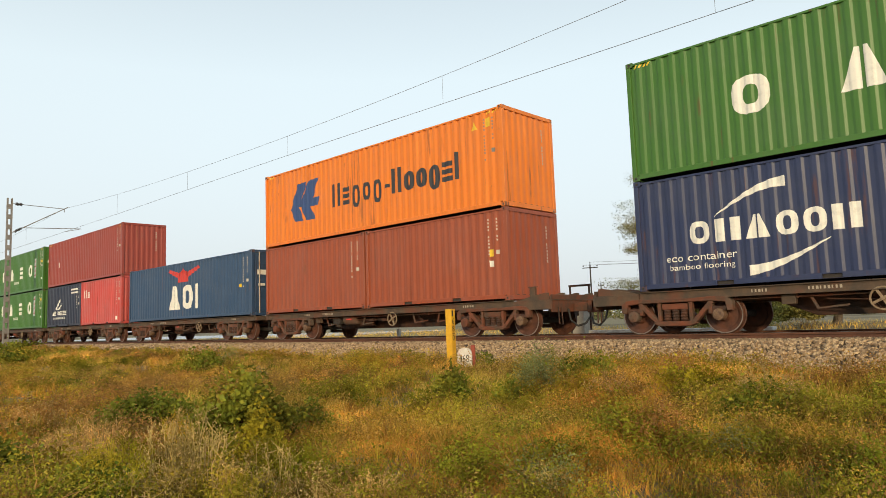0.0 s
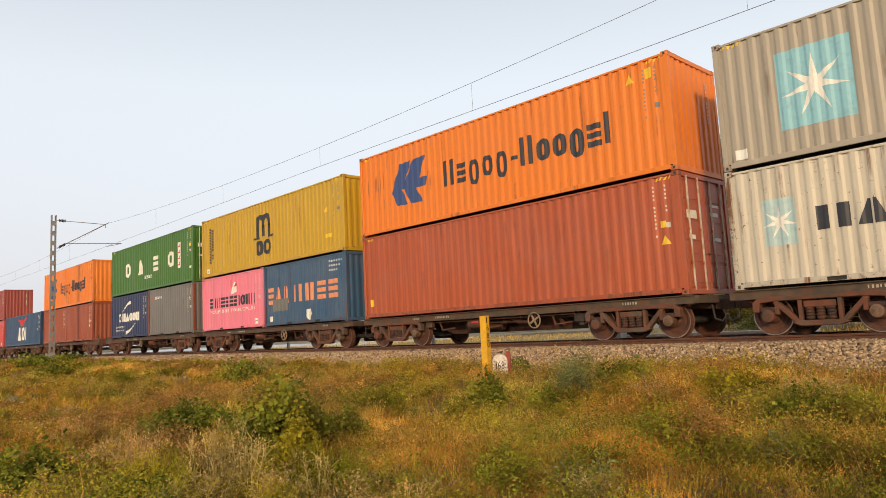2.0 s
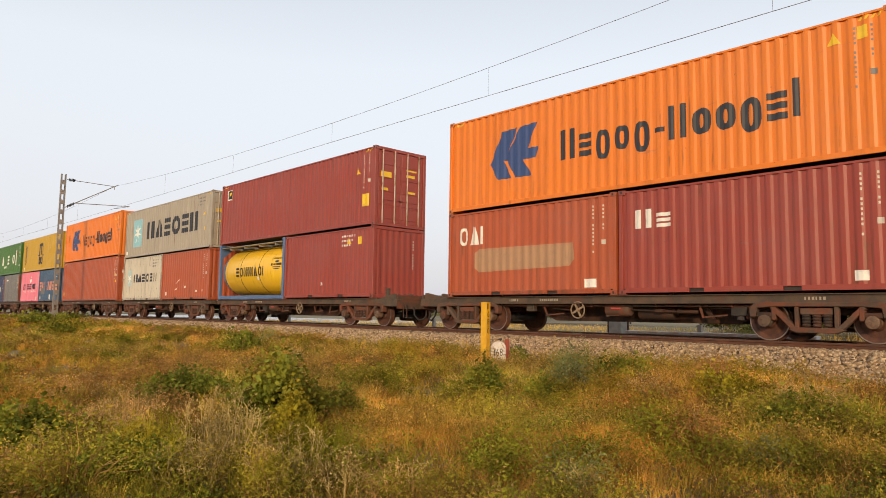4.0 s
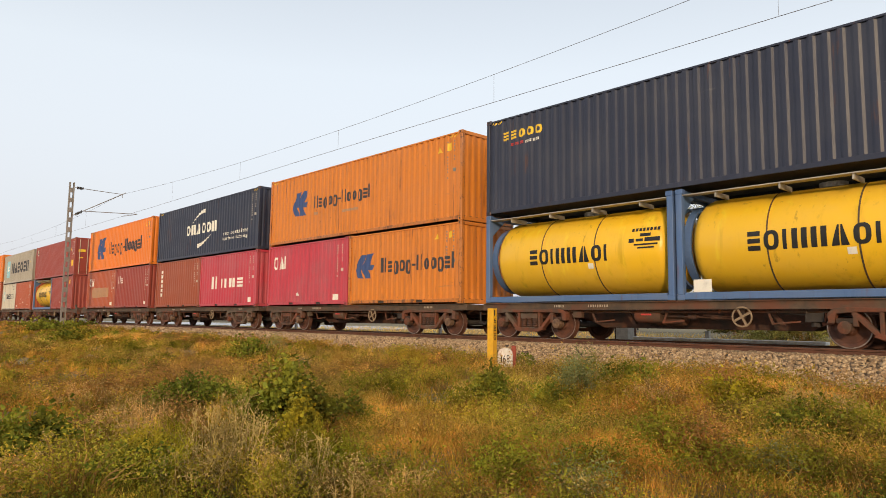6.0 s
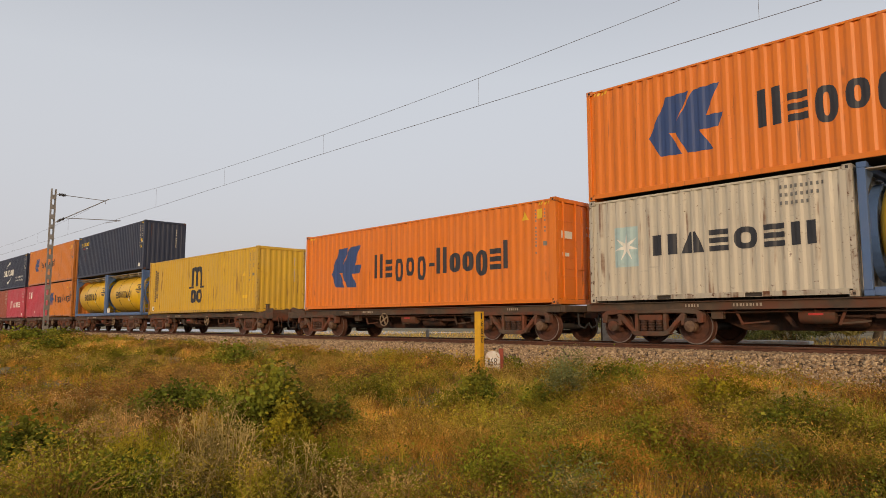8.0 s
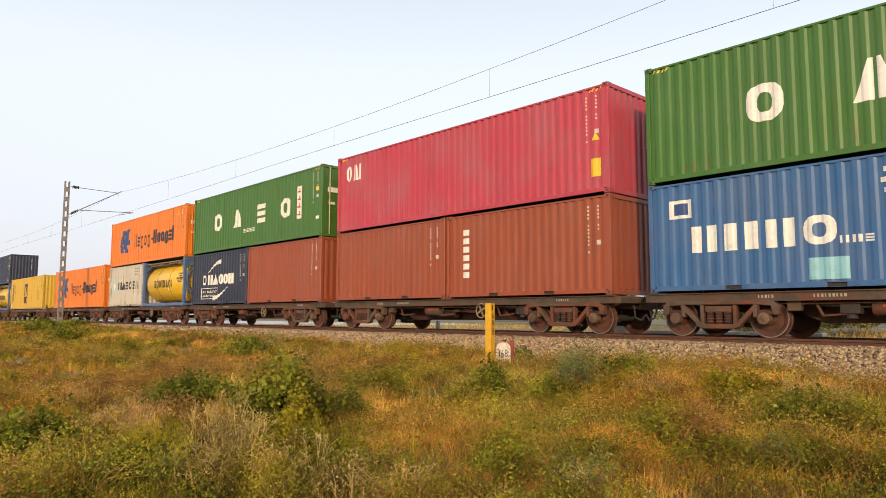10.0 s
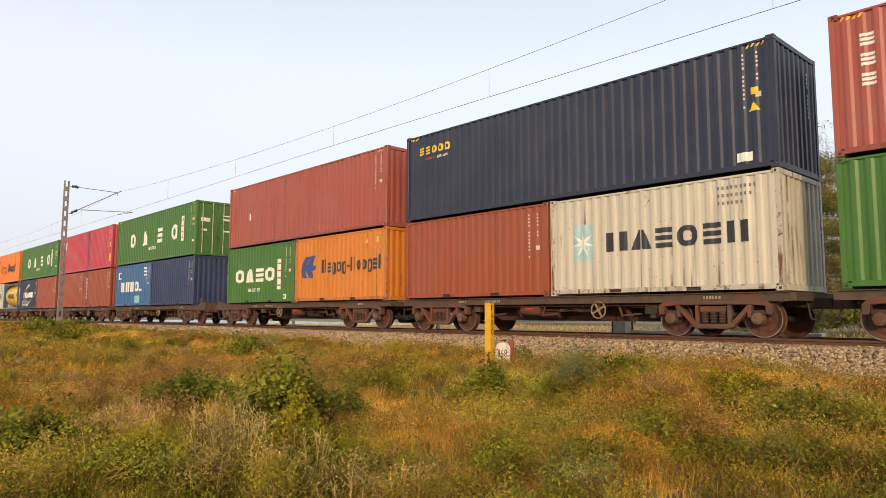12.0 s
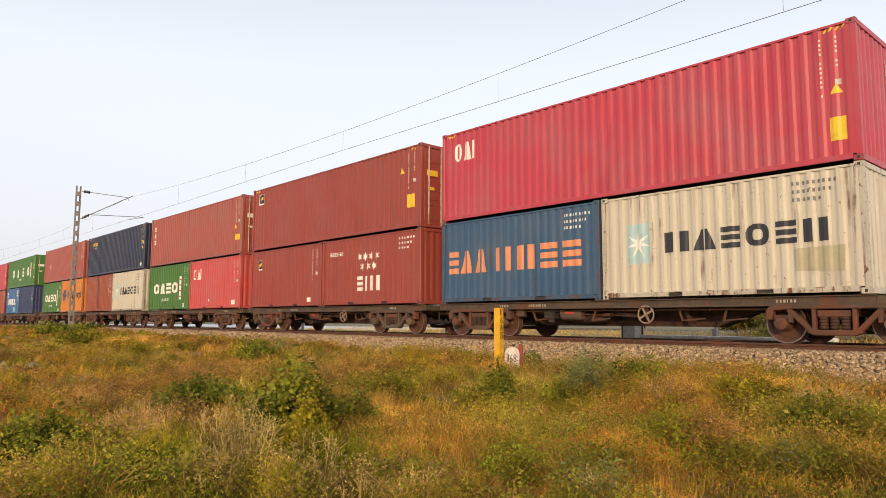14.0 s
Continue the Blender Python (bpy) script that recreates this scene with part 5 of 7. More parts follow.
def container(kind, H, colour, style, door, label, x, z):
    """A steel box container with its frame, corrugated sides, end and markings; x, z: centre and underside at the start."""
    c = new("shipping_container")
    tagged(c, label, "shipping container", "containers on the train")
    me, mat, L = container_meshes(kind, H), PAINTS[colour], LENGTHS[kind]
    flip = pose(0, 0, 0, 0, 0, 180)
    panel = part("side_panel", me["side"], mat, c)
    part("side_panel", me["side"], mat, c, at=flip)
    part("end_panel", me["end"], mat, c, at=flip)
    if door:
        for sgn in (1, -1):
            d = part("door_leaf", me["door"], mat, c, at=Matrix.Diagonal((1, sgn, 1, 1)))
            for y in (-0.86, -0.30):
                part("lock_rod", me["rod"], M_ROD if colour != "orange" else mat, d, "upright locking rod", pose(0, y, 0))
            part("lock_handle", me["handle"], mat, d)["kind"] = "stuff"
        h = L / 2
        for (y, zz, w, hh) in ((-0.95, 0.62, 0.5, 0.2), (0.25, 0.66, 0.42, 0.10), (0.25, 0.74, 0.5, 0.06), (-0.9, 0.45, 0.3, 0.10), (0.3, 0.45, 0.4, 0.08)):
            dl = Shape().box(h - 0.0215, h - 0.020, y, y + w, zz * H, zz * H + hh)
            part("door_label", dl.mesh("door_label"), INKS["white"] if colour not in ("silver", "maroon") else INKS["yellow"], c, "small door label")
    else:
        part("end_panel", me["end"], mat, c)
        ser = Shape()
        h = L / 2
        for k in range(11):
            if k != 4:
                ser.add([(h - 0.012, 0.62, H - 0.5 - k * 0.1), (h - 0.012, 0.67, H - 0.5 - k * 0.1), (h - 0.012, 0.67, H - 0.43 - k * 0.1), (h - 0.012, 0.62, H - 0.43 - k * 0.1)], [(0, 1, 2, 3)])
        part("end_serial", ser.mesh("end_serial"), INKS["faded"], c)["kind"] = "stuff"
    part("roof", me["roof"], mat, c)
    part("floor", me["floor"], M_DARK, c)
    for k, (sx, sy) in enumerate(((1, 1), (-1, 1), (1, -1), (-1, -1))):
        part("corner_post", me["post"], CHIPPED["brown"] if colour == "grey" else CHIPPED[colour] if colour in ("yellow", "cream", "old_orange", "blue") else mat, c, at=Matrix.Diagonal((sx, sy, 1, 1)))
        for top in (0, 1):
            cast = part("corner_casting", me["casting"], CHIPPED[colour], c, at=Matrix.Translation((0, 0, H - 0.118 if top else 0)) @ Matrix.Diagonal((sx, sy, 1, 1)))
            if sy > 0:
                part("casting_hole", me["hole"], M_DARK, cast)
    for sy in (1, -1):
        part("top_rail", me["top_rail"], mat, c, at=Matrix.Diagonal((1, sy, 1, 1)))
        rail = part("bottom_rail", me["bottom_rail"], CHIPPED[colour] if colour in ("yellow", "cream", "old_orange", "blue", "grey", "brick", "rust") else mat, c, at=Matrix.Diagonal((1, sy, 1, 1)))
        if kind == 20:
            for px in (-1.03, 1.03):
                part("forklift_pocket", me["pocket"], M_DARK, rail, "dark block standing for the shaded forklift pocket", pose(px, 0, 0))
    for sx in (1, -1):
        part("header", me["header"], mat, c, at=Matrix.Diagonal((sx, 1, 1, 1)))
        part("end_sill", me["sill"], mat, c, at=Matrix.Diagonal((sx, 1, 1, 1)))
    lift = 0.004
    for name, ink, polys, lab in brand(style, kind, H):
        if name == "lettering":
            rows = {}
            for q in polys:
                rows.setdefault(q.row if isinstance(q, Piece) else round(q[0][0] * 4), []).append(q)
            for some in rows.values():
                part("letter_block", on_side(kind, some, lift), INKS[ink], panel, lab)
        else:
            mesh = on_side(kind, polys, lift)
            if mesh:
                ob = part(name, mesh, INKS[ink], panel, lab)
                if name in ("number_block", "web_line", "sub_line", "upright_words", "slogan", "script", "worn_labels", "warning_marking", "stars", "upright_letters"):
                    ob["kind"] = "stuff"
        lift += 0.0025
    if style in LETTER_M:
        x0, z0 = {"wide20": (5.19, 0.19), "blockm40": (0.67, 0.24), "fair20": (5.34, 0.23)}[style]
        part("letter", on_side(kind, [[(x0 + a, z0 + b) for a, b in t] for t in text_triangles("M", 0.17, 0.13)], lift), INKS["ink"], panel)
    if style not in ("star20", "star20patch", "star40", "bay20", "bay20patch", "stars20", "tags20"):
        ink = "grey" if colour in ("silver", "cream", "mustard", "yellow", "orange", "old_orange") else "faded"
        part("serial_marking", on_side(kind, serials(L, H), 0.004), INKS[ink], panel, "columns of small unreadable serial characters")["kind"] = "stuff"
    if H == HC:
        marks = []
        for x0 in (0.20, L - 0.62):
            for k in range(4):
                marks.append([(x0 + k * 0.11, H - 0.17), (x0 + k * 0.11 + 0.05, H - 0.17), (x0 + k * 0.11 + 0.10, H - 0.095), (x0 + k * 0.11 + 0.05, H - 0.095)])
        part("height_marks", on_side(kind, marks, 0.004), INKS["yellow"], panel, "yellow slanting height marks")["kind"] = "stuff"
    MOVERS.append((c, x, TRACK_Y, z))
    return c


def tank_container(x, z, label, ladder=True, placard=False):
    """A tank in a blue ISO frame."""
    c = new("tank_container")
    tagged(c, label, "tank container", "containers on the train")
    L, H, W2 = LENGTHS[20], STD, WID / 2
    h = L / 2
    R, zc = 1.12, 1.30
    prof = [(-2.86, 0.05), (-2.85, 0.40), (-2.80, 0.74), (-2.71, 0.98), (-2.60, 1.08), (-2.48, R), (2.48, R), (2.60, 1.08), (2.71, 0.98), (2.80, 0.74), (2.85, 0.40), (2.86, 0.05)]
    shell = part("tank_shell", Shape().turned((0, 0, zc), prof, 56, "x").mesh("tank_shell", smooth=True), PAINTS["tank"], c, "glossy yellow cylindrical tank shell")
    for bx in (-1.0, 0.75):
        b = Shape().turned((bx, 0, zc), [(-0.017, R + 0.002), (-0.015, R + 0.008), (0.015, R + 0.008), (0.017, R + 0.002)], 56, "x", True)
        part("band", b.mesh("band", smooth=True), M_SILL, shell, "dark strap round the tank")
    blue = PAINTS["tank_blue"]
    for sx in (-1, 1):
        for sy in (-1, 1):
            s = Shape().box(*sorted((sx * (h - 0.15), sx * h)), *sorted((sy * (W2 - 0.14), sy * W2)), 0.118, H - 0.118)
            part("corner_post", s.mesh("corner_post", bevel=0.01), blue, c)
            for z0 in (0, H - 0.118):
                s = Shape().box(*sorted((sx * (h - 0.178), sx * (h + 0.002))), *sorted((sy * (W2 - 0.162), sy * (W2 + 0.002))), z0, z0 + 0.118)
                part("corner_casting", s.mesh("corner_casting", bevel=0.01), blue, c)
            g = Shape()
            y0 = sy * (W2 - 0.14)
            g.add([(sx * (h - 0.12), y0, H - 0.13), (sx * (h - 0.12), y0, H - 0.62), (sx * (h - 0.12), y0 - sy * 0.55, H - 0.13), (sx * (h - 0.04), y0, H - 0.13), (sx * (h - 0.04), y0, H - 0.62), (sx * (h - 0.04), y0 - sy * 0.55, H - 0.13)], [(0, 1, 2), (3, 5, 4), (0, 3, 4, 1), (1, 4, 5, 2), (2, 5, 3, 0)])
            part("corner_gusset", g.mesh("corner_gusset"), blue, c)
        for z0 in (0.01, H - 0.13):
            s = Shape().box(*sorted((sx * (h - 0.14), sx * (h - 0.01))), -W2 + 0.162, W2 - 0.162, z0, z0 + 0.12)
            part("end_beam", s.mesh("end_beam", bevel=0.008), blue, c)
        s = Shape().turned((sx * 2.88, 0, zc), [(-0.09, 1.0), (0.09, 1.0), (0.09, 0.94), (-0.09, 0.94)], 40, "x", True)
        part("support_ring", s.mesh("support_ring"), blue, c)
    for sy in (-1, 1):
        s = Shape().box(-h + 0.178, h - 0.178, *sorted((sy * (W2 - 0.10), sy * (W2 - 0.004))), 0.01, 0.17)
        part("bottom_rail", s.mesh("bottom_rail", bevel=0.008), blue, c)
        s = Shape().box(-h + 0.15, h - 0.15, *sorted((sy * (W2 - 0.32), sy * (W2 - 0.06))), H - 0.15, H - 0.125)
        for k in range(4):
            s.box(-2.1 + k * 1.4 - 0.02, -2.1 + k * 1.4 + 0.02, *sorted((sy * (W2 - 0.75), sy * (W2 - 0.1))), H - 0.26, H - 0.152)
        part("walkway", s.mesh("walkway"), M_GALV, c, "pale grey top walkway strip")
    t = Shape().tube((0, 0, zc + R - 0.02), (0, 0, zc + R + 0.09), 0.28, n=20)
    part("manhole", t.mesh("manhole"), M_GALV, c)
    if ladder:
        s = Shape()
        for y in (-1.0, -0.62):
            s.tube((h - 0.03, y, 0.15), (h - 0.03, y, H - 0.14), 0.018, n=6)
        for k in range(7):
            s.tube((h - 0.03, -1.0, 0.35 + k * 0.31), (h - 0.03, -0.62, 0.35 + k * 0.31), 0.014, n=6)
        part("ladder", s.mesh("ladder"), blue, c, "blue end ladder")
    # paint on the curved shell
    def curved(polys, lift):
        s = Shape()
        for poly in polys:
            z0, z1 = min(p[1] for p in poly), max(p[1] for p in poly)
            n = max(1, int((z1 - z0) / 0.06))
            for i in range(n):
                a, b = z0 + (z1 - z0) * i / n, z0 + (z1 - z0) * (i + 1) / n
                q = clip([(p[1], p[0]) for p in poly], a, b)
                if len(q) >= 3:
                    s.add([(xx - h, -math.sqrt((R + lift) ** 2 - (zz - zc) ** 2), zz) for zz, xx in q], [tuple(range(len(q)))])
        return s.mesh("marking", smooth=True, weld=0.0008)
    blocks = {}
    for q in block_row(1.62, 4.18, 1.04, 1.46, "EOlHHAOl"):
        blocks.setdefault(q.row, []).append(q)
    for some in blocks.values():
        part("letter_block", curved(some, 0.009), INKS["ink"], shell, "dark company block")
    small = [rect(4.86 + k * 0.1, 4.93 + k * 0.1, 1.72, 1.80) for k in range(8)] + [rect(5.1, 5.4, 1.58, 1.66), rect(4.8, 4.95, 1.44, 1.54), rect(5.0, 5.2, 1.46, 1.53), rect(5.24, 5.66, 1.45, 1.55), rect(4.95, 5.6, 1.36, 1.40), rect(5.05, 5.5, 1.28, 1.32)]
    part("data_panel", curved(small, 0.006), INKS["ink"], shell, "small dark unreadable data lines")["kind"] = "stuff"
    part("small_label", curved([rect(3.55, 3.72, 0.86, 1.0)], 0.006), INKS["white"], shell)
    if placard:
        s = Shape().box(-2.62, -2.2, -W2 + 0.0, -W2 + 0.02, 0.18, 0.46)
        part("placard", s.mesh("placard"), INKS["white"], c, "white blank placard")
    MOVERS.append((c, x, TRACK_Y, z))
    return c


def stack(i, lower, upper=None, lower_h=STD):
    """Load wagon i: one 40 or two 20 foot units below, one 40 above. A unit: (kind, colour, style, door, label)."""
    x = wagon_x(i)
    z = DECK_Z
    for k, u in enumerate(lower):
        xx = x if len(lower) == 1 else x + (-3.067 if k == 0 else 3.067)
        if u[0] == "tank":
            tank_container(xx, z, u[1], ladder=u[2], placard=u[3])
        else:
            container(u[0], lower_h, u[1], u[2], u[3], u[4], xx, z)
    if upper:
        container(upper[0], HC, upper[1], upper[2], upper[3], upper[4], x, z + lower_h + 0.014)


WING = (40, "orange", "wing40", False, "bright orange corrugated high-cube container with a dark blue emblem")
WING_D = (40, "orange", "wing40", True, "bright orange corrugated high-cube container with doors and rods at its end")
WIDE = (40, "green", "wide40", True, "grass-green corrugated high-cube container with wide white lettering")
BROWN20 = (20, "brown", "plain", False, "plain brown-red corrugated twenty-foot container")
BROWN20L = (20, "rust", "spots20", False, "brown-red twenty-foot container with scraps of white labels")
ARC20 = (20, "navy", "arc20", False, "navy blue twenty-foot container with white arcs and lettering")
STAR20 = (20, "cream", "star20", False, "rust-stained cream-white twenty-foot container with dark lettering")
WIDE20 = (20, "green", "wide20", False, "green twenty-foot container with white lettering and upright panel")
BAY20 = (20, "blue", "bay20", False, "weathered blue twenty-foot container with salmon lettering")
WING20 = (20, "old_orange", "wing20", False, "rust-streaked orange twenty-foot container with a blue emblem")
MAROON40 = (40, "maroon", "flag40", True, "maroon corrugated high-cube container with doors and yellow labels")
SEA40 = (40, "black_navy", "sea40", False, "dark navy high-cube container with small yellow lettering")
TANK = ("tank", "yellow cylindrical tank in a blue steel frame", True, False)

stack(-4, [(40, "green", "wide40", False, "green standard-height container with wide white lettering")], WIDE)
stack(-3, [(20, "black_navy", "v20", False, "dark navy twenty-foot container with small white lettering"), (20, "red", "mark20", False, "light red twenty-foot container with a small white mark")], (40, "maroon", "plain40", False, "plain maroon corrugated high-cube container"))
stack(-2, [(40, "line_blue", "eagle40", True, "deep blue container with large white lettering and red emblem")], None, 2.70)
stack(-1, [BROWN20, (20, "brown", "lab20", False, "brown-red twenty-foot container with small yellow labels")], WING)
stack(0, [ARC20, (20, "grey", "sea20", False, "stained grey twenty-foot container with rusted corner posts")], WIDE)
stack(1, [(20, "pink", "fair20", False, "bright pink twenty-foot container with dark lettering"), (20, "blue", "bay20patch", False, "weathered blue twenty-foot container with patched salmon lettering")], (40, "mustard", "blockm40", False, "mustard-yellow high-cube container with a dark block emblem"))
stack(2, [(40, "rust", "tag40", True, "plain rust-red high-cube container with doors at its end")], WING, HC)
stack(3, [STAR20, BROWN20L], (40, "silver", "star40", True, "light grey high-cube container with pale blue star square"))
stack(4, [TANK, (20, "maroon", "tags20", False, "maroon twenty-foot container with small yellow labels")], MAROON40)
stack(5, [(20, "rust", "trio20patch", False, "faded rust-red twenty-foot container with a beige patch"), (20, "maroon", "mark20", False, "maroon twenty-foot container with a small white mark")], WING)
stack(6, [(20, "brown", "upright20", False, "brown-red twenty-foot container with an upright white line"), (20, "crimson", "line20", False, "crimson-pink twenty-foot container with white lettering")], (40, "black_navy", "arc40", False, "dark navy high-cube container with white arcs and lettering"))
stack(7, [(20, "crimson", "trio20", False, "crimson twenty-foot container with white lettering"), WING20], (40, "old_orange", "wing40s", False, "weathered orange high-cube container with a small blue emblem"))
stack(8, [TANK, ("tank", "yellow cylindrical tank in a blue steel frame with placard", True, True)], SEA40)
stack(9, [(40, "yellow", "blockm40", False, "yellow high-cube container standing alone on its wagon")], None, HC)
stack(10, [WING_D], None, HC)
stack(11, [STAR20, TANK], WING_D)
stack(12, [(20, "black_navy", "arc20box", False, "dark grey-blue twenty-foot container with white arcs"), BROWN20], WIDE)
stack(13, [BROWN20, (20, "brown", "upright20", False, "brown-red twenty-foot container with an upright white line")], (40, "crimson", "trio40", False, "crimson high-cube container with small white lettering"))
stack(14, [(20, "bright_blue", "bold20", False, "bright blue twenty-foot container with bold white lettering"), (20, "navy", "plain", False, "plain navy blue twenty-foot container")], WIDE)
stack(15, [WIDE20, WING20], (40, "brick", "plain40", False, "plain faded rust-red corrugated high-cube container"))
stack(16, [(20, "brown", "plain", False, "plain brown-red corrugated twenty-foot container"), STAR20], SEA40)
stack(17, [WIDE20, (20, "red", "trio20", False, "light red twenty-foot container with white lettering")], (40, "brick", "upright40", True, "brown-red high-cube container with an upright white word"))
stack(18, [(20, "maroon", "flag20", False, "maroon twenty-foot container with a small square label"), (20, "maroon", "stars20", False, "maroon twenty-foot container with white stars and lettering")], MAROON40)
stack(19, [BAY20, (20, "cream", "star20patch", False, "cream-white twenty-foot container with a beige touched-up patch")], (40, "crimson", "trio40", False, "bright crimson high-cube container with white lettering and yellow labels"))

WAGON_A, WAGON_B, WAGON_Z = make_wagon("a_front"), make_wagon("b"), make_wagon("a_rear")
PLACED = {}
for i in range(-4, 20):
    src = {0: WAGON_A, 4: WAGON_Z}.get(i % 5, WAGON_B)
    w = src if id(src) not in PLACED else copy_thing(src, Matrix.Identity(4))
    PLACED[id(src)] = True
    MOVERS.append((w, wagon_x(i), TRACK_Y, 0.0))
WHEELSETS = [o for w, *_ in MOVERS for o in w.children_recursive if o.name.startswith("wheelset")]


# ---- far side of the line ----
def leaf_cloud(centres, sizes, seed, flat=0.0, broad=0.45):
    """Small diamond leaves at the given places, turned at random. Returns vertices and triangles."""
    rng = np.random.default_rng(seed)
    n = len(centres)
    d = rng.normal(size=(n, 3))
    d[:, 2] = d[:, 2] * (1 - flat) + 0.2
    d /= np.linalg.norm(d, axis=1, keepdims=True)
    e = np.cross(d, rng.normal(size=(n, 3)))
    e /= np.linalg.norm(e, axis=1, keepdims=True)
    s = np.asarray(sizes)[:, None]
    up = np.cross(d, e)
    v = np.stack([centres - d * s, centres + e * s * broad + up * s * 0.12, centres + d * s, centres - e * s * broad + up * s * 0.12], 1).reshape(-1, 3)
    k = np.arange(n)[:, None] * 4
    f = np.concatenate([k + [[0, 1, 2]], k + [[0, 2, 3]]])
    return v, f


M_BARK = rough_stuff("rough_grey_bark", (0.11, 0.085, 0.065), (0.17, 0.135, 0.10), 7, 0.95, 0.9, dist=0.03)
# tree leaves paled, so that haze sits in their colour
M_TREE = foliage("haze_paled_tree_leaves", (0.17, 0.185, 0.085), (0.24, 0.24, 0.105), (0.19, 0.20, 0.095), 0.35)
# scrub leaves greyed: the haze of distance is painted into their colour
M_FAR = foliage("haze_greyed_leaves", (0.13, 0.155, 0.105), (0.17, 0.18, 0.13), (0.12, 0.15, 0.11), 0.08, 0.1)


def thorn_tree(x, y, height, spread, seed, label):
    rng = np.random.default_rng(seed)
    t = new("thorn_tree")
    t.location = (x, y, float(ground_z(x, y)) - 0.1)
    tagged(t, label, "tree")
    s = Shape()
    s.tube((0, 0, 0), (0.25, 0.1, height * 0.22), 0.30, 0.22, 10)
    tips = []
    limbs = Shape()
    for k in range(9):
        a = k * math.tau / 9 + rng.uniform(-0.3, 0.3)
        p = Vector((0.25, 0.1, height * 0.20))
        r = 0.15
        reach = spread * rng.uniform(0.45, 0.95)
        rise = height * rng.uniform(0.3, 0.72)
        for j in range(4):
            f = (j + 1) / 4
            q = Vector((0.25 + math.cos(a) * reach * f ** 0.8, math.sin(a) * reach * f ** 0.8, height * 0.2 + rise * f ** 1.1)) + Vector(rng.normal(0, 0.15, 3))
            limbs.tube(p, q, r, r * 0.6, 7)
            p, r = q, r * 0.6
            tips.append(q)
            for b in range(2):
                w = q + Vector((rng.normal(0, 0.6), rng.normal(0, 0.6), rng.uniform(0.1, 0.7)))
                limbs.tube(q, w, r * 0.6, 0.012, 5)
                tips.append(w)
    part("trunk", s.mesh("trunk", smooth=True), M_BARK, t)
    part("branching", limbs.mesh("branching", smooth=True), M_BARK, t, "forking grey limbs")
    cents, sizes = [], []

    def spray(c, m, r):
        """A flat feathery spray of leaves with a clean outline."""
        d = np.clip(rng.normal(size=(m, 3)), -1.45, 1.45)
        cents.append(np.array(c) + d * r)
        sizes.append(rng.uniform(0.032, 0.062, m))

    for k in range(330):
        a, u = rng.uniform(0, math.tau), rng.uniform(-1.0, 1)
        rad = spread * math.sqrt(max(0.04, 1 - max(u, 0) ** 2)) * rng.uniform(0.35, 1.0) * (1 + 0.14 * math.sin(3 * a + seed) + 0.10 * math.sin(7 * a)) * (1.15 if u < 0 else 1.0)
        c = np.array([rad * math.cos(a), rad * math.sin(a), height * 0.56 + u * height * 0.38 + 0.35 * math.sin(5 * a + 3 * u)])
        w = rng.uniform(0.28, 0.62) * spread / 4.9
        for j in range(3):
            spray(c + rng.normal(size=3) * (w, w, w * 0.35), int(rng.integers(190, 340)), (w, w, w * 0.42))
    for q in tips:
        spray(q, 60, (0.34, 0.34, 0.16))
    v, f = leaf_cloud(np.concatenate(cents), np.concatenate(sizes), seed)
    crown = part("crown", cloud_mesh("crown", v, f, None), M_TREE, t, "feathery green crown with haze in its leaf colour")
    return t


thorn_tree(-15.6, 40.0, 12.4, 4.75, 5, "broad feathery thorn tree beyond the railway")
thorn_tree(-12.4, 49.0, 5.6, 2.7, 8, "smaller rounded tree standing behind a thorn tree")

rng = np.random.default_rng(11)
cents, sizes = [], []
for k in range(420):
    x = rng.uniform(-420, 60)
    y = rng.uniform(150, 330)
    h = rng.uniform(1.6, 4.2) * (1.4 if rng.uniform() < 0.12 else 1)
    m = 90
    u = rng.normal(size=(m, 3))
    u /= np.linalg.norm(u, axis=1, keepdims=True)
    cents.append(np.array([x, y, -0.65 + h * 0.5]) + u * (h * 0.9, h * 0.9, h * 0.5) * rng.uniform(0.5, 1, (m, 1)))
    sizes.append(rng.uniform(0.3, 0.6, m) * h / 3)
v, f = leaf_cloud(np.concatenate(cents), np.concatenate(sizes), 12)
tagged(new("far_scrub", cloud_mesh("far_scrub", v, f, M_FAR)), "low scrub along the flat horizon, its green greyed with painted haze", "scrub", kind="stuff")

pond = part("pond", Shape().box(-150, -58, 42, 64, -0.9, -0.55).mesh("pond"), rough_stuff("still_pale_water", (0.10, 0.12, 0.13), (0.14, 0.15, 0.15), 0.6, 0.12, 0.05))
tagged(pond, "flat strip of still pale water in the fields", "water", kind="structure")

M_CONC = rough_stuff("weathered_concrete", (0.36, 0.34, 0.30), (0.46, 0.43, 0.38), 5, 0.9, 0.3)
for x in (-24.0, -10.9, -37.0):
    b = new("boundary_post")
    b.location = (x, 22.0, float(ground_z(x, 22)) - 0.02)
    tagged(b, "short whitewashed concrete boundary post in the field", "post", "boundary posts")
    part("shaft", Shape().box(-0.07, 0.07, -0.07, 0.07, 0, 1.05).mesh("shaft", bevel=0.012), M_CONC, b)

parapet = new("low_parapet")
parapet.location = (-10.0, 21.4, float(ground_z(-10, 21.4)) - 0.03)
tagged(parapet, "low whitewashed concrete parapet behind the track", "low wall")
part("wall_body", Shape().box(-3.2, 2.9, -0.14, 0.14, 0, 0.72).mesh("wall_body", bevel=0.015), M_CONC, parapet)
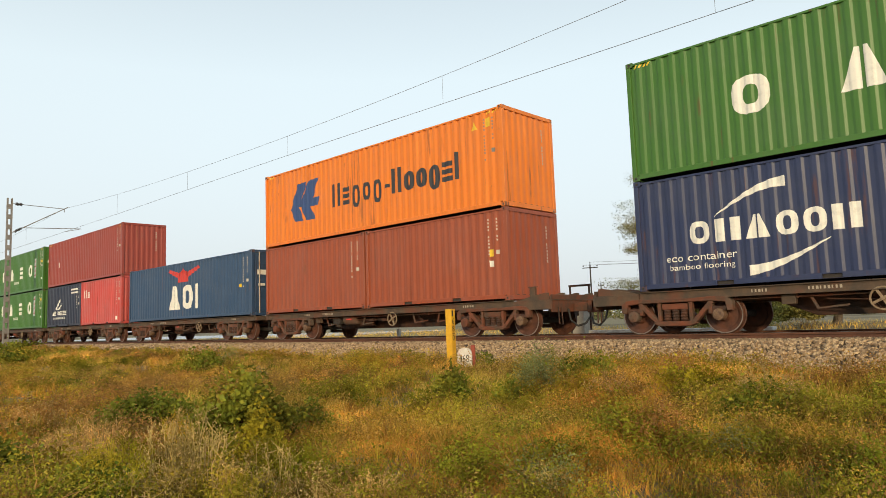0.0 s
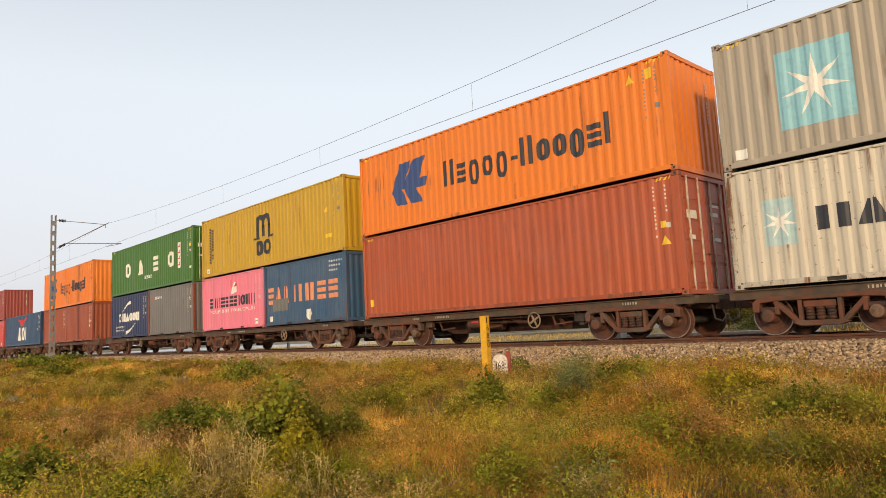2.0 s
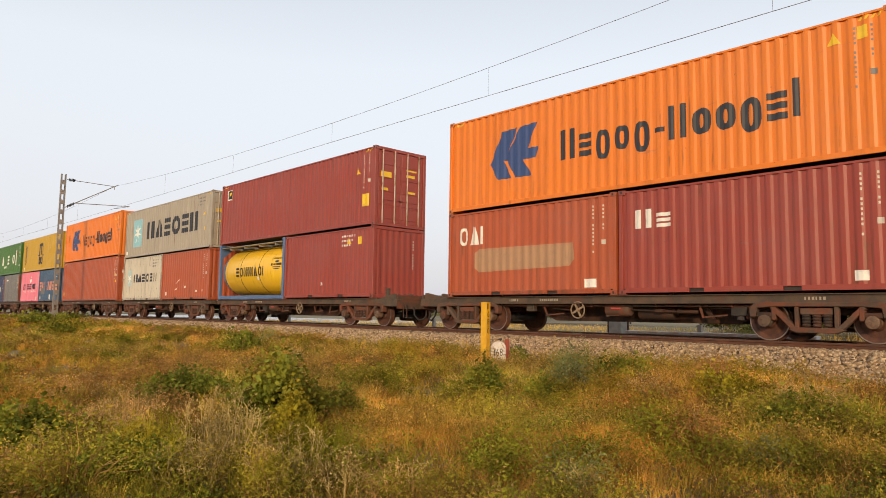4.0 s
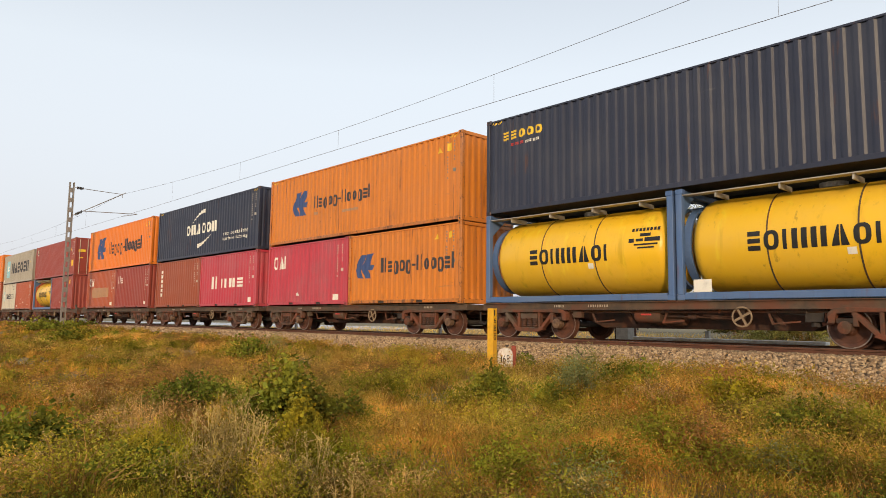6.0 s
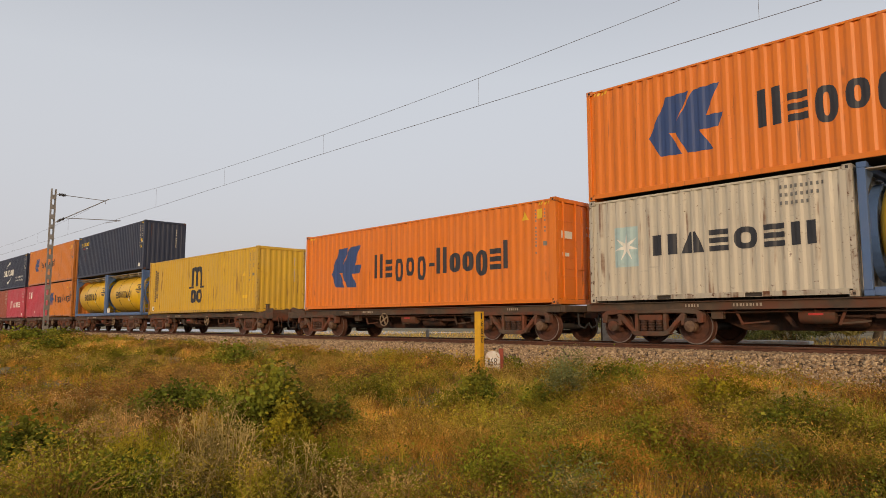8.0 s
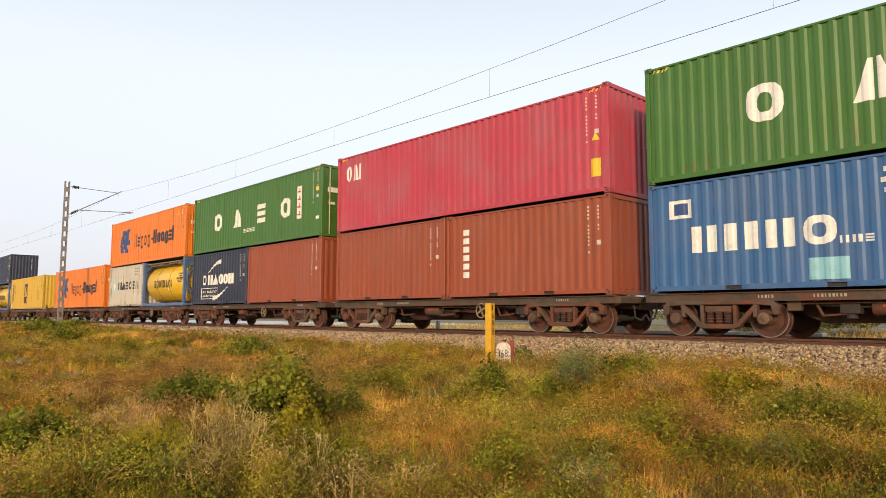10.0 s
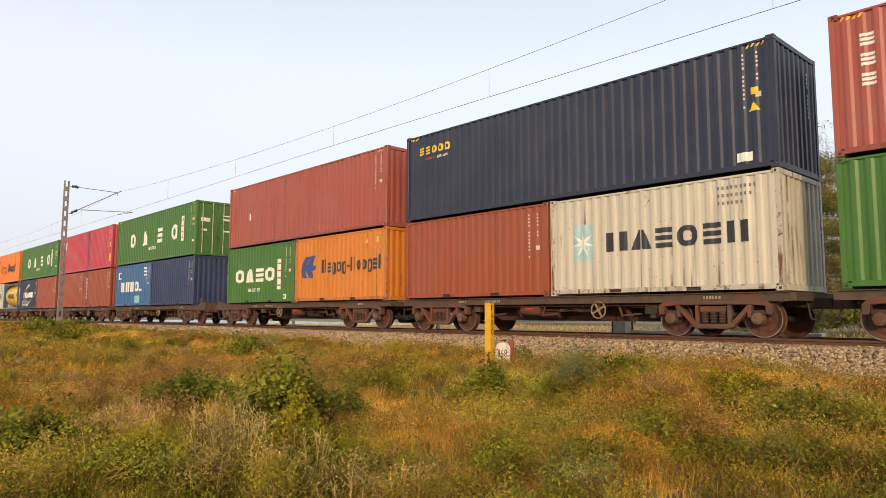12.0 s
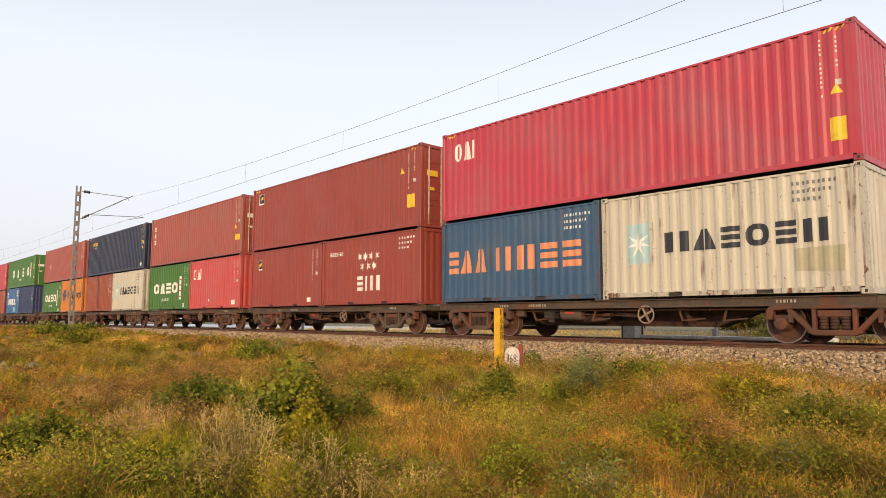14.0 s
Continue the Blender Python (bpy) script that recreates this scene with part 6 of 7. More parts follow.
part("coping", Shape().box(-3.25, 2.95, -0.18, 0.18, 0.72, 0.82).mesh("coping", bevel=0.012), rough_stuff("flaking_whitewash", (0.80, 0.79, 0.77), (0.62, 0.58, 0.53), 5, 0.9, 0.3), parapet, "whitewashed coping")

stand = new("steel_stand")
stand.location = (-15.3, 24.0, float(ground_z(-15.3, 24)) - 0.02)
tagged(stand, "brown steel frame on a grey concrete plinth", "steel frame")
part("plinth", Shape().box(-0.28, 0.28, -0.25, 0.25, 0, 1.75).mesh("plinth", bevel=0.02), M_CONC, stand, "grey concrete plinth")
for sx in (-1, 1):
    part("leg", Shape().box(sx * 0.45 - 0.03, sx * 0.45 + 0.03, -0.03, 0.03, 0, 2.52).mesh("leg"), M_STEEL, stand)
part("top_beam", Shape().box(-0.5, 0.5, -0.03, 0.03, 2.52, 2.60).mesh("top_beam"), M_STEEL, stand)


def power_pole(x, y, h, arm, label):
    p = new("power_pole")
    p.matrix_basis = pose(x, y, float(ground_z(x, y)) - 0.05, 0, 0, 18)
    tagged(p, label, "power pole", "power poles in the fields")
    part("pole", Shape().tube((0, 0, 0), (0, 0, h), 0.13, 0.10, 10).mesh("pole"), M_DARK, p)
    part("cross_arm", Shape().box(-arm, arm, -0.06, 0.06, h - 0.55, h - 0.42).mesh("cross_arm"), M_DARK, p)
    for k in (-0.92, 0, 0.92):
        z0 = h - 0.42 if k else h
        s = Shape().tube((k * arm, 0, z0), (k * arm, 0, z0 + 0.16), 0.03, n=6).tube((k * arm, 0, z0 + 0.16), (k * arm, 0, z0 + 0.34), 0.09, 0.06, 8)
        part("insulator", s.mesh("insulator"), M_DARK, p)
    return p


power_pole(-55.3, 90, 8.95, 1.15, "dark power pole with three insulators on a cross arm")
power_pole(-71.5, 120, 7.65, 0.6, "slim dark power pole standing in the fields")
lines = new("power_line")
tagged(lines, "thin power wires sagging across the fields", "power line")
for k in (-1, 0, 1):
    pts = []
    for i in range(13):
        u = i / 12
        pts.append((-55.3 + k * 1.0 + u * 60, 90 + k * 0.33 + u * 6, 8.25 - 3.2 * u * (1 - u) + (0.4 if k == 0 else 0)))
    wire_curve("wire", pts, 0.02, "", lines)

# ---- grass, weeds and bushes on the near bank ----
FIELD = (radians(4), radians(85))


def spots(n, rng, r0=2.6, r1=70.0, power=0.75, ymax=13.5):
    """Places on the near bank, thinning out with distance from the camera's stand."""
    out = []
    total = 0
    while total < n:
        a = rng.uniform(*FIELD, n)
        u = rng.uniform(0, 1, n)
        r = (r0 ** power + u * (r1 ** power - r0 ** power)) ** (1 / power)
        p = np.stack([-r * np.sin(a), r * np.cos(a)], -1)
        edge = ymax - 0.5 + 0.45 * np.sin(p[:, 0] * 0.8) + 0.3 * np.sin(p[:, 0] * 2.1 + 1)
        p = p[(p[:, 1] < edge) & (p[:, 1] > 0.3)]
        out.append(p)
        total += len(p)
    return np.concatenate(out)[:n]


def drift(p, scale, phase):
    """A smooth patchiness between 0 and 1."""
    x, y = p[:, 0] * scale, p[:, 1] * scale
    return 0.5 + 0.25 * (np.sin(x * 1.7 + phase + 1.4 * np.sin(y * 1.1 + phase)) + np.sin(y * 2.3 - phase + 1.2 * np.sin(x * 0.9 - phase)))


def blade_mesh(name, p, heights, widths, lean, seed, material, away=None):
    """Bent tapering blades, three triangles each."""
    rng = np.random.default_rng(seed)
    n = len(p)
    a = rng.uniform(0, math.tau, n)
    side = np.stack([np.cos(a), np.sin(a), np.zeros(n)], -1) * widths[:, None] / 2
    b = rng.uniform(0, math.tau, n)
    out = np.stack([np.cos(b), np.sin(b), np.zeros(n)], -1) * (lean * heights * rng.uniform(0.2, 1.3, n))[:, None]
    if away is not None:
        out = out * 0.45 + np.concatenate([away, np.zeros((n, 1))], 1)
    base = np.concatenate([p, (ground_z(p[:, 0], p[:, 1]) - 0.02)[:, None]], 1)
    up = np.array([0, 0, 1.0])
    mid = base + out * 0.35 + up * (heights * 0.58)[:, None]
    tip = base + out + up * heights[:, None]
    v = np.stack([base - side, base + side, mid + side * 0.7, mid - side * 0.7, tip], 1).reshape(-1, 3)
    k = np.arange(n)[:, None] * 5
    f = np.concatenate([k + [[0, 1, 2]], k + [[0, 2, 3]], k + [[3, 2, 4]]])
    return cloud_mesh(name, v, f, material)


def far_of(p):
    return np.hypot(p[:, 0], p[:, 1])


M_DRY = foliage("dry_grass_blades", (0.56, 0.365, 0.105), (0.44, 0.32, 0.08), (0.57, 0.33, 0.11), 0.55)
M_OLIVE = foliage("olive_grass_blades", (0.349, 0.298, 0.055), (0.233, 0.248, 0.036), (0.427, 0.322, 0.069), 0.6)
M_RUSTY = foliage("rust_tinted_grass", (0.56, 0.29, 0.09), (0.50, 0.29, 0.09), (0.43, 0.23, 0.08), 0.9)
M_WEED = foliage("small_weed_leaves", (0.220, 0.223, 0.032), (0.323, 0.273, 0.050), (0.155, 0.186, 0.026), 0.7, 0.3)
M_DRYLEAF = foliage("ochre_weed_leaves", (0.39, 0.285, 0.085), (0.32, 0.255, 0.066), (0.43, 0.28, 0.095), 0.8, 0.3)
M_LEAF = foliage("fresh_green_leaves", (0.150, 0.190, 0.034), (0.215, 0.240, 0.046), (0.105, 0.145, 0.028), 2.0, 0.3)
M_LIME = foliage("yellow_green_leaves", (0.337, 0.310, 0.036), (0.259, 0.260, 0.032), (0.427, 0.335, 0.046), 2.0, 0.3)
M_BLUEGREEN = foliage("blue_green_leaves", (0.20, 0.225, 0.13), (0.16, 0.19, 0.105), (0.24, 0.25, 0.14), 2.0, 0.25)
M_STRAW = foliage("bleached_straw", (0.47, 0.36, 0.20), (0.41, 0.31, 0.17), (0.34, 0.26, 0.15), 1.5, 0.15)
M_PURPLE = foliage("grey_brown_dry_weed", (0.259, 0.161, 0.078), (0.323, 0.211, 0.092), (0.207, 0.149, 0.069), 1.5, 0.15)

M_HAY = foliage("pale_hay_grass", (0.63, 0.47, 0.18), (0.54, 0.43, 0.15), (0.62, 0.43, 0.17), 0.8)

rng = np.random.default_rng(21)


def near_short(p):
    """Blades stay low close to the camera's stand."""
    return np.clip(far_of(p) / 9.0, 0.45, 1.0)


def crest(p):
    """Growth gets short where the ballast begins."""
    return np.clip((13.3 - p[:, 1]) / 2.4, 0.38, 1.0)


def tufts(name, centres, per, reach, tall, width, seed, material, label):
    """Tufts of grass: blades that spring from one crown and arch outwards."""
    rng = np.random.default_rng(seed)
    n = len(centres)
    big = rng.uniform(0.6, 1.35, n)
    i = np.repeat(np.arange(n), per)
    d = rng.normal(size=(len(i), 2)) * (reach * big[i])[:, None]
    p = centres[i] + d * 0.55
    far = np.hypot(d[:, 0], d[:, 1]) / (reach * big[i])
    h = rng.uniform(0.55, 1.1, len(i)) * rng.uniform(*tall, n)[i] * np.exp(-far * far * 0.22) * near_short(p) * crest(p)
    w = rng.uniform(*width, len(i)) * (1 + far_of(p) / 9)
    tagged(new(name, blade_mesh(name, p, h, w, 0.8, seed + 1, material, away=d * 0.8)), label, "grass", kind="stuff")


p = spots(46000, rng)
hgt = rng.uniform(0.06, 0.17, len(p)) * (0.7 + 0.7 * drift(p, 0.8, 0.7)) * near_short(p) * crest(p)
tagged(new("dry_grass", blade_mesh("dry_grass", p, hgt, rng.uniform(0.003, 0.006, len(p)) * (1 + far_of(p) / 9), 1.0, 22, M_DRY)), "dense fine dry golden grass covering the bank", "grass", kind="stuff")
c = spots(3900, rng)
tufts("dry_tufts", c[rng.uniform(0, 1, len(c)) < 0.35 + 0.8 * drift(c, 0.7, 0.9)], 38, 0.11, (0.18, 0.40), (0.003, 0.006), 122, M_DRY, "arching tufts of dry golden grass")
p = spots(36000, rng)
p = p[rng.uniform(0, 1, len(p)) < drift(p, 0.6, 2.2) * 1.2]
hgt = rng.uniform(0.06, 0.18, len(p)) * (0.7 + 0.8 * drift(p, 0.9, 3.7)) * near_short(p) * crest(p)
tagged(new("olive_grass", blade_mesh("olive_grass", p, hgt, rng.uniform(0.003, 0.007, len(p)) * (1 + far_of(p) / 9), 1.0, 23, M_OLIVE)), "olive green grass mixed through the dry bank", "grass", kind="stuff")
c = spots(2500, rng)
tufts("olive_tufts", c[rng.uniform(0, 1, len(c)) < 0.15 + 1.1 * drift(c, 0.6, 2.2)], 38, 0.12, (0.16, 0.42), (0.003, 0.007), 124, M_OLIVE, "arching tufts of olive green grass")
c = spots(1200, rng)
tufts("brown_tufts", c[rng.uniform(0, 1, len(c)) < 1.3 * drift(c, 0.75, 5.5)], 42, 0.15, (0.24, 0.52), (0.0025, 0.005), 126, M_PURPLE, "soft tufts of faded brown seeding grass")
c = np.concatenate([np.array([-10.0, 6.9]) + rng.normal(size=(420, 2)) * (2.4, 1.1), np.array([-7.0, 6.2]) + rng.normal(size=(140, 2)) * (1.3, 1.2), np.array([-5.4, 9.6]) + rng.normal(size=(260, 2)) * (1.5, 0.8)])
tufts("hay_tufts", c, 40, 0.12, (0.20, 0.42), (0.003, 0.006), 128, M_HAY, "arching tufts of pale hay-coloured grass")
# rust-coloured drifts
q = []
for cx, cy, r, m in ((-4.6, 6.0, 0.7, 15000), (-5.6, 8.6, 0.9, 7000), (-5.8, 6.6, 0.9, 9000), (-10.5, 7.0, 0.8, 6000), (-4.6, 9.4, 0.8, 5000), (-3.4, 7.3, 0.7, 5000), (-3.9, 4.4, 0.6, 7000)):
    q.append(np.array([cx, cy]) + rng.normal(size=(m, 2)) * r)
p = np.concatenate(q)
hgt = rng.uniform(0.08, 0.24, len(p)) * near_short(p) * crest(p)
tagged(new("rusty_grass", blade_mesh("rusty_grass", p, hgt, rng.uniform(0.003, 0.006, len(p)) * (1 + far_of(p) / 9), 1.0, 24, M_RUSTY)), "drifts of rust-coloured seeding grass", "grass", kind="stuff")

p = np.stack([rng.uniform(-42, 2, 90000), rng.uniform(6.6, 12.9, 90000)], -1)
p = p[rng.uniform(0, 1, len(p)) < np.clip(drift(p, 0.55, 1.1) * 2.4 - 0.35, 0.15, 1)]
tagged(new("pale_grass", blade_mesh("pale_grass", p, rng.uniform(0.12, 0.34, len(p)) * crest(p), rng.uniform(0.003, 0.005, len(p)) * (1 + far_of(p) / 9), 0.8, 25, M_HAY)), "fine pale hay-coloured grass along the crest", "grass", kind="stuff")

# the same grass round the camera's stand
p = np.stack([rng.uniform(-14, 16, 45000), rng.uniform(-10, 12.5, 45000)], -1)
a = np.arctan2(-p[:, 0], p[:, 1])
p = p[((a < FIELD[0]) | (a > FIELD[1]) | (far_of(p) < 2.6)) & (far_of(p) > 0.4)]
tagged(new("stand_grass", blade_mesh("stand_grass", p, rng.uniform(0.06, 0.2, len(p)), rng.uniform(0.005, 0.011, len(p)), 1.0, 27, M_DRY)), "thin dry grass on the flat ground below the bank", "grass", kind="stuff")


def weeds(name, count, phase, scale, material, seed, leaf, tall, label, power=0.8, r0=2.8):
    """Clumps of small-leaved weeds, in drifts."""
    rng = np.random.default_rng(seed)
    c = spots(count, rng, r0=r0, power=power)
    c = c[rng.uniform(0, 1, len(c)) < np.clip(drift(c, scale, phase) * 3.0 - 1.05, 0.03, 1)]
    n = len(c)
    m = rng.integers(45, 110, n)
    i = np.repeat(np.arange(n), m)
    w, h = rng.uniform(0.14, 0.48, n)[i], rng.uniform(*tall, n)[i]
    a = np.clip(rng.normal(size=(len(i), 2)), -2, 2) * (w * 0.5)[:, None]
    xy = c[i] + a
    zz = rng.uniform(0.2, 1.0, len(i)) ** 0.7 * h * np.exp(-(a ** 2).sum(1) / (w * w) * 0.7)
    v, f = leaf_cloud(np.stack([xy[:, 0], xy[:, 1], ground_z(xy[:, 0], xy[:, 1]) + zz + 0.01], -1), rng.uniform(0.6, 1.5, len(i)) * leaf * 1.15 * (0.55 + far_of(xy) / 13), seed + 1)
    tagged(new(name, cloud_mesh(name, v, f, material)), label, "weeds", kind="stuff")


weeds("ochre_weeds", 4600, 0.4, 0.5, M_DRYLEAF, 31, 0.0095, (0.18, 0.48), "small-leaved ochre weeds in lumpy clumps", r0=7.5)
weeds("green_weeds", 2900, 2.9, 0.62, M_WEED, 33, 0.0105, (0.15, 0.46), "small-leaved olive green weeds in clumps")
weeds("bright_weeds", 900, 4.4, 0.85, M_LEAF, 35, 0.015, (0.14, 0.40), "fresh green leafy weeds in scattered clumps")
weeds("yellow_weeds", 1200, 1.7, 1.1, M_LIME, 37, 0.009, (0.2, 0.5), "yellow-green flowering weeds in scattered clumps")
weeds("rust_weeds", 1700, 3.6, 0.7, M_RUSTY, 39, 0.008, (0.14, 0.40), "rust-brown seeding weeds in clumps", r0=6.5)
weeds("brown_weeds", 2600, 5.5, 0.75, M_PURPLE, 40, 0.009, (0.18, 0.50), "grey-brown dry weeds in lumpy clumps")


def stems_into(s, rng, n, r, h, thick=0.006, base=0.25):
    tops = []
    for k in range(n):
        a, u = rng.uniform(0, math.tau), math.sqrt(rng.uniform(0, 1))
        p0 = Vector((math.cos(a) * r * u * base, math.sin(a) * r * u * base, 0))
        p2 = Vector((math.cos(a) * r * u, math.sin(a) * r * u, h * rng.uniform(0.55, 1.0) * (1 - 0.45 * u * u)))
        p1 = p0.lerp(p2, 0.5) + Vector((rng.normal(0, 0.04), rng.normal(0, 0.04), h * 0.12))
        s.tube(p0, p1, thick, thick * 0.75, 4, False)
        s.tube(p1, p2, thick * 0.75, thick * 0.3, 4, False)
        tops.append((p0, p1, p2))
    return tops


def bush(x, y, r, h, leaf, count, material, seed, label, name="bush"):
    """A shrub: thin stems, and leaves along them and at their ends."""
    rng = np.random.default_rng(seed)
    b = new(name)
    b.location = (x, y, float(ground_z(x, y)) - 0.03)
    tagged(b, label, "bush")
    leafy = material in (M_LEAF, M_LIME)
    if leafy:
        leaf, count = leaf * 1.15, count
    s = Shape()
    tops = stems_into(s, rng, 46, r, h)
    part("stem_work", s.mesh("stem_work"), M_PURPLE, b, "thin brown stems")["kind"] = "stuff"
    cents = []
    per = count // len(tops)
    for p0, p1, p2 in tops:
        t = rng.uniform(0.15, 1.05, per) ** 0.7
        base = np.array(p1)[None] * (1 - t)[:, None] + np.array(p2)[None] * t[:, None]
        cents.append(base + rng.normal(size=(per, 3)) * (0.11 * r / 0.5, 0.11 * r / 0.5, 0.06))
    cents = np.concatenate(cents)
    ang = np.arctan2(cents[:, 1], cents[:, 0])
    lobes = 0.82 + 0.22 * np.sin(2 * ang + seed) + 0.16 * np.sin(5 * ang + 2.1 * seed)
    cents *= np.stack([0.75 + 0.35 * lobes, 0.75 + 0.35 * lobes, lobes + 0.18], -1)
    cents[:, 2] = np.maximum(cents[:, 2], 0.03)
    v, f = leaf_cloud(cents, leaf * rng.uniform(0.6, 1.4, len(cents)), seed + 1, 0.3, 0.72 if leafy else 0.45)
    part("foliage", cloud_mesh("foliage", v, f, None), material, b, "dense small leaves")["kind"] = "stuff"
    return b


bush(-8.35, 8.85, 0.34, 0.60, 0.030, 1500, M_LEAF, 41, "leafy green bush growing below the yellow post")
bush(-6.90, 9.50, 0.42, 0.88, 0.019, 4600, M_BLUEGREEN, 42, "bushy blue-green shrub at the top of the bank")
bush(-7.10, 9.15, 0.34, 0.42, 0.028, 1300, M_LEAF, 43, "low leafy green bush beside a blue-green shrub")
bush(-6.1, 9.3, 0.36, 0.50, 0.024, 1300, M_WEED, 44, "low olive green weed bush")
bush(-4.33, 9.45, 0.42, 0.55, 0.019, 2400, M_LIME, 45, "yellow-green flowering weed bush")
bush(-7.9, 4.55, 0.60, 1.02, 0.027, 5600, M_LEAF, 46, "large spreading dark green leafy bush")
bush(-7.0, 4.25, 0.34, 0.60, 0.020, 1900, M_LIME, 47, "yellow-green weed bush with tall thin shoots")
bush(-11.75, 4.95, 0.50, 0.48, 0.030, 2600, M_LEAF, 48, "low green bush on the bank")
bush(-13.4, 5.6, 1.10, 0.82, 0.016, 7200, M_PURPLE, 49, "wide mound of brown-grey dry weeds")
bush(-8.7, 1.9, 0.50, 0.68, 0.030, 3400, M_LEAF, 50, "bright green leafy bush in the hollow")
bush(-7.0, 2.2, 0.40, 0.55, 0.022, 2400, M_WEED, 51, "olive green weed bush in the hollow")
bush(-2.9, 6.9, 0.30, 0.40, 0.017, 2200, M_BLUEGREEN, 52, "soft blue-green feathery weed")
bush(-3.17, 8.45, 0.44, 0.52, 0.020, 1900, M_WEED, 53, "tangled green and ochre weed bush")
bush(-2.5, 8.6, 0.46, 0.52, 0.020, 1900, M_WEED, 54, "tangled green weed bush on the bank")
bush(-2.0, 9.6, 0.6, 0.45, 0.020, 2400, M_OLIVE, 55, "low olive weed bush near the ballast")
bush(-4.58, 5.0, 0.30, 0.40, 0.016, 1600, M_WEED, 56, "low green weed in rust-coloured grass")
bush(-3.8, 5.3, 0.28, 0.36, 0.016, 1700, M_BLUEGREEN, 57, "low green weed in rust-coloured grass")
bush(-4.3, 7.7, 0.40, 0.42, 0.020, 1700, M_WEED, 58, "low olive weed in rust-coloured grass")
bush(-19.0, 10.6, 0.55, 0.55, 0.022, 1500, M_BLUEGREEN, 59, "small grey-green shrub near the ballast")
bush(-35.5, 9.3, 1.0, 0.85, 0.045, 2600, M_LEAF, 60, "green bush on the bank below the mast")
bush(-20.5, 7.4, 0.9, 0.5, 0.032, 2000, M_WEED, 61, "low olive bush on the bank")
bush(-45.0, 10.9, 1.6, 0.8, 0.06, 2200, M_LEAF, 62, "green bush at the foot of the mast")
bush(-15.5, 4.2, 0.9, 0.55, 0.018, 4200, M_PURPLE, 63, "grey-brown patch of dry weeds")
bush(-10.2, 7.9, 0.40, 0.42, 0.022, 1200, M_WEED, 64, "low green weed on the bank")
bush(-12.4, 9.9, 0.4, 0.42, 0.02, 1000, M_WEED, 65, "thin green weed on the bank")
bush(-15.5, 7.4, 1.0, 0.75, 0.017, 5000, M_PURPLE, 181, "wide mound of brown-grey dry weeds")
bush(-11.2, 6.6, 0.75, 0.75, 0.016, 4200, M_PURPLE, 182, "mound of grey-brown twiggy dry weed")
bush(-10.9, 4.2, 0.7, 0.72, 0.016, 4200, M_PURPLE, 183, "mound of grey-brown twiggy dry weed")
bush(-6.6, 6.9, 0.55, 0.45, 0.018, 2400, M_DRYLEAF, 66, "ochre seeding weed mound")
bush(-9.4, 6.4, 0.60, 0.50, 0.016, 2600, M_DRYLEAF, 67, "ochre seeding weed mound")
bush(-5.3, 8.3, 0.55, 0.50, 0.016, 2600, M_RUSTY, 68, "rust-brown seeding weed mound")


for x0, y0, r0, h0, k0 in ((-16.6, 38.6, 2.2, 3.2, 301), (-14.2, 39.0, 2.0, 2.8, 302), (-18.6, 41.0, 2.2, 2.4, 303), (-12.2, 42.0, 1.8, 2.2, 304)):
    bush(x0, y0, r0, h0, 0.075, 9000, M_TREE, k0, "dense olive thicket at the foot of a thorn tree")
bush(-10.5, 30.0, 0.75, 2.0, 0.06, 2600, M_TREE, 69, "tall olive shrub in the field behind the line")
bush(-13.6, 33.0, 1.0, 1.2, 0.06, 2000, M_TREE, 70, "low olive shrub in the field behind the line")
p = np.stack([rng.uniform(-75, 6, 26000), 19.6 + 40 * rng.uniform(0, 1, 26000) ** 1.6], -1)
tagged(new("field_grass", blade_mesh("field_grass", p, rng.uniform(0.15, 0.42, len(p)), rng.uniform(0.012, 0.03, len(p)), 0.9, 26, M_HAY)), "dry pale grass in the field behind the line", "grass", kind="stuff")

# small clumps of broad-leaved weeds over the bank
bush(-9.16, 6.41, 0.4, 0.46, 0.0243, 1300, M_LEAF, 600, "fresh green broad-leaved weed on the bank")
bush(-5.04, 4.07, 0.37, 0.44, 0.0191, 1300, M_WEED, 603, "small olive green weed on the bank")
bush(-8.03, 7.55, 0.5, 0.46, 0.0241, 1300, M_WEED, 606, "small olive green weed on the bank")
bush(-8.16, 8.18, 0.4, 0.53, 0.0247, 1300, M_WEED, 609, "small olive green weed on the bank")
bush(-4.65, 5.17, 0.38, 0.39, 0.0196, 1300, M_WEED, 612, "small olive green weed on the bank")
bush(-6.46, 10.05, 0.51, 0.54, 0.0251, 1300, M_LEAF, 615, "fresh green broad-leaved weed on the bank")
bush(-5.13, 8.65, 0.38, 0.44, 0.0231, 1300, M_WEED, 618, "small olive green weed on the bank")
bush(-3.69, 6.6, 0.39, 0.46, 0.0203, 1300, M_WEED, 621, "small olive green weed on the bank")
bush(-3.23, 6.44, 0.44, 0.39, 0.0199, 1300, M_WEED, 624, "small olive green weed on the bank")
bush(-3.01, 8.22, 0.36, 0.48, 0.0216, 1300, M_LEAF, 627, "fresh green broad-leaved weed on the bank")
bush(-2.9, 9.15, 0.42, 0.43, 0.0226, 1300, M_WEED, 630, "small olive green weed on the bank")
bush(-35.17, 9.28, 0.9, 0.97, 0.052, 1300, M_WEED, 633, "small olive green weed on the bank")
bush(-26.47, 8.71, 0.67, 0.76, 0.0427, 1300, M_WEED, 636, "small olive green weed on the bank")
bush(-17.72, 8.97, 0.59, 0.68, 0.0338, 1300, M_LEAF, 639, "fresh green broad-leaved weed on the bank")
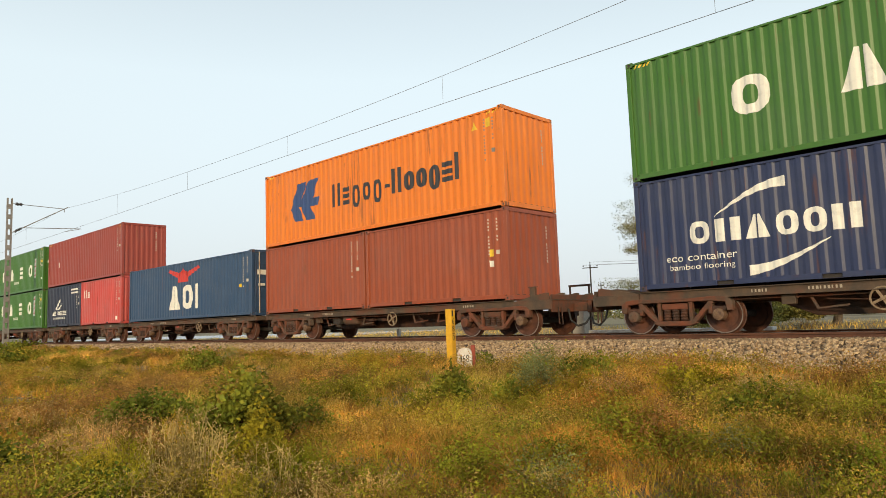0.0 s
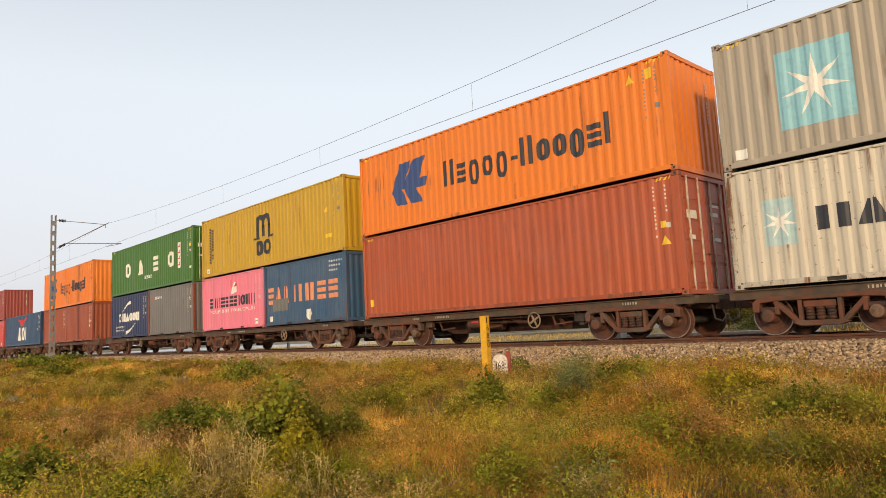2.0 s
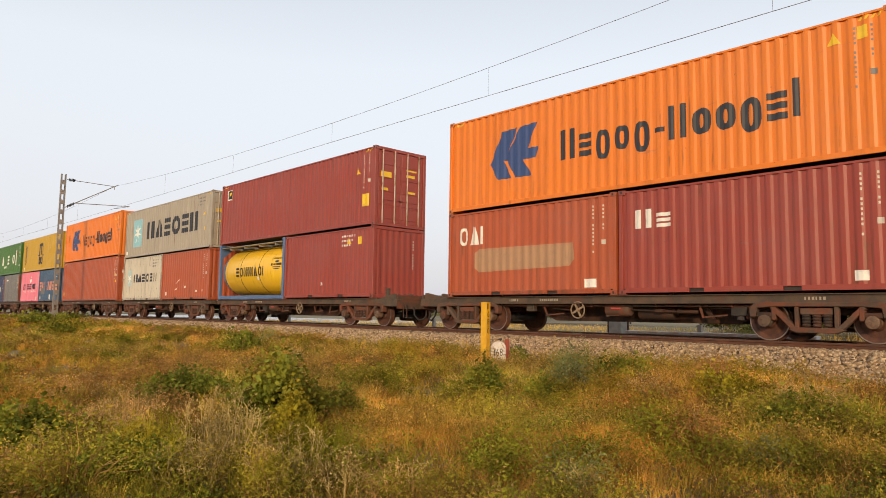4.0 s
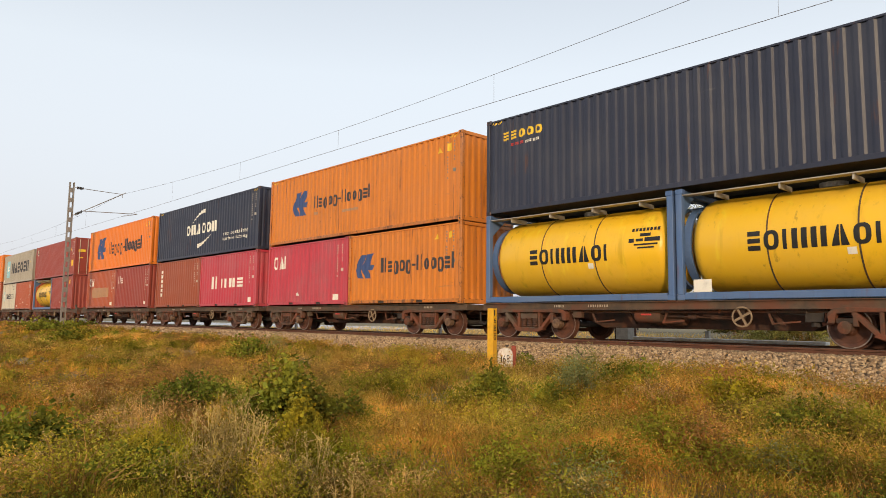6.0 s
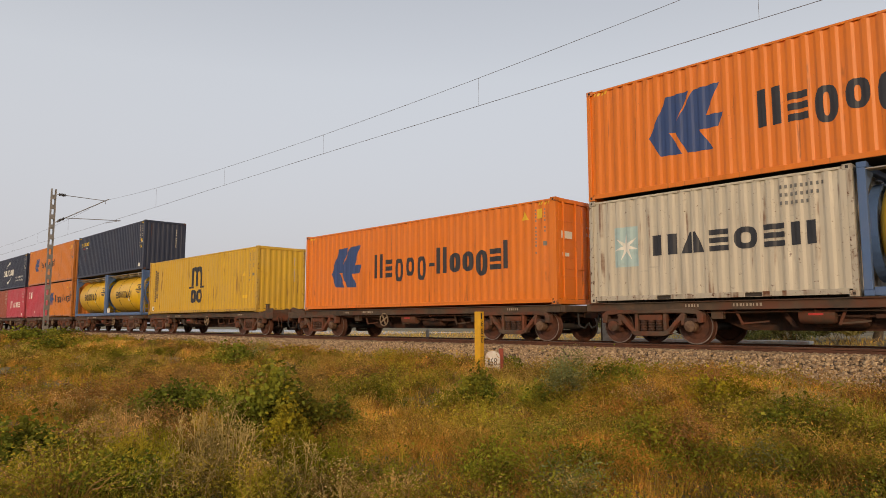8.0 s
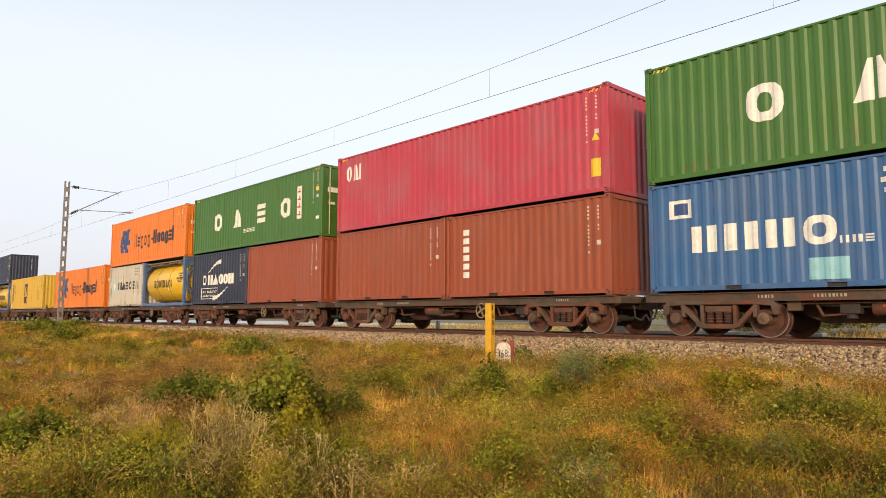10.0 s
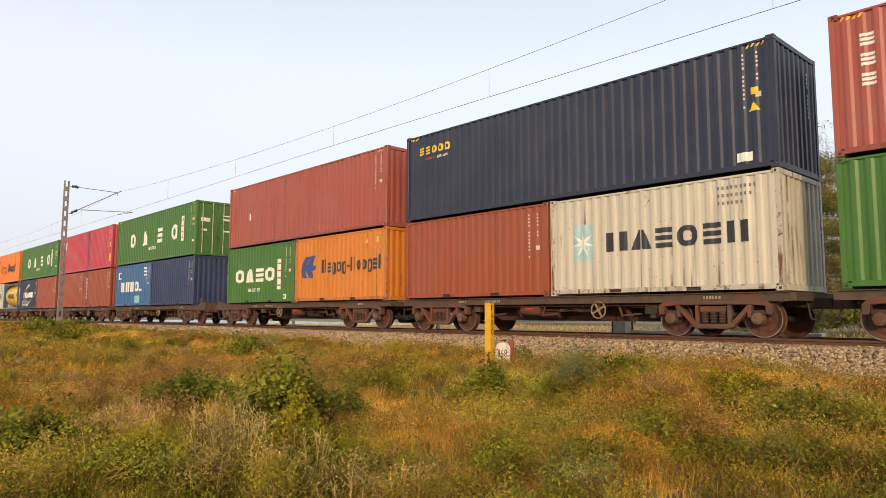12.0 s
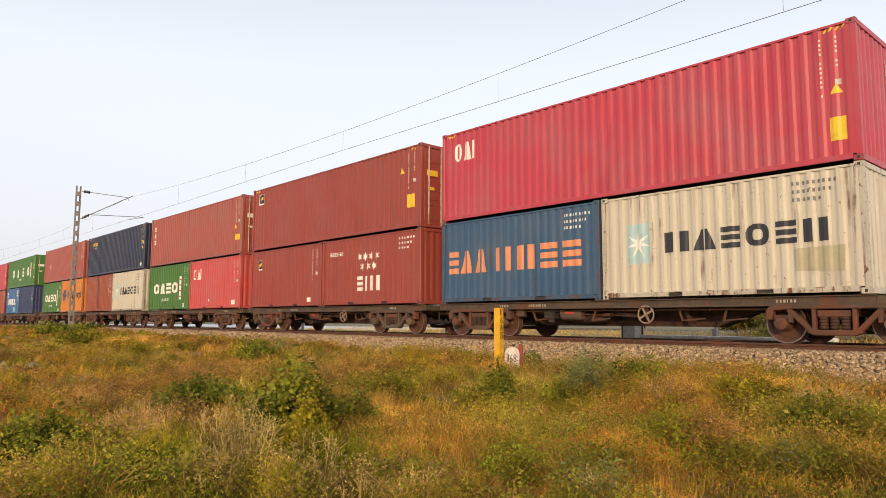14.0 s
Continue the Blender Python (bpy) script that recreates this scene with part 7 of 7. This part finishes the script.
bush(-11.52, 5.13, 0.52, 0.49, 0.0259, 1300, M_LEAF, 642, "fresh green broad-leaved weed on the bank")
bush(-11.8, 4.71, 0.42, 0.55, 0.026, 1300, M_LEAF, 645, "fresh green broad-leaved weed on the bank")
bush(-10.27, 7.54, 0.47, 0.49, 0.026, 1300, M_WEED, 648, "small olive green weed on the bank")
bush(-8.39, 5.3, 0.48, 0.5, 0.0229, 1300, M_WEED, 651, "small olive green weed on the bank")
bush(-7.04, 9.13, 0.4, 0.47, 0.0247, 1300, M_WEED, 654, "small olive green weed on the bank")
bush(-3.87, 8.79, 0.42, 0.49, 0.0226, 1300, M_OLIVE, 657, "low olive weed on the bank")
bush(-2.55, 7.2, 0.44, 0.4, 0.0204, 1300, M_WEED, 660, "small olive green weed on the bank")
bush(-6.05, 4.1, 0.39, 0.39, 0.02, 1300, M_WEED, 666, "small olive green weed on the bank")
bush(-6.23, 3.44, 0.43, 0.45, 0.0198, 1300, M_WEED, 669, "small olive green weed on the bank")
bush(-6.43, 2.17, 0.33, 0.38, 0.0195, 1300, M_LEAF, 672, "fresh green broad-leaved weed on the bank")
bush(-10.5, 2.71, 0.44, 0.52, 0.0239, 1300, M_WEED, 675, "small olive green weed on the bank")

rng = np.random.default_rng(90)
for k, (mx, my) in enumerate(spots(110, rng, r0=4.6, r1=30.0, power=0.9, ymax=11.8)):
    kind = k % 4 if math.hypot(mx, my) > 8.5 else (1, 3, 2, 3)[k % 4]
    bush(float(mx), float(my), rng.uniform(0.30, 0.70), rng.uniform(0.30, 0.66), rng.uniform(0.011, 0.016) * (1 + math.hypot(mx, my) / 40), 2200, (M_DRYLEAF, M_OLIVE, M_PURPLE, M_WEED)[kind], 200 + 3 * k,
         ("lumpy mound of dry ochre weed on the bank", "lumpy mound of olive green weed on the bank", "mound of dry grey-brown weed on the bank", "mound of small-leaved green weed on the bank")[kind])


def dry_weed(x, y, r, h, n, material, seed, label):
    """A stand of tall dry stalks with small seed heads."""
    rng = np.random.default_rng(seed)
    d = new("dry_weed")
    d.location = (x, y, float(ground_z(x, y)) - 0.03)
    tagged(d, label, "weed")
    s, heads = Shape(), []
    for p0, p1, p2 in stems_into(s, rng, n, r, h, 0.0052, 0.7):
        for k in range(6):
            t = rng.uniform(0.2, 1)
            a = p1.lerp(p2, t)
            b = a + Vector((rng.normal(0, 0.05), rng.normal(0, 0.05), rng.uniform(0.02, 0.10)))
            s.tube(a, b, 0.0022, 0.0015, 3, False)
            heads += [tuple(b + Vector(rng.normal(0, 0.012, 3))) for _ in range(3)]
        heads.append(tuple(p2))
    part("stalk_work", s.mesh("stalk_work"), material, d, "bleached dry stalks")["kind"] = "stuff"
    v, f = leaf_cloud(np.array(heads), rng.uniform(0.007, 0.016, len(heads)), seed + 1)
    part("seed_fluff", cloud_mesh("seed_fluff", v, f, None), M_STRAW if material is not M_LIME else M_LIME, d, "small pale seed heads")["kind"] = "stuff"


dry_weed(-9.4, 3.2, 0.46, 0.85, 70, M_STRAW, 71, "stand of tall bleached dry stalks")
dry_weed(-10.2, 3.55, 0.6, 0.95, 46, M_STRAW, 501, "stand of tall bleached dry stalks")
dry_weed(-9.3, 4.2, 0.45, 0.95, 46, M_STRAW, 504, "stand of tall bleached dry stalks")
dry_weed(-8.0, 3.75, 0.4, 0.80, 36, M_LIME, 507, "thin yellowing weed stalks")
dry_weed(-6.7, 3.35, 0.40, 0.95, 40, M_STRAW, 72, "stand of tall bleached dry stalks")
dry_weed(-5.8, 3.3, 0.45, 0.60, 30, M_STRAW, 73, "stand of tall pale dry stalks")
dry_weed(-7.4, 2.9, 0.40, 0.70, 60, M_LIME, 74, "thin yellowing weed stalks")
dry_weed(-6.4, 2.6, 0.4, 0.50, 28, M_STRAW, 75, "thin pale weed stalks")
dry_weed(-5.4, 3.9, 0.4, 0.45, 50, M_PURPLE, 76, "thin grey-brown weed stalks")
dry_weed(-10.6, 3.3, 0.6, 0.70, 80, M_PURPLE, 77, "grey-brown stand of dry weeds")
dry_weed(-12.4, 3.6, 0.8, 0.70, 80, M_PURPLE, 78, "grey-brown stand of dry weeds")
dry_weed(-5.4, 9.2, 0.45, 0.60, 50, M_STRAW, 79, "pale dry stalks on the bank")
dry_weed(-3.2, 9.4, 0.5, 0.60, 60, M_STRAW, 80, "pale dry stalks near the ballast")
dry_weed(-6.9, 4.2, 0.3, 0.75, 30, M_LIME, 81, "thin yellow-green flowering stalks")

dry_weed(-8.60, 2.63, 0.4, 0.8, 36, M_STRAW, 400, "stand of tall bleached dry stalks")
dry_weed(-7.85, 2.75, 0.4, 0.95, 40, M_STRAW, 403, "stand of tall bleached dry stalks")
dry_weed(-6.68, 3.10, 0.35, 0.95, 30, M_STRAW, 406, "stand of tall bleached dry stalks")
dry_weed(-6.12, 3.12, 0.4, 0.9, 30, M_STRAW, 409, "stand of tall bleached dry stalks")
dry_weed(-6.41, 2.38, 0.35, 0.7, 50, M_LIME, 412, "thin yellowing weed stalks")
dry_weed(-5.85, 3.58, 0.4, 0.75, 26, M_STRAW, 415, "stand of tall bleached dry stalks")
dry_weed(-5.67, 3.19, 0.35, 0.6, 50, M_LIME, 418, "thin yellowing weed stalks")
dry_weed(-6.06, 2.64, 0.35, 0.65, 28, M_STRAW, 421, "stand of tall bleached dry stalks")
dry_weed(-7.38, 1.90, 0.4, 0.55, 40, M_PURPLE, 424, "thin grey-brown weed stalks")
dry_weed(-6.13, 4.02, 0.35, 0.7, 40, M_LIME, 427, "thin yellowing weed stalks")
dry_weed(-7.18, 1.53, 0.4, 0.5, 20, M_STRAW, 430, "stand of tall bleached dry stalks")
dry_weed(-5.13, 3.66, 0.35, 0.5, 20, M_STRAW, 433, "stand of tall bleached dry stalks")
dry_weed(-3.86, 5.24, 0.3, 0.35, 30, M_STRAW, 436, "stand of tall bleached dry stalks")
dry_weed(-4.89, 4.05, 0.3, 0.4, 30, M_STRAW, 439, "stand of tall bleached dry stalks")


def rock(x, y, size, seed, label, material):
    rng = np.random.default_rng(seed)
    bm = bmesh.new()
    bmesh.ops.create_icosphere(bm, subdivisions=2, radius=size)
    for v in bm.verts:
        v.co *= 0.75 + 0.4 * noise.noise(v.co * 3.0 / size * 0.3 + Vector((seed, 0, 0))) + rng.uniform(-0.06, 0.06)
        v.co.z *= 0.65
    me = bpy.data.meshes.new("rock")
    bm.to_mesh(me)
    bm.free()
    ob = part("rock", me, material)
    ob.location = (x, y, float(ground_z(x, y)) + size * 0.45)
    tagged(ob, label, "rock")


M_PALE = rough_stuff("pale_stone", (0.62, 0.56, 0.47), (0.50, 0.44, 0.36), 8, 0.9, 0.5)
rock(-22.9, 6.48, 0.46, 1, "pale bare stone lying in the grass", M_PALE)
rock(-20.5, 5.7, 0.10, 2, "small pale stone lying in the grass", M_PALE)
rock(-13.2, 8.6, 0.16, 3, "small pale stone lying in the grass", M_PALE)
rock(-13.0, 10.4, 0.12, 4, "small pale stone near the ballast", M_PALE)


# ---- movement: the whole train rolls past at an even pace ----
def motions():
    tick = 1 / FPS
    for thing, x, y, z in MOVERS:
        walk(thing, [(t, pose(x - SPEED * t, y, z)) for t in (0, tick, 3.5, 7, 10.5, 14 - tick, 14)])
    # wheels turn with the way rolled; all wheels of one axle place share their keys
    turn = math.degrees(SPEED / WHEEL_R)
    first = {}
    for ws in WHEELSETS:
        side = 1 if ws.matrix_basis.translation.x > 0 else -1
        if side not in first:
            walk(ws, [(k * tick, pose(side * 1.0, 0, WHEEL_R, 0, -turn * k * tick, 0)) for k in range(int(14 * FPS) + 1)])
            first[side] = ws.animation_data
        else:
            ws.rotation_mode = "QUATERNION"
            keys = ws.animation_data_create()
            keys.action = first[side].action
            keys.action_slot = first[side].action_slot


motions()
